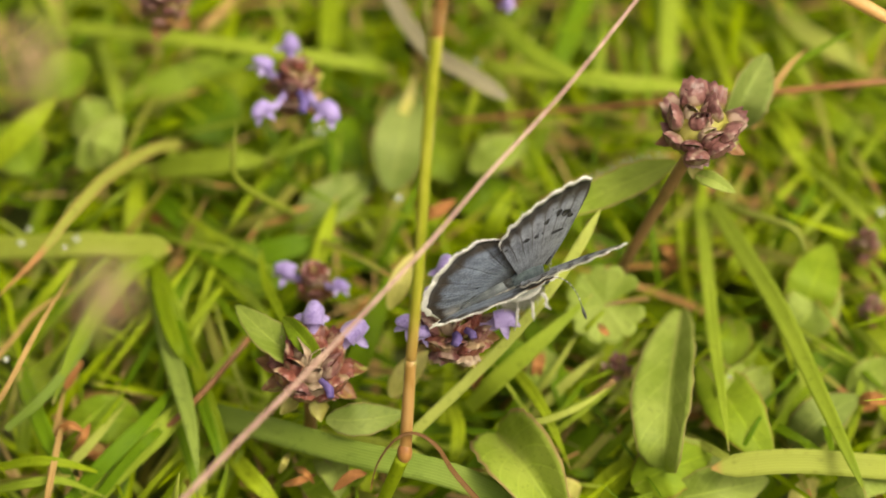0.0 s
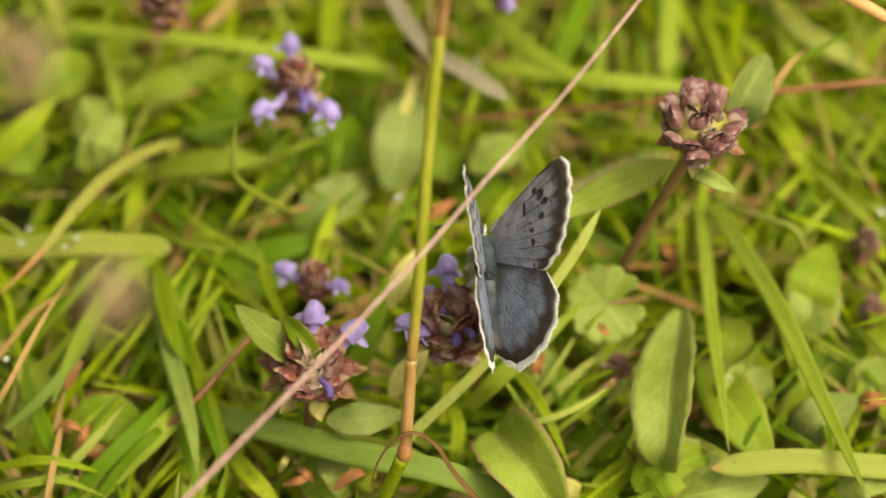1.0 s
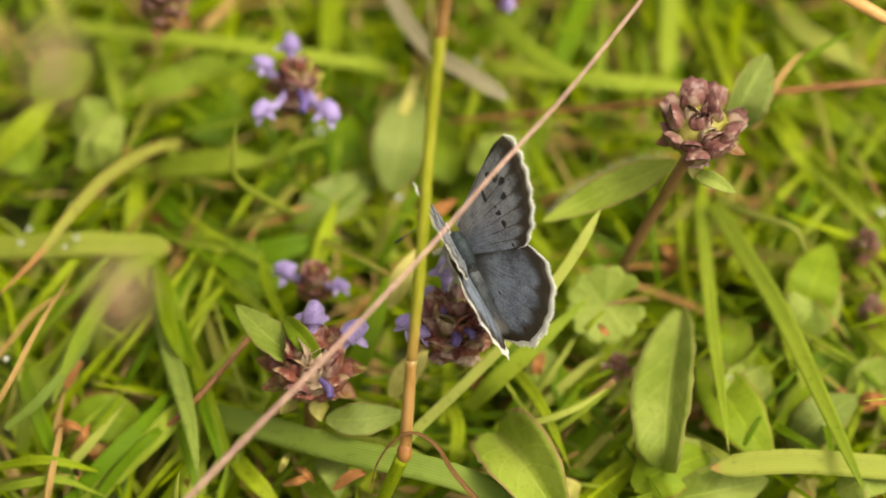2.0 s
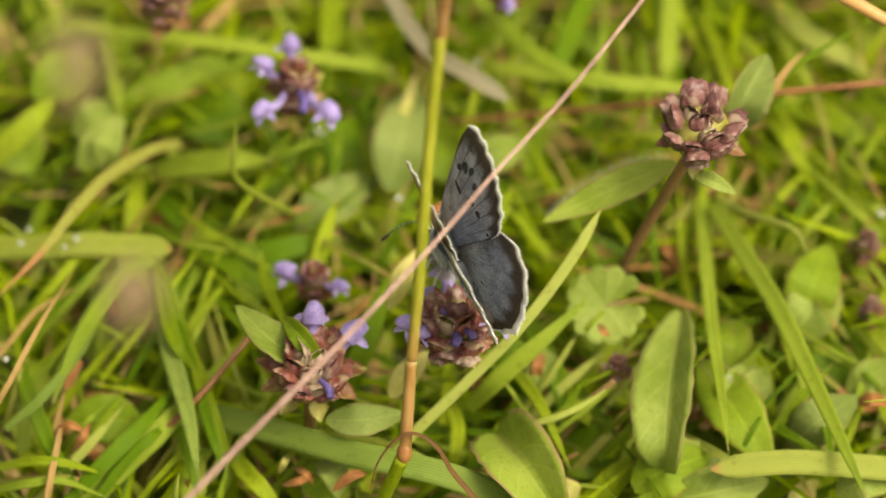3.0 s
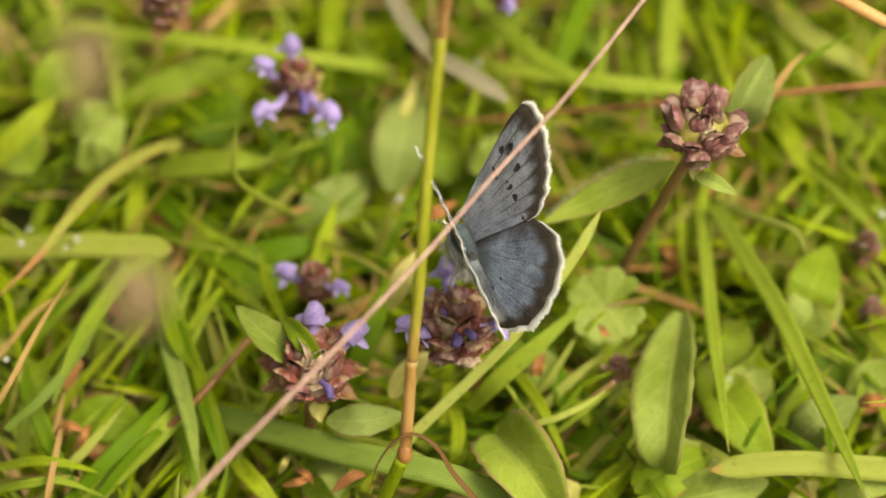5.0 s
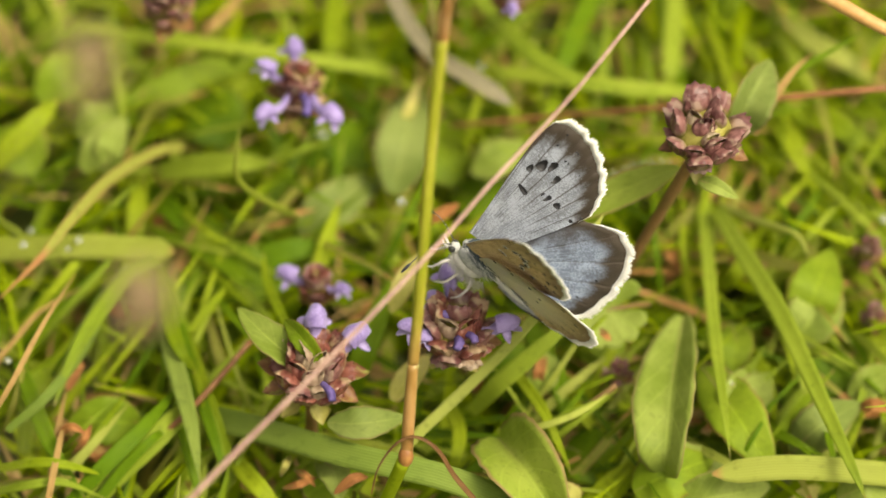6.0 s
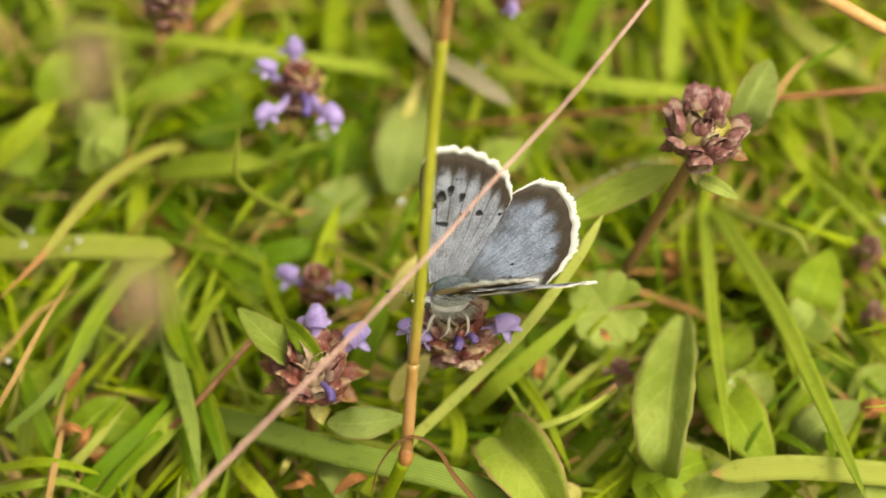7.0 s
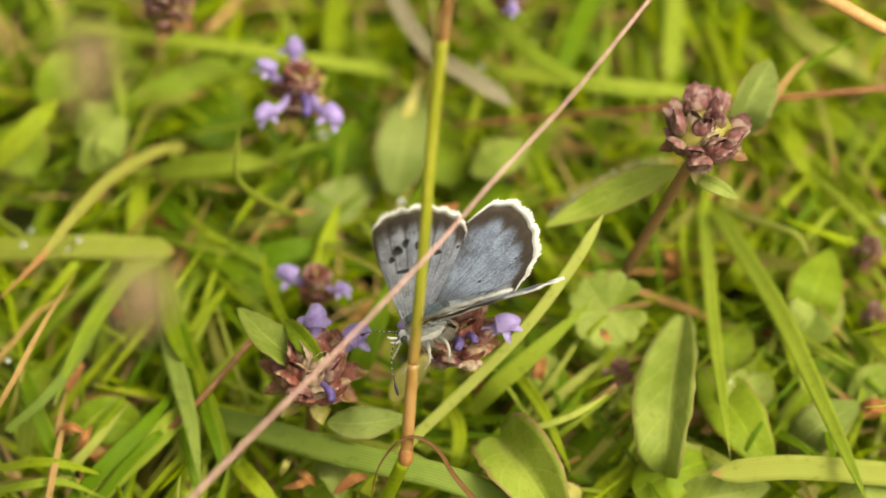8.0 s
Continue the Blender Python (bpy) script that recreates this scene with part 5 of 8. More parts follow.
blade(G_BLUE, 4.12, [(-32.1, -16.4, 10.0), (-33.0, -8.4, 14.0), (-34.4, 1.2, 16.0), (-36.5, 14.3, 14.0)], fold=0.2)
blade(G_FRESH, 1.99, [(-28.0, -11.5, 18.0), (-30.1, -7.2, 22.0), (-32.2, 0.2, 22.0), (-34.3, 11.0, 18.0)], fold=0.3)
blade(G_FRESH, 2.84, [(-32.8, 4.7, 14.0), (-35.2, 8.5, 20.0), (-37.2, 13.6, 22.0), (-39.7, 22.8, 18.0)], fold=0.25)
blade(G_DARK, 3.55, [(-34.5, 19.2, 14.0), (-26.8, 20.3, 18.0), (-19.9, 21.6, 20.0), (-12.8, 24.7, 18.0)], fold=0.25)
blade(G_FRESH, 2.13, [(-18.0, 15.6, 16.0), (-16.5, 20.1, 20.0), (-15.4, 23.3, 22.0), (-14.2, 28.8, 22.0)], fold=0.3)
blade(G_FRESH, 2.27, [(4.2, 18.4, 22.0), (6.4, 18.2, 28.0), (7.9, 20.0, 30.0), (9.3, 23.6, 30.0)], fold=0.3)
blade(G_DARK, 3.13, [(-12.9, 0.9, 14.0), (-10.6, 3.7, 20.0), (-8.5, 9.7, 22.0), (-6.3, 18.1, 20.0)], fold=0.3)
blade(G_DARK, 2.84, [(30.3, 77.1, 16.0), (31.0, 64.2, 18.0), (31.6, 56.7, 18.0), (32.1, 55.0, 14.0)], fold=0.25, prof=strap_profile)
blade(G_DARK, 2.99, [(22.3, 77.1, 16.0), (18.7, 63.4, 20.0), (16.1, 54.8, 20.0), (15.0, 51.1, 16.0)], fold=0.25)
blade(G_FRESH, 2.56, [(11.4, 40.0, 12.0), (13.3, 44.8, 16.0), (14.9, 50.3, 18.0), (16.3, 60.6, 16.0)], fold=0.25)
blade(G_FRESH, 2.84, [(43.0, 51.8, 14.0), (46.3, 45.1, 18.0), (48.4, 39.9, 18.0), (50.8, 37.2, 14.0)], fold=0.25)
blade(G_FRESH, 3.84, [(46.0, 63.3, 12.0), (49.9, 51.1, 16.0), (55.0, 46.0, 17.0), (59.8, 44.5, 14.0)], fold=0.25)
blade(G_YELLOW, 2.84, [(47.9, 71.2, 14.0), (51.1, 62.0, 18.0), (56.4, 57.7, 18.0), (60.6, 57.1, 14.0)], fold=0.25)
blade(G_FRESH, 2.84, [(53.9, 10.1, 12.0), (56.0, 11.7, 16.0), (58.0, 8.8, 16.0), (61.2, 6.3, 12.0)], fold=0.25)
blade(G_FRESH, 3.13, [(-62.4, 35.1, 20.0), (-58.3, 36.7, 24.0), (-54.6, 40.0, 26.0), (-52.7, 44.9, 24.0)], fold=0.25)
blade(G_BLUE, 2.13, [(-49.0, 64.7, 14.0), (-46.3, 54.5, 18.0), (-44.8, 48.2, 18.0), (-44.1, 46.5, 14.0)], fold=0.3)
blade(G_BLUE, 1.99, [(-13.9, 67.9, 14.0), (-12.6, 62.8, 16.0), (-10.6, 58.7, 17.0), (-7.4, 58.2, 14.0)], fold=0.3)
blade(G_FRESH, 3.13, [(-15.6, 74.9, 16.0), (-15.8, 66.4, 18.0), (-16.1, 59.9, 18.0), (-17.0, 58.2, 14.0)], fold=0.25)
blade(G_DRY, 1.28, [(-27.6, 73.0, 18.0), (-30.3, 63.7, 22.0), (-32.5, 59.5, 23.0), (-34.9, 59.1, 20.0)], fold=0.3)
blade(G_FRESH, 2.42, [(-23.0, -7.8, 18.0), (-21.3, -8.8, 24.0), (-20.2, -7.6, 26.0), (-19.4, 0.2, 22.0)], fold=0.3)
blade(G_FRESH, 1.56, [(8.6, 3.4, 18.0), (11.4, -4.4, 22.0), (13.5, -9.8, 23.0), (16.4, -14.2, 18.0)], fold=0.3)
blade(G_BLUE, 1.28, [(10.4, -7.2, 16.0), (14.6, -8.6, 22.0), (18.6, -7.8, 24.0), (21.9, -5.3, 24.0)], fold=0.4)
blade(G_FRESH, 2.56, [(25.1, 1.2, 10.0), (26.2, -7.5, 14.0), (28.2, -11.9, 15.0), (30.5, -14.6, 10.0)], fold=0.25)
blade(G_FRESH, 2.13, [(17.2, -16.1, 12.0), (21.6, -13.6, 16.0), (24.5, -11.6, 17.0), (27.8, -2.9, 14.0)], fold=0.25)
blade(G_BLUE, 1.85, [(20.0, -19.9, 16.0), (25.0, -19.6, 18.0), (28.6, -18.6, 19.0), (31.7, -16.3, 18.0)], fold=0.3)
blade(G_DARK, 2.84, [(11.0, 12.7, 16.0), (13.1, 5.3, 18.0), (15.2, -0.4, 18.0), (15.9, -4.7, 14.0)], fold=0.25)
blade(G_FRESH, 1.85, [(10.9, 4.7, 14.0), (15.3, 0.3, 16.0), (18.9, -4.4, 16.0), (23.4, -6.0, 12.0)], fold=0.3)
blade(G_FRESH, 2.42, [(-10.7, -5.1, 12.0), (-9.8, -12.1, 14.0), (-10.5, -16.1, 12.0)], fold=0.25)
blade(G_FRESH, 1.85, [(0.4, 0.9, 14.0), (1.9, -6.9, 18.0), (1.6, -11.5, 18.0), (0.4, -13.0, 14.0)], fold=0.3)
blade(G_FRESH, 2.42, [(-28.3, -7.5, 14.0), (-24.9, -15.1, 18.0), (-22.7, -17.8, 18.0), (-19.1, -20.3, 14.0)], fold=0.3)
blade(G_FRESH, 1.28, [(-58.1, -15.7, 20.0), (-51.9, -17.4, 24.0), (-47.6, -17.8, 24.0), (-42.9, -16.6, 20.0)], fold=0.3)
blade(G_BLUE, 1.14, [(-58.1, -17.8, 18.0), (-52.7, -19.5, 22.0), (-48.4, -19.0, 22.0), (-42.9, -18.7, 18.0)], fold=0.3)
blade(G_PALE, 1.00, [(-57.8, -15.0, 16.0), (-52.2, -17.3, 20.0), (-47.8, -17.8, 21.0), (-44.5, -16.5, 18.0)], fold=0.3)
blade(G_FRESH, 3.55, [(-60.3, -1.9, 14.0), (-54.8, -1.3, 18.0), (-50.7, 3.4, 18.0), (-48.5, 13.3, 14.0)], fold=0.25)
blade(G_BLUE, 2.13, [(-54.7, -8.4, 14.0), (-54.2, -5.0, 18.0), (-55.6, -1.3, 18.0), (-57.8, 5.6, 14.0)], fold=0.3)
blade(G_DRY, 0.85, [(-50.7, -24.7, 20.0), (-49.6, -20.5, 24.0), (-48.9, -13.3, 24.0), (-49.2, -7.5, 20.0)], fold=0.3)
blade(G_DRY, 0.64, [(-58.6, 1.8, 20.0), (-55.7, 4.9, 22.0), (-53.0, 9.2, 22.0), (-47.7, 16.9, 18.0)], fold=0.3)
blade(G_FRESH, 1.85, [(38.1, 12.3, 14.0), (40.6, 5.3, 18.0), (42.5, -0.4, 18.0), (43.3, -4.7, 14.0)], fold=0.3)
blade(G_FRESH, 2.13, [(36.9, 20.2, 14.0), (39.0, 19.8, 18.0), (40.7, 23.7, 18.0), (42.8, 31.1, 14.0)], fold=0.3)
blade(G_BLUE, 2.84, [(54.6, 23.1, 14.0), (56.9, 25.4, 16.0), (59.3, 28.4, 16.0), (63.1, 33.9, 12.0)], fold=0.3)
blade(G_DARK, 2.56, [(53.0, 17.5, 10.0), (55.2, 8.5, 14.0), (57.9, 3.7, 14.0), (61.0, 1.2, 10.0)], fold=0.3)
blade(G_DARK, 2.84, [(-40.8, 39.0, 12.0), (-37.1, 31.4, 16.0), (-34.0, 28.4, 16.0), (-27.9, 26.8, 12.0)], fold=0.3)
blade(G_BLUE, 2.42, [(-38.1, 33.2, 14.0), (-32.2, 24.7, 18.0), (-27.6, 21.8, 18.0), (-24.7, 23.1, 14.0)], fold=0.3)
blade(G_FRESH, 2.42, [(-42.7, 27.5, 10.0), (-42.3, 32.1, 14.0), (-42.1, 37.2, 14.0), (-43.9, 45.9, 10.0)], fold=0.3)
blade(G_BLUE, 2.56, [(-26.3, 24.8, 12.0), (-25.6, 27.1, 14.0), (-24.2, 31.1, 14.0), (-22.1, 37.9, 12.0)], fold=0.3)

blade(G_SHADE, 1.9, [(-41.7, 15.8, 23.0), (-45.8, 4.7, 26.0), (-48.3, -2.8, 26.0), (-50.0, -8.2, 24.0)], fold=0.25)
blade(G_SHADE, 2.4, [(-38.6, 16.3, 20.0), (-35.7, 2.4, 23.0), (-32.5, -10.5, 24.0), (-31.0, -18.9, 22.0)], fold=0.25)
blade(G_DARK, 1.6, [(-35.1, 9.6, 20.0), (-32.5, -1.5, 22.0), (-29.4, -12.1, 22.0), (-28.3, -15.6, 20.0)], fold=0.25)
blade(G_SHADE, 1.9, [(-47.5, -17.3, 15.0), (-41.4, -13.2, 19.0), (-37.5, -8.3, 20.0), (-34.2, 1.3, 17.0)], fold=0.25)
blade(G_DARK, 1.4, [(-41.4, -11.2, 16.0), (-35.4, -5.7, 19.0), (-31.2, -1.0, 19.0), (-27.9, 5.9, 16.0)], fold=0.25)
blade(G_DARK, 2.2, [(-55.6, 2.0, 20.0), (-52.7, -7.1, 22.0), (-49.7, -14.4, 22.0), (-45.6, -20.1, 20.0)], fold=0.25)
blade(G_SHADE, 1.3, [(-55.8, -12.3, 24.0), (-50.8, -9.1, 27.0), (-46.2, -0.8, 27.0), (-43.6, 10.1, 24.0)], fold=0.25)
blade(G_BLUE, 1.75, [(1.2, 63.8, 30.0), (5.1, 55.0, 32.0), (10.7, 45.8, 34.0), (17.1, 40.1, 34.0), (23.9, 38.5, 33.0), (32.8, 40.4, 30.0)], fold=0.2)
blade(G_BLUE, 2.80, [(32.6, 75.3, 18.0), (31.8, 64.7, 20.0), (31.0, 55.0, 20.0), (30.5, 52.3, 16.0)], fold=0.2)
blade(G_BLUE, 1.70, [(-48.3, 61.4, 20.0), (-46.1, 52.2, 23.0), (-44.7, 46.5, 23.0), (-44.1, 42.9, 20.0)], fold=0.2)
leaf(L_PALE, 4.60, [(-49.5, 35.7, 19.5), (-46.9, 37.6, 22.5), (-44.7, 43.7, 21.5)], fold=0.2)
leaf(L_PALE, 7.60, [(45.8, 7.0, 18.5), (48.8, 10.2, 21.5), (52.0, 19.2, 19.5)], fold=0.15)
leaf(L_PALE, 6.60, [(35.4, -8.8, 19.5), (39.0, -5.3, 21.5), (42.5, 1.4, 19.5)], fold=0.12)
leaf(L_PALE, 7.60, [(24.3, -16.2, 18.5), (29.3, -15.1, 20.5), (35.4, -11.7, 18.5)], fold=0.15)
leaf(L_PALE, 7.00, [(29.2, -19.4, 18.5), (35.0, -19.4, 20.5), (41.7, -16.2, 18.5)], fold=0.15)
leaf(L_PALE, 4.60, [(52.7, -1.5, 18.5), (55.6, -0.7, 20.5), (59.6, 3.1, 18.5)], fold=0.2)
leaf(L_PALE, 5.40, [(3.6, 35.7, 19.5), (7.4, 36.8, 21.5), (11.7, 40.8, 19.5)], fold=0.15)
leaf(L_DARK, 7.50, [(1.2, 39.1, 12.0), (5.1, 35.9, 14.0), (9.4, 39.1, 12.0)], fold=0.15)
blade(G_FRESH, 2.10, [(-38.5, 18.3, 20.0), (-36.5, 7.7, 24.0), (-34.5, 0.8, 25.0), (-32.2, -1.5, 22.0)], fold=0.2)
blade(G_DARK, 2.40, [(-35.0, 1.3, 16.0), (-33.5, -7.4, 20.0), (-32.2, -14.5, 21.0), (-31.3, -19.0, 18.0)], fold=0.15)
blade(G_BLUE, 1.50, [(-32.0, 1.7, 18.0), (-30.8, -5.4, 21.0), (-29.2, -11.3, 21.0), (-27.9, -14.1, 18.0)], fold=0.2)
blade(G_DARK, 2.10, [(-47.9, -19.5, 18.0), (-42.8, -15.7, 22.0), (-38.0, -10.1, 23.0), (-33.4, 0.1, 20.0)], fold=0.2)
blade(G_DRY, 1.30, [(-50.8, -3.8, 16.0), (-47.7, -8.9, 19.0), (-44.7, -11.4, 19.0), (-41.6, -9.8, 16.0)], fold=0.3)
blade(G_DRY, 0.90, [(-50.3, -17.7, 18.0), (-50.0, -14.5, 21.0), (-49.6, -8.6, 21.0), (-49.2, 0.7, 18.0)], fold=0.3)
blade(G_BLUE, 2.00, [(-23.7, -8.6, 18.0), (-16.2, -13.6, 21.0), (-8.9, -16.4, 22.0), (-1.7, -17.4, 20.0)], fold=0.15)
blade(G_BRIGHT, 0.85, [(7.0, -10.3, 22.0), (12.7, -11.7, 25.0), (17.7, -10.0, 26.0), (21.9, -5.7, 25.0)], fold=0.3)
leaf(L_DEAD, 1.50, [(8.1, -16.1, 14.0), (8.8, -15.3, 16.0), (10.7, -12.9, 14.0)], fold=0.4)
leaf(L_CREAM, 2.20, [(44.9, -15.6, 14.0), (46.6, -15.7, 16.0), (48.7, -12.9, 14.0)], fold=0.3)
leaf(L_DEAD, 2.00, [(51.8, 0.7, 13.0), (54.5, -1.2, 15.0), (57.7, -0.3, 13.0)], fold=0.3)
leaf(L_DEAD, 1.80, [(42.8, 13.1, 12.0), (43.5, 13.9, 14.0), (44.2, 18.0, 12.0)], fold=0.3)
leaf(L_DEAD, 1.80, [(-37.8, 5.9, 12.0), (-36.9, 6.0, 14.0), (-36.4, 9.3, 12.0)], fold=0.3)
leaf(L_DEAD, 1.40, [(-7.2, 21.0, 12.0), (-6.4, 22.3, 14.0), (-4.9, 26.9, 12.0)], fold=0.3)

# red and brown stems
stalk('grass_culm', S_RUSSET, [(0.5, 43.9, 20.0), (7.4, 43.0, 22.0), (16.6, 41.5, 25.0), (28.5, 38.4, 30.0), (38.8, 36.0, 34.0), (47.7, 35.4, 36.0), (59.7, 36.1, 37.0), (73.9, 40.9, 34.0)], [0.22, 0.28, 0.34, 0.38, 0.4, 0.42, 0.42, 0.4], 'thin red-brown stem lying across the turf', 'grass culm', 'low culms')
stalk('grass_culm', S_RED, [(-40.5, -11.3, 16.0), (-36.0, -9.5, 20.0), (-30.8, -6.2, 24.0), (-25.1, 1.0, 26.0)], [0.35, 0.42, 0.42, 0.38], 'dark red stem slanting through the turf', 'grass culm', 'low culms')
stalk('grass_culm', S_FLOWER, [(10.4, -7.5, 14.0), (15.8, -6.6, 20.0), (19.3, -6.9, 24.0), (22.0, -5.9, 26.0)], [0.4, 0.4, 0.4, 0.4], 'thin brownish stem of a small bud', 'grass culm', 'low culms')
stalk('grass_culm', S_ORANGE, [(-13.4, -17.6, 14.0), (-10.4, -17.7, 16.0), (-6.8, -15.8, 15.0)], [0.4, 0.4, 0.3], 'short straw piece on the ground', 'grass culm', 'low culms')
stalk('grass_shoot', G_YELLOW, [(-20.1, 27.2, 20.0), (-21.7, 23.4, 26.0), (-25.5, 21.2, 32.0), (-27.3, 20.6, 36.0), (-27.2, 21.3, 40.0), (-26.8, 22.6, 43.0)], [0.5, 0.5, 0.45, 0.4, 0.3, 0.08], 'thin bent green grass shoot with a dry tip', 'grass shoot', 'thin shoots')
stalk('grass_shoot', G_YELLOW, [(-34.5, -27.3, 20.0), (-33.3, -29.4, 30.0), (-32.9, -29.8, 34.0), (-32.4, -29.1, 37.0)], [0.5, 0.5, 0.4, 0.08], 'thin upright green grass shoot', 'grass shoot', 'thin shoots')
stalk('grass_shoot', G_YELLOW, [(37.2, 31.5, 18.0), (39.7, 25.3, 23.0), (42.4, 21.5, 26.0), (45.5, 18.4, 28.0), (46.8, 16.8, 28.0), (47.6, 15.0, 27.0)], [0.5, 0.55, 0.5, 0.4, 0.28, 0.08], 'thin curled green grass shoot', 'grass shoot', 'thin shoots')
leaf(L_PALE, 2.27, [(31.8, 7.3, 51.0), (33.8, 5.5, 52.0), (36.7, 4.3, 51.0)], fold=0.3, label='pale green leafy bract under the seed head')

# dew
dew_drop((-5.9, 24.9, 26.0), 0.62)
dew_drop((4.7, 51.2, 24.0), 0.56)
dew_drop((58.7, 25.8, 22.0), 0.67)
dew_drop((36.9, -2.8, 22.5), 0.47)
dew_drop((35.5, 0.8, 23.0), 0.36)
dew_drop((23.1, 13.1, 24.0), 0.47)
dew_drop((-55.9, 18.7, 24.0), 0.56)
dew_drop((-48.6, 19.5, 24.0), 0.56)
dew_drop((-50.0, 18.0, 24.0), 0.39)
dew_drop((-56.3, -2.5, 26.0), 0.50)
dew_drop((-55.3, 22.8, 22.0), 0.45)
dew_drop((-14.2, -12.1, 14.0), 0.39)
dew_drop((-17.0, 43.8, 18.0), 0.78)
dew_drop((44.0, 8.2, 25.0), 0.45)
dew_drop((34.6, 8.7, 22.0), 0.34)

# further narrow blades in the turf
leaf(L_PALE, 4.98, [(50.2, -18.9, 19.5), (53.5, -19.4, 22.5), (57.3, -18.8, 20.5)], fold=0.15)
leaf(L_GREEN, 4.98, [(37.9, 11.4, 17.5), (38.3, 6.0, 19.5), (37.5, 2.8, 17.5)], fold=0.15)
leaf(L_PALE, 4.26, [(-16.3, -12.6, 19.5), (-13.9, -17.6, 22.5), (-13.2, -20.6, 20.5)], fold=0.2)
leaf(L_PALE, 4.41, [(-46.3, 35.5, 19.5), (-45.4, 37.1, 23.5), (-43.9, 43.5, 21.5)], fold=0.2)
leaf(L_CREAM, 1.7, [(-6.5, 41.5, 22.0), (-4.8, 43.9, 24.0), (-3.8, 50.9, 22.0)], fold=0.2)
leaf(L_PALE, 4.55, [(40.3, 2.2, 19.5), (37.6, -4.8, 22.5), (36.8, -8.8, 20.5)], fold=0.15)
blade(G_FRESH, 1.31, [(-56.3, 13.5, 13.0), (-52.2, 15.7, 18.0), (-48.4, 20.1, 20.0), (-45.2, 26.9, 18.0)], fold=0.3)
blade(G_DARK, 0.61, [(-55.4, 16.5, 9.0), (-51.7, 19.0, 14.0), (-48.7, 24.3, 16.0), (-46.8, 32.3, 14.0)], fold=0.3)
blade(G_YELLOW, 1.02, [(-57.6, 18.5, 11.0), (-54.0, 21.1, 16.0), (-51.3, 26.6, 18.0), (-49.8, 35.0, 16.0)], fold=0.3)
blade(G_BLUE, 0.87, [(-54.9, 8.8, 14.0), (-49.7, 12.5, 19.0), (-44.5, 18.5, 21.0), (-40.0, 26.5, 19.0)], fold=0.3)
blade(G_YELLOW, 0.57, [(-57.0, 10.6, 8.0), (-51.8, 14.4, 13.0), (-46.3, 20.2, 15.0), (-41.4, 28.0, 13.0)], fold=0.3)
blade(G_YELLOW, 0.70, [(-53.1, 8.3, 8.0), (-48.2, 12.5, 13.0), (-43.8, 19.2, 15.0), (-40.6, 28.6, 13.0)], fold=0.3)
blade(G_FRESH, 1.30, [(-58.5, 13.3, 9.0), (-52.9, 14.7, 14.0), (-47.4, 18.1, 16.0), (-42.9, 24.1, 14.0)], fold=0.3)
blade(G_DARK, 0.68, [(-60.2, 16.2, 8.0), (-54.9, 18.0, 13.0), (-50.3, 22.9, 15.0), (-47.0, 30.8, 13.0)], fold=0.3)
blade(G_DARK, 1.12, [(-56.5, 11.4, 12.0), (-51.2, 13.2, 17.0), (-46.6, 18.0, 19.0), (-43.3, 25.8, 17.0)], fold=0.3)
blade(G_FRESH, 0.94, [(-42.2, 10.0, 10.0), (-37.1, 13.9, 15.0), (-31.8, 19.9, 17.0), (-27.4, 28.1, 15.0)], fold=0.3)
blade(G_FRESH, 0.85, [(-44.9, 2.9, 15.0), (-40.0, 6.9, 20.0), (-35.5, 13.5, 22.0), (-32.0, 22.3, 20.0)], fold=0.3)
blade(G_YELLOW, 0.61, [(-45.2, 11.7, 7.0), (-40.3, 15.9, 12.0), (-36.2, 23.1, 14.0), (-33.2, 32.8, 12.0)], fold=0.3)
blade(G_DARK, 0.93, [(-42.7, 0.7, 14.0), (-38.7, 5.1, 19.0), (-35.0, 11.8, 21.0), (-32.0, 20.7, 19.0)], fold=0.3)
blade(G_FRESH, 1.19, [(-38.9, 2.4, 13.0), (-34.7, 6.6, 18.0), (-30.3, 12.8, 20.0), (-26.2, 21.0, 18.0)], fold=0.3)
blade(G_BLUE, 0.97, [(-41.1, -0.2, 9.0), (-37.2, 4.2, 14.0), (-33.7, 11.2, 16.0), (-31.2, 20.5, 14.0)], fold=0.3)
blade(G_BLUE, 0.81, [(-37.4, 8.1, 11.0), (-35.4, 11.3, 16.0), (-33.9, 17.0, 18.0), (-33.1, 25.1, 16.0)], fold=0.3)
blade(G_FRESH, 0.81, [(-34.6, 8.5, 13.0), (-32.5, 11.6, 18.0), (-30.7, 17.3, 20.0), (-29.4, 25.1, 18.0)], fold=0.3)
blade(G_DARK, 0.59, [(-38.8, 7.8, 14.0), (-36.6, 10.9, 19.0), (-34.3, 16.3, 21.0), (-32.4, 24.0, 19.0)], fold=0.3)
blade(G_FRESH, 0.61, [(-25.0, 17.9, 10.0), (-20.8, 18.7, 15.0), (-16.3, 21.6, 17.0), (-12.2, 26.9, 15.0)], fold=0.3)
blade(G_BLUE, 1.34, [(-25.2, 19.5, 9.0), (-21.1, 20.6, 14.0), (-17.0, 24.0, 16.0), (-13.7, 30.0, 14.0)], fold=0.3)
blade(G_FRESH, 0.91, [(-26.3, 17.2, 8.0), (-22.2, 18.5, 13.0), (-18.7, 22.6, 15.0), (-16.1, 29.5, 13.0)], fold=0.3)
blade(G_PALE, 1.23, [(-30.7, 27.7, 15.0), (-26.0, 25.7, 20.0), (-21.3, 25.8, 22.0), (-17.3, 28.7, 20.0)], fold=0.3)
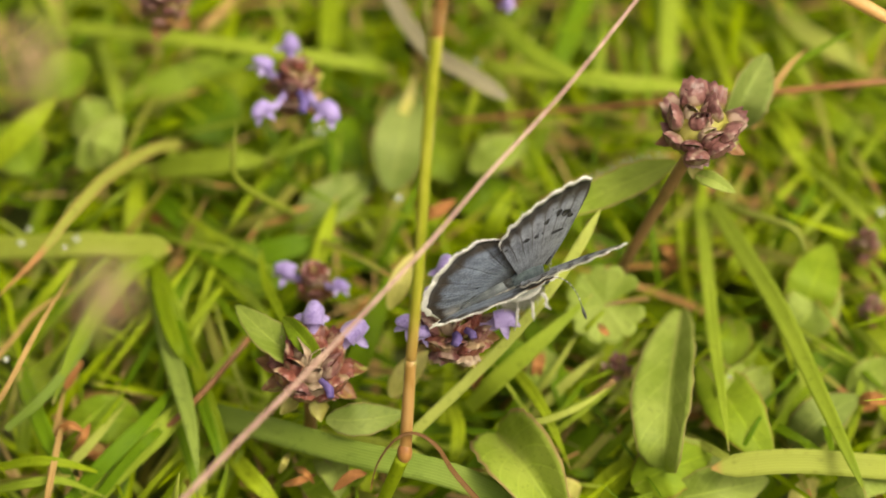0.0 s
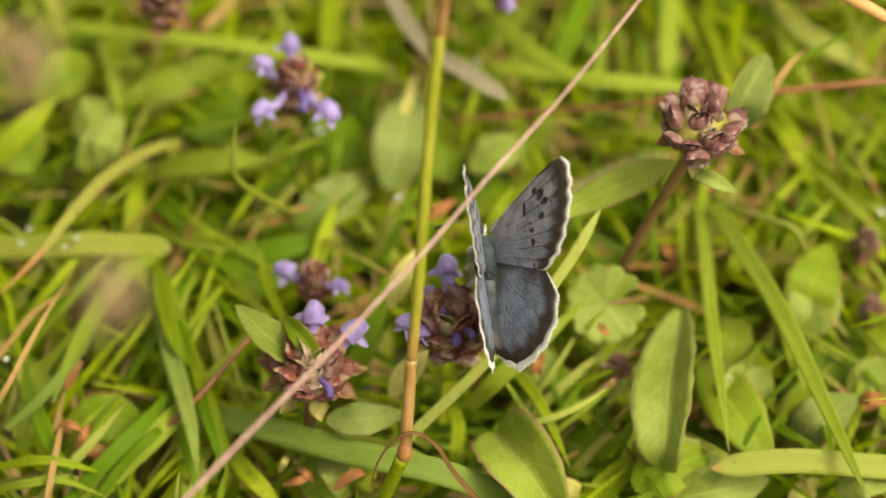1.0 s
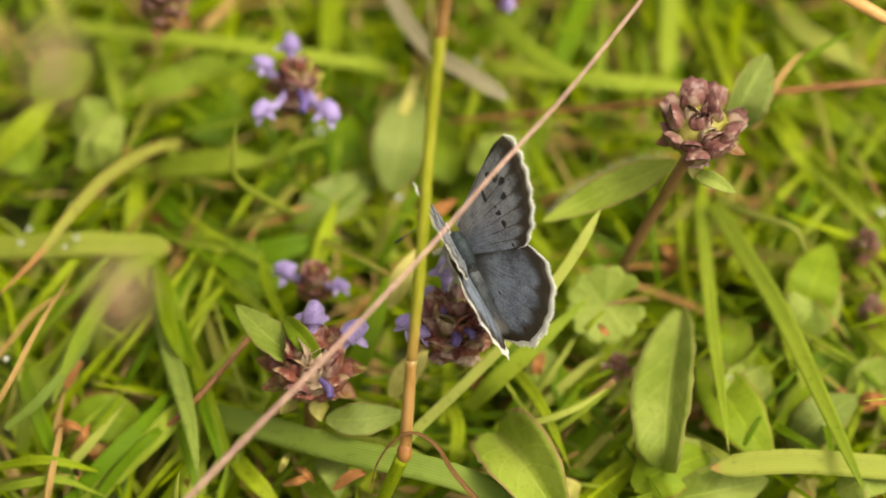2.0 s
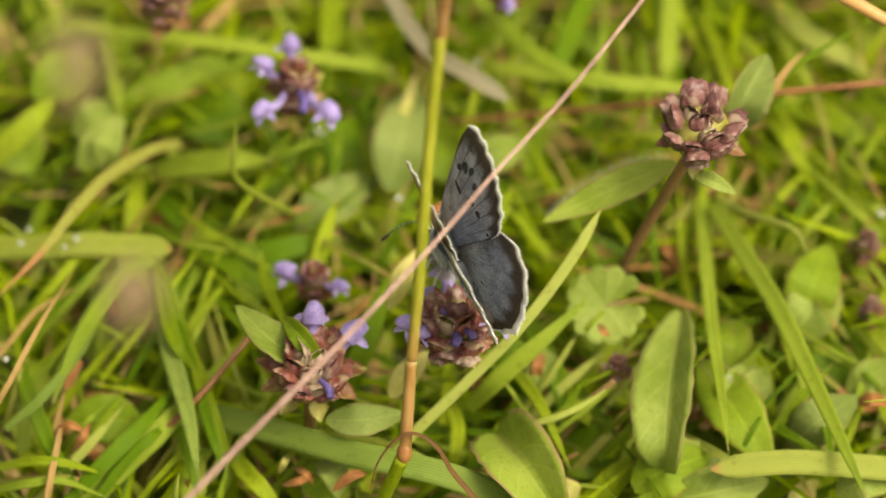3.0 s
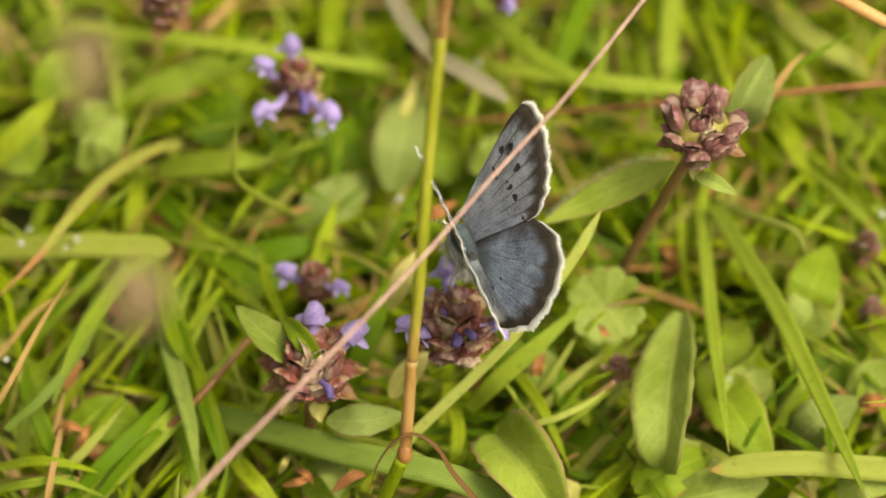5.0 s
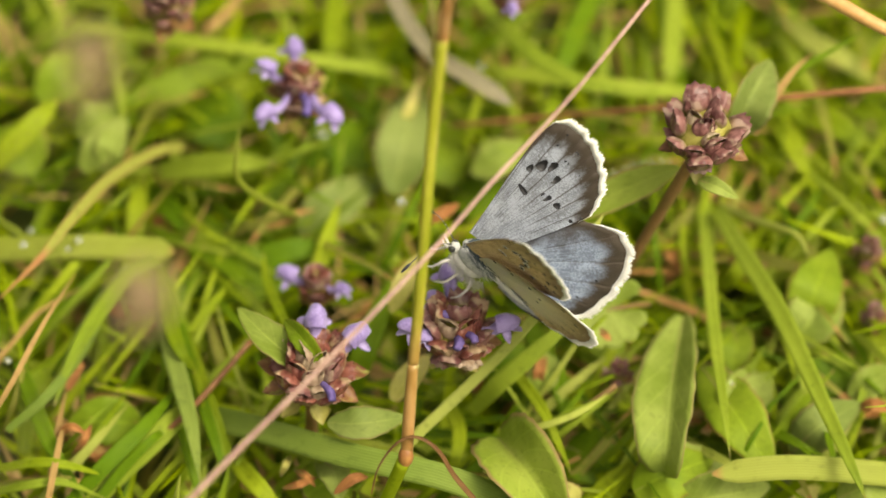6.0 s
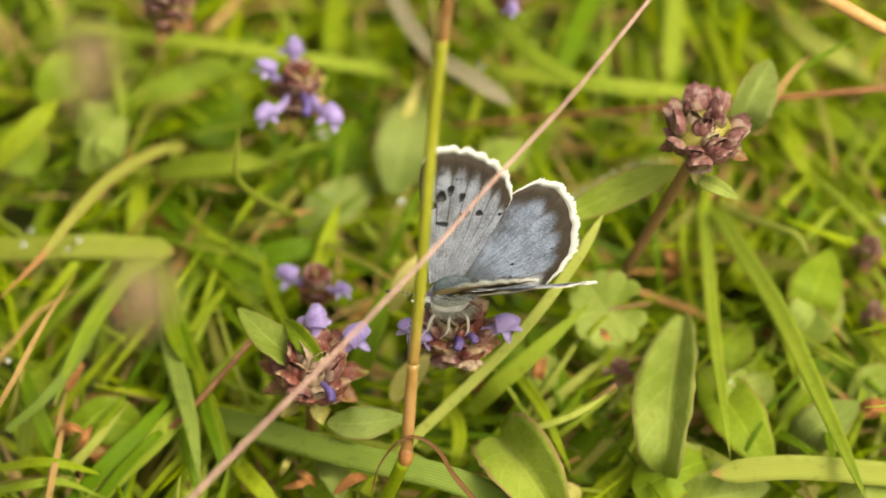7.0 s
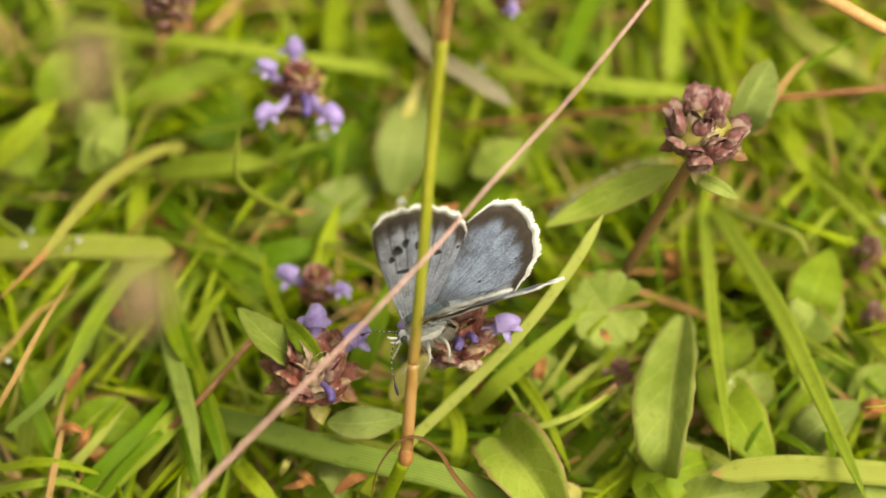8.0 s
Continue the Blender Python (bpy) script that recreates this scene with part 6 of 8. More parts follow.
blade(G_BLUE, 0.78, [(-26.9, 30.2, 10.0), (-22.3, 28.7, 15.0), (-17.9, 29.6, 17.0), (-14.3, 33.7, 15.0)], fold=0.3)
blade(G_DARK, 0.71, [(-32.0, 28.4, 11.0), (-27.2, 26.6, 16.0), (-22.6, 26.7, 18.0), (-18.7, 29.6, 16.0)], fold=0.3)
blade(G_BLUE, 1.00, [(-43.4, 34.8, 11.0), (-36.4, 26.6, 16.0), (-29.8, 21.0, 18.0), (-24.4, 19.3, 16.0)], fold=0.3)
blade(G_DARK, 1.09, [(-39.4, 31.1, 13.0), (-32.6, 22.8, 18.0), (-26.2, 16.6, 20.0), (-21.2, 14.0, 18.0)], fold=0.3)
blade(G_DARK, 0.78, [(-40.8, 31.0, 14.0), (-34.0, 22.4, 19.0), (-27.8, 15.7, 21.0), (-23.0, 12.4, 19.0)], fold=0.3)
blade(G_DARK, 1.23, [(-35.2, 42.6, 8.0), (-28.8, 32.9, 13.0), (-22.8, 26.0, 15.0), (-17.9, 23.3, 13.0)], fold=0.3)
blade(G_DARK, 0.96, [(-39.0, 42.2, 9.0), (-32.7, 32.4, 14.0), (-26.9, 25.0, 16.0), (-22.3, 21.7, 14.0)], fold=0.3)
blade(G_BLUE, 1.22, [(-38.5, 36.1, 13.0), (-32.1, 26.6, 18.0), (-26.0, 20.1, 20.0), (-21.0, 17.8, 18.0)], fold=0.3)
blade(G_BLUE, 1.32, [(-31.7, 26.0, 15.0), (-27.2, 15.4, 20.0), (-23.0, 7.4, 22.0), (-19.7, 3.6, 20.0)], fold=0.3)
blade(G_FRESH, 0.79, [(-36.0, 29.1, 14.0), (-31.1, 18.7, 19.0), (-26.2, 11.3, 21.0), (-22.0, 8.4, 19.0)], fold=0.3)
blade(G_DARK, 1.09, [(-36.2, 27.9, 12.0), (-31.5, 17.3, 17.0), (-27.1, 9.4, 19.0), (-23.5, 5.8, 17.0)], fold=0.3)
blade(G_YELLOW, 0.91, [(-51.2, 49.1, 8.0), (-47.8, 51.0, 13.0), (-44.5, 55.6, 15.0), (-42.0, 62.8, 13.0)], fold=0.3)
blade(G_BLUE, 1.34, [(-50.3, 43.6, 13.0), (-46.7, 45.3, 18.0), (-43.1, 49.3, 20.0), (-39.9, 55.8, 18.0)], fold=0.3)
blade(G_FRESH, 0.71, [(-55.1, 46.5, 10.0), (-51.9, 48.7, 15.0), (-49.4, 53.7, 17.0), (-47.9, 61.7, 15.0)], fold=0.3)
blade(G_DARK, 0.62, [(-56.7, 37.0, 12.0), (-51.5, 37.8, 17.0), (-46.8, 41.6, 19.0), (-43.3, 48.5, 17.0)], fold=0.3)
blade(G_DARK, 0.89, [(-59.7, 39.2, 9.0), (-54.5, 40.1, 14.0), (-49.9, 44.1, 16.0), (-46.6, 51.3, 14.0)], fold=0.3)
blade(G_DARK, 0.80, [(-53.6, 38.2, 9.0), (-48.3, 38.8, 14.0), (-43.2, 42.0, 16.0), (-39.1, 48.0, 14.0)], fold=0.3)
blade(G_DARK, 1.20, [(-58.1, 60.5, 10.0), (-53.6, 60.6, 15.0), (-49.2, 63.3, 17.0), (-45.9, 68.9, 15.0)], fold=0.3)
blade(G_BLUE, 0.94, [(-61.6, 65.6, 10.0), (-57.1, 65.9, 15.0), (-53.3, 69.3, 17.0), (-50.7, 76.0, 15.0)], fold=0.3)
blade(G_BLUE, 0.57, [(-60.1, 60.4, 14.0), (-55.7, 60.8, 19.0), (-52.0, 64.3, 21.0), (-49.5, 71.1, 19.0)], fold=0.3)
blade(G_PALE, 0.90, [(-46.8, 44.6, 12.0), (-44.4, 46.9, 17.0), (-41.7, 51.5, 19.0), (-39.3, 58.8, 17.0)], fold=0.3)
blade(G_DARK, 1.32, [(-47.2, 45.6, 10.0), (-44.8, 48.0, 15.0), (-42.2, 52.7, 17.0), (-40.0, 60.1, 15.0)], fold=0.3)
blade(G_DARK, 0.58, [(-44.7, 51.4, 9.0), (-42.3, 53.8, 14.0), (-39.6, 58.6, 16.0), (-37.2, 66.0, 14.0)], fold=0.3)
blade(G_PALE, 0.66, [(-12.9, 41.4, 11.0), (-10.7, 43.8, 16.0), (-8.5, 48.7, 18.0), (-6.6, 56.4, 16.0)], fold=0.3)
blade(G_DARK, 0.88, [(-14.6, 45.9, 8.0), (-12.5, 48.3, 13.0), (-10.5, 53.4, 15.0), (-8.8, 61.4, 13.0)], fold=0.3)
blade(G_DARK, 0.95, [(-14.6, 43.5, 7.0), (-12.2, 45.9, 12.0), (-9.7, 50.7, 14.0), (-7.2, 58.1, 12.0)], fold=0.3)
blade(G_BLUE, 1.07, [(-16.3, 29.9, 11.0), (-15.5, 32.8, 16.0), (-14.7, 38.2, 18.0), (-14.0, 46.0, 16.0)], fold=0.3)
blade(G_FRESH, 1.12, [(-18.1, 35.1, 9.0), (-17.4, 38.0, 14.0), (-16.6, 43.3, 16.0), (-15.9, 51.4, 14.0)], fold=0.3)
blade(G_DARK, 1.03, [(-15.2, 30.0, 13.0), (-14.7, 32.9, 18.0), (-14.8, 38.3, 20.0), (-15.5, 46.5, 18.0)], fold=0.3)
blade(G_FRESH, 1.11, [(-10.8, 27.8, 8.0), (-8.6, 31.3, 13.0), (-6.8, 37.4, 15.0), (-5.6, 46.2, 13.0)], fold=0.3)
blade(G_PALE, 1.12, [(-9.4, 26.4, 12.0), (-7.0, 29.6, 17.0), (-4.4, 35.2, 19.0), (-2.1, 43.4, 17.0)], fold=0.3)
blade(G_DARK, 1.10, [(-8.9, 24.3, 11.0), (-6.4, 27.4, 16.0), (-3.7, 33.1, 18.0), (-1.2, 41.0, 16.0)], fold=0.3)
blade(G_DARK, 0.57, [(-23.9, 6.9, 9.0), (-25.6, 10.2, 14.0), (-27.2, 16.0, 16.0), (-28.6, 24.2, 14.0)], fold=0.3)
blade(G_PALE, 0.70, [(-22.9, 8.8, 9.0), (-24.6, 12.1, 14.0), (-26.4, 17.8, 16.0), (-28.0, 26.0, 14.0)], fold=0.3)
blade(G_YELLOW, 0.99, [(-20.9, 7.6, 10.0), (-23.0, 10.7, 15.0), (-25.8, 15.9, 17.0), (-28.9, 23.4, 15.0)], fold=0.3)
blade(G_FRESH, 1.31, [(-28.9, 6.5, 8.0), (-31.9, 10.8, 13.0), (-35.4, 17.6, 15.0), (-38.9, 26.4, 13.0)], fold=0.3)
blade(G_YELLOW, 0.61, [(-24.1, -3.4, 13.0), (-26.8, 0.9, 18.0), (-29.2, 8.1, 20.0), (-31.2, 17.5, 18.0)], fold=0.3)
blade(G_PALE, 1.27, [(-26.6, 1.6, 8.0), (-29.2, 6.1, 13.0), (-31.4, 13.6, 15.0), (-33.0, 23.4, 13.0)], fold=0.3)
blade(G_FRESH, 0.69, [(-24.6, -10.7, 10.0), (-21.4, -11.3, 15.0), (-18.4, -9.7, 17.0), (-15.9, -5.6, 15.0)], fold=0.3)
blade(G_BLUE, 0.79, [(-22.0, -13.3, 13.0), (-18.9, -13.8, 18.0), (-16.0, -12.3, 20.0), (-13.6, -8.1, 18.0)], fold=0.3)
blade(G_PALE, 0.91, [(-21.1, -10.9, 8.0), (-18.0, -11.4, 13.0), (-15.3, -9.5, 15.0), (-13.2, -4.9, 13.0)], fold=0.3)
blade(G_BLUE, 0.61, [(-29.7, -15.5, 10.0), (-27.6, -13.3, 15.0), (-25.5, -9.0, 17.0), (-23.7, -2.4, 15.0)], fold=0.3)
blade(G_YELLOW, 1.31, [(-29.4, -13.1, 9.0), (-27.3, -10.8, 14.0), (-25.4, -6.4, 16.0), (-23.8, 0.3, 14.0)], fold=0.3)
blade(G_BLUE, 1.16, [(-31.2, -12.3, 9.0), (-29.1, -10.1, 14.0), (-27.2, -5.5, 16.0), (-25.9, 1.3, 14.0)], fold=0.3)
blade(G_FRESH, 0.87, [(-37.3, -15.8, 11.0), (-33.8, -13.8, 16.0), (-30.9, -9.2, 18.0), (-28.9, -2.1, 16.0)], fold=0.3)
blade(G_PALE, 0.64, [(-38.3, -11.5, 12.0), (-34.8, -9.5, 17.0), (-31.9, -5.0, 19.0), (-29.9, 2.2, 17.0)], fold=0.3)
blade(G_FRESH, 0.82, [(-40.6, -15.9, 11.0), (-36.8, -14.2, 16.0), (-33.0, -10.5, 18.0), (-29.7, -4.7, 16.0)], fold=0.3)
blade(G_YELLOW, 1.31, [(-52.5, -16.7, 14.0), (-48.2, -15.0, 19.0), (-44.2, -10.8, 21.0), (-41.2, -4.2, 19.0)], fold=0.3)
blade(G_FRESH, 0.95, [(-51.4, -14.8, 14.0), (-47.1, -12.9, 19.0), (-43.5, -8.4, 21.0), (-41.0, -1.3, 19.0)], fold=0.3)
blade(G_FRESH, 1.05, [(-54.1, -12.9, 10.0), (-49.8, -10.9, 15.0), (-45.9, -6.6, 17.0), (-43.1, 0.2, 15.0)], fold=0.3)
blade(G_DARK, 0.80, [(-17.2, -14.1, 10.0), (-13.5, -15.1, 15.0), (-9.9, -14.0, 17.0), (-6.8, -10.4, 15.0)], fold=0.3)
blade(G_BLUE, 1.15, [(-16.3, -14.8, 12.0), (-12.7, -15.7, 17.0), (-9.3, -14.3, 19.0), (-6.4, -10.2, 17.0)], fold=0.3)
blade(G_DARK, 0.95, [(-19.4, -10.0, 9.0), (-15.5, -11.1, 14.0), (-11.7, -10.4, 16.0), (-8.3, -7.2, 14.0)], fold=0.3)
blade(G_PALE, 1.05, [(-13.4, -13.7, 14.0), (-8.9, -19.7, 19.0), (-4.4, -23.4, 21.0), (-0.6, -23.8, 19.0)], fold=0.3)
blade(G_PALE, 0.62, [(-10.9, -10.4, 12.0), (-6.3, -16.7, 17.0), (-2.1, -21.3, 19.0), (1.4, -22.6, 17.0)], fold=0.3)
blade(G_YELLOW, 0.69, [(-12.7, -8.5, 9.0), (-8.1, -14.6, 14.0), (-3.5, -18.1, 16.0), (0.5, -18.2, 14.0)], fold=0.3)
blade(G_FRESH, 1.16, [(-6.0, -15.2, 10.0), (-2.2, -15.3, 15.0), (1.5, -13.0, 17.0), (4.6, -8.0, 15.0)], fold=0.3)
blade(G_DARK, 1.31, [(-2.1, -14.6, 11.0), (1.6, -14.5, 16.0), (5.0, -11.9, 18.0), (7.9, -6.5, 16.0)], fold=0.3)
blade(G_FRESH, 0.70, [(-4.5, -16.1, 13.0), (-0.7, -16.1, 18.0), (2.8, -13.6, 20.0), (5.8, -8.4, 18.0)], fold=0.3)
blade(G_DARK, 1.28, [(5.9, -15.2, 12.0), (8.9, -13.8, 17.0), (12.0, -10.4, 19.0), (15.0, -4.7, 17.0)], fold=0.3)
blade(G_YELLOW, 1.35, [(3.7, -10.4, 8.0), (6.5, -8.9, 13.0), (9.4, -5.1, 15.0), (12.0, 1.1, 13.0)], fold=0.3)
blade(G_DARK, 1.04, [(3.7, -8.6, 7.0), (6.6, -7.2, 12.0), (9.8, -3.7, 14.0), (12.9, 2.1, 12.0)], fold=0.3)
blade(G_DARK, 0.89, [(8.5, -10.3, 13.0), (12.8, -8.6, 18.0), (16.7, -4.2, 20.0), (20.0, 3.1, 18.0)], fold=0.3)
blade(G_PALE, 1.20, [(14.1, -11.6, 9.0), (18.3, -9.8, 14.0), (22.4, -5.4, 16.0), (25.8, 1.6, 14.0)], fold=0.3)
blade(G_DARK, 0.88, [(8.9, -7.0, 7.0), (13.2, -5.2, 12.0), (17.2, -0.7, 14.0), (20.6, 6.5, 12.0)], fold=0.3)
blade(G_YELLOW, 1.25, [(10.5, -2.8, 12.0), (14.2, -1.6, 17.0), (18.4, 1.6, 19.0), (22.4, 7.0, 17.0)], fold=0.3)
blade(G_DARK, 0.98, [(6.7, -1.7, 10.0), (10.1, 0.0, 15.0), (13.2, 4.4, 17.0), (15.6, 11.4, 15.0)], fold=0.3)
blade(G_YELLOW, 0.70, [(10.3, -2.8, 15.0), (13.5, -1.2, 20.0), (16.6, 3.1, 22.0), (19.1, 10.3, 20.0)], fold=0.3)
blade(G_BLUE, 0.90, [(17.5, -1.2, 10.0), (20.6, 1.0, 15.0), (23.9, 5.3, 17.0), (27.2, 11.8, 15.0)], fold=0.3)
blade(G_YELLOW, 0.92, [(18.2, -3.5, 9.0), (21.1, -1.4, 14.0), (24.6, 2.9, 16.0), (28.1, 9.4, 14.0)], fold=0.3)
blade(G_FRESH, 1.18, [(17.1, 0.0, 11.0), (19.9, 2.3, 16.0), (22.5, 7.3, 18.0), (24.8, 14.7, 16.0)], fold=0.3)
blade(G_FRESH, 0.76, [(9.9, 9.0, 8.0), (14.6, 8.7, 13.0), (19.2, 11.3, 15.0), (23.2, 17.0, 13.0)], fold=0.3)
blade(G_YELLOW, 0.95, [(13.8, 4.7, 9.0), (18.5, 4.3, 14.0), (23.2, 6.5, 16.0), (27.3, 11.6, 14.0)], fold=0.3)
blade(G_FRESH, 0.62, [(12.5, -0.6, 14.0), (17.4, -1.4, 19.0), (22.3, -0.2, 21.0), (26.9, 3.5, 19.0)], fold=0.3)
blade(G_FRESH, 1.08, [(21.6, -16.0, 14.0), (25.1, -14.0, 19.0), (29.0, -9.8, 21.0), (32.8, -3.6, 19.0)], fold=0.3)
blade(G_FRESH, 1.32, [(19.8, -16.3, 12.0), (23.3, -14.1, 17.0), (27.2, -10.0, 19.0), (31.0, -3.6, 17.0)], fold=0.3)
blade(G_BLUE, 0.67, [(18.9, -14.7, 10.0), (22.1, -12.3, 15.0), (25.1, -7.2, 17.0), (27.5, 0.4, 15.0)], fold=0.3)
blade(G_FRESH, 0.60, [(21.6, 9.9, 10.0), (19.6, 12.6, 15.0), (17.7, 17.8, 17.0), (16.3, 25.5, 15.0)], fold=0.3)
blade(G_FRESH, 0.85, [(21.2, 14.5, 8.0), (19.3, 17.3, 13.0), (17.9, 22.9, 15.0), (17.2, 31.0, 13.0)], fold=0.3)
blade(G_BLUE, 0.83, [(22.2, 10.2, 10.0), (19.9, 12.9, 15.0), (17.2, 17.7, 17.0), (14.6, 24.8, 15.0)], fold=0.3)
blade(G_PALE, 0.70, [(28.0, 28.5, 11.0), (31.7, 30.3, 16.0), (35.7, 34.5, 18.0), (39.7, 41.2, 16.0)], fold=0.3)
blade(G_YELLOW, 0.83, [(28.2, 27.0, 10.0), (31.7, 29.0, 15.0), (35.5, 33.5, 17.0), (38.9, 40.7, 15.0)], fold=0.3)
blade(G_PALE, 1.17, [(26.3, 26.1, 11.0), (30.0, 27.8, 16.0), (34.4, 31.6, 18.0), (38.8, 37.9, 16.0)], fold=0.3)
blade(G_FRESH, 1.21, [(27.4, 30.5, 8.0), (29.3, 33.0, 13.0), (31.2, 38.0, 15.0), (33.2, 45.7, 13.0)], fold=0.3)
blade(G_DARK, 0.75, [(22.4, 29.6, 14.0), (24.5, 32.0, 19.0), (26.8, 36.8, 21.0), (29.3, 44.0, 19.0)], fold=0.3)
blade(G_DARK, 0.73, [(23.8, 32.3, 9.0), (25.8, 34.8, 14.0), (28.0, 39.7, 16.0), (30.1, 47.3, 14.0)], fold=0.3)
blade(G_FRESH, 1.20, [(33.4, 19.6, 10.0), (32.4, 22.8, 15.0), (32.1, 28.7, 17.0), (32.3, 37.0, 15.0)], fold=0.3)
blade(G_FRESH, 1.22, [(32.7, 23.8, 8.0), (31.6, 27.2, 13.0), (30.6, 32.9, 15.0), (30.1, 41.2, 13.0)], fold=0.3)
blade(G_DARK, 0.79, [(29.1, 19.8, 13.0), (28.3, 23.1, 18.0), (28.1, 28.9, 20.0), (28.6, 37.3, 18.0)], fold=0.3)
blade(G_FRESH, 0.64, [(34.1, 26.9, 11.0), (36.1, 29.3, 16.0), (38.2, 34.6, 18.0), (40.0, 42.5, 16.0)], fold=0.3)
blade(G_FRESH, 1.20, [(31.7, 25.1, 12.0), (33.7, 27.6, 17.0), (35.4, 32.9, 19.0), (36.8, 41.1, 17.0)], fold=0.3)
blade(G_PALE, 1.00, [(34.9, 26.6, 11.0), (37.2, 28.9, 16.0), (40.0, 33.6, 18.0), (42.8, 40.8, 16.0)], fold=0.3)
blade(G_BLUE, 1.11, [(44.4, 20.9, 14.0), (47.2, 22.4, 19.0), (50.5, 26.1, 21.0), (53.9, 32.4, 19.0)], fold=0.3)
blade(G_DARK, 1.10, [(43.6, 25.8, 12.0), (46.5, 27.3, 17.0), (49.6, 31.3, 19.0), (52.7, 37.9, 17.0)], fold=0.3)
blade(G_FRESH, 1.05, [(40.5, 27.4, 13.0), (43.5, 28.6, 18.0), (47.0, 32.2, 20.0), (50.7, 38.3, 18.0)], fold=0.3)
blade(G_BLUE, 1.13, [(40.9, 11.5, 9.0), (42.6, 15.7, 14.0), (43.9, 22.5, 16.0), (45.1, 31.8, 14.0)], fold=0.3)
blade(G_YELLOW, 1.11, [(42.6, 7.4, 14.0), (44.7, 11.3, 19.0), (47.5, 17.4, 21.0), (50.7, 25.8, 19.0)], fold=0.3)
blade(G_FRESH, 0.84, [(42.3, 18.1, 8.0), (44.4, 22.1, 13.0), (47.2, 28.5, 15.0), (50.3, 37.1, 13.0)], fold=0.3)
blade(G_YELLOW, 0.71, [(46.1, 29.0, 10.0), (49.2, 18.6, 15.0), (52.3, 10.9, 17.0), (55.2, 7.1, 15.0)], fold=0.3)
blade(G_DARK, 0.65, [(49.0, 24.8, 10.0), (52.0, 14.4, 15.0), (55.1, 6.7, 17.0), (57.9, 2.8, 15.0)], fold=0.3)
blade(G_BLUE, 1.19, [(45.2, 29.1, 9.0), (48.2, 18.8, 14.0), (51.2, 10.7, 16.0), (53.9, 6.7, 14.0)], fold=0.3)
blade(G_BLUE, 1.17, [(52.2, 18.3, 12.0), (55.1, 9.3, 17.0), (58.4, 3.0, 19.0), (61.9, 0.9, 17.0)], fold=0.3)
blade(G_YELLOW, 1.00, [(50.1, 15.1, 12.0), (52.9, 6.1, 17.0), (55.9, -0.4, 19.0), (59.2, -2.9, 17.0)], fold=0.3)
blade(G_DARK, 0.80, [(49.0, 14.1, 14.0), (51.8, 5.2, 19.0), (55.1, -1.0, 21.0), (58.5, -3.3, 19.0)], fold=0.3)
blade(G_BLUE, 1.01, [(41.3, 35.5, 8.0), (46.1, 28.6, 13.0), (51.0, 24.1, 15.0), (55.6, 23.2, 13.0)], fold=0.3)
blade(G_BLUE, 1.18, [(42.8, 33.5, 8.0), (47.6, 26.8, 13.0), (52.7, 22.8, 15.0), (57.5, 22.7, 13.0)], fold=0.3)
blade(G_PALE, 1.32, [(39.8, 27.3, 14.0), (44.6, 20.6, 19.0), (49.6, 16.7, 21.0), (54.4, 16.7, 19.0)], fold=0.3)
blade(G_PALE, 1.11, [(51.8, 33.5, 9.0), (54.7, 23.3, 14.0), (57.6, 15.6, 16.0), (60.3, 11.7, 14.0)], fold=0.3)
blade(G_DARK, 0.66, [(53.0, 37.4, 12.0), (56.2, 27.5, 17.0), (59.7, 20.4, 19.0), (63.4, 17.7, 17.0)], fold=0.3)
blade(G_BLUE, 1.14, [(51.5, 35.8, 13.0), (54.4, 25.7, 18.0), (57.4, 17.9, 20.0), (60.0, 14.1, 18.0)], fold=0.3)
blade(G_BLUE, 1.06, [(48.4, 41.6, 15.0), (51.8, 33.0, 20.0), (55.2, 26.4, 22.0), (58.3, 23.7, 20.0)], fold=0.3)
blade(G_BLUE, 0.82, [(46.9, 47.7, 9.0), (50.7, 39.4, 14.0), (55.0, 34.2, 16.0), (59.2, 33.3, 14.0)], fold=0.3)
blade(G_DARK, 0.57, [(45.9, 45.0, 11.0), (49.4, 36.2, 16.0), (52.8, 29.7, 18.0), (55.9, 26.9, 16.0)], fold=0.3)
blade(G_PALE, 0.84, [(53.0, 57.0, 10.0), (55.3, 46.0, 15.0), (57.7, 37.5, 17.0), (60.0, 33.5, 15.0)], fold=0.3)
blade(G_DARK, 0.66, [(56.8, 52.6, 9.0), (59.2, 41.8, 14.0), (61.9, 33.8, 16.0), (64.7, 30.2, 14.0)], fold=0.3)
blade(G_BLUE, 0.68, [(56.9, 55.6, 10.0), (59.0, 44.5, 15.0), (61.1, 35.9, 17.0), (63.0, 31.5, 15.0)], fold=0.3)
blade(G_FRESH, 1.23, [(49.7, 60.2, 10.0), (54.1, 52.8, 15.0), (58.8, 48.3, 17.0), (63.3, 47.6, 15.0)], fold=0.3)
blade(G_BLUE, 1.13, [(47.2, 55.9, 9.0), (51.8, 49.0, 14.0), (56.7, 45.1, 16.0), (61.6, 45.6, 14.0)], fold=0.3)
blade(G_YELLOW, 1.23, [(49.7, 61.0, 8.0), (54.0, 53.4, 13.0), (58.5, 48.1, 15.0), (62.7, 46.5, 13.0)], fold=0.3)
blade(G_DARK, 0.57, [(41.1, 67.9, 13.0), (43.4, 57.4, 18.0), (45.6, 49.7, 20.0), (47.8, 46.3, 18.0)], fold=0.3)
blade(G_BLUE, 1.32, [(46.0, 72.3, 11.0), (48.2, 61.7, 16.0), (50.3, 53.8, 18.0), (52.3, 50.2, 16.0)], fold=0.3)
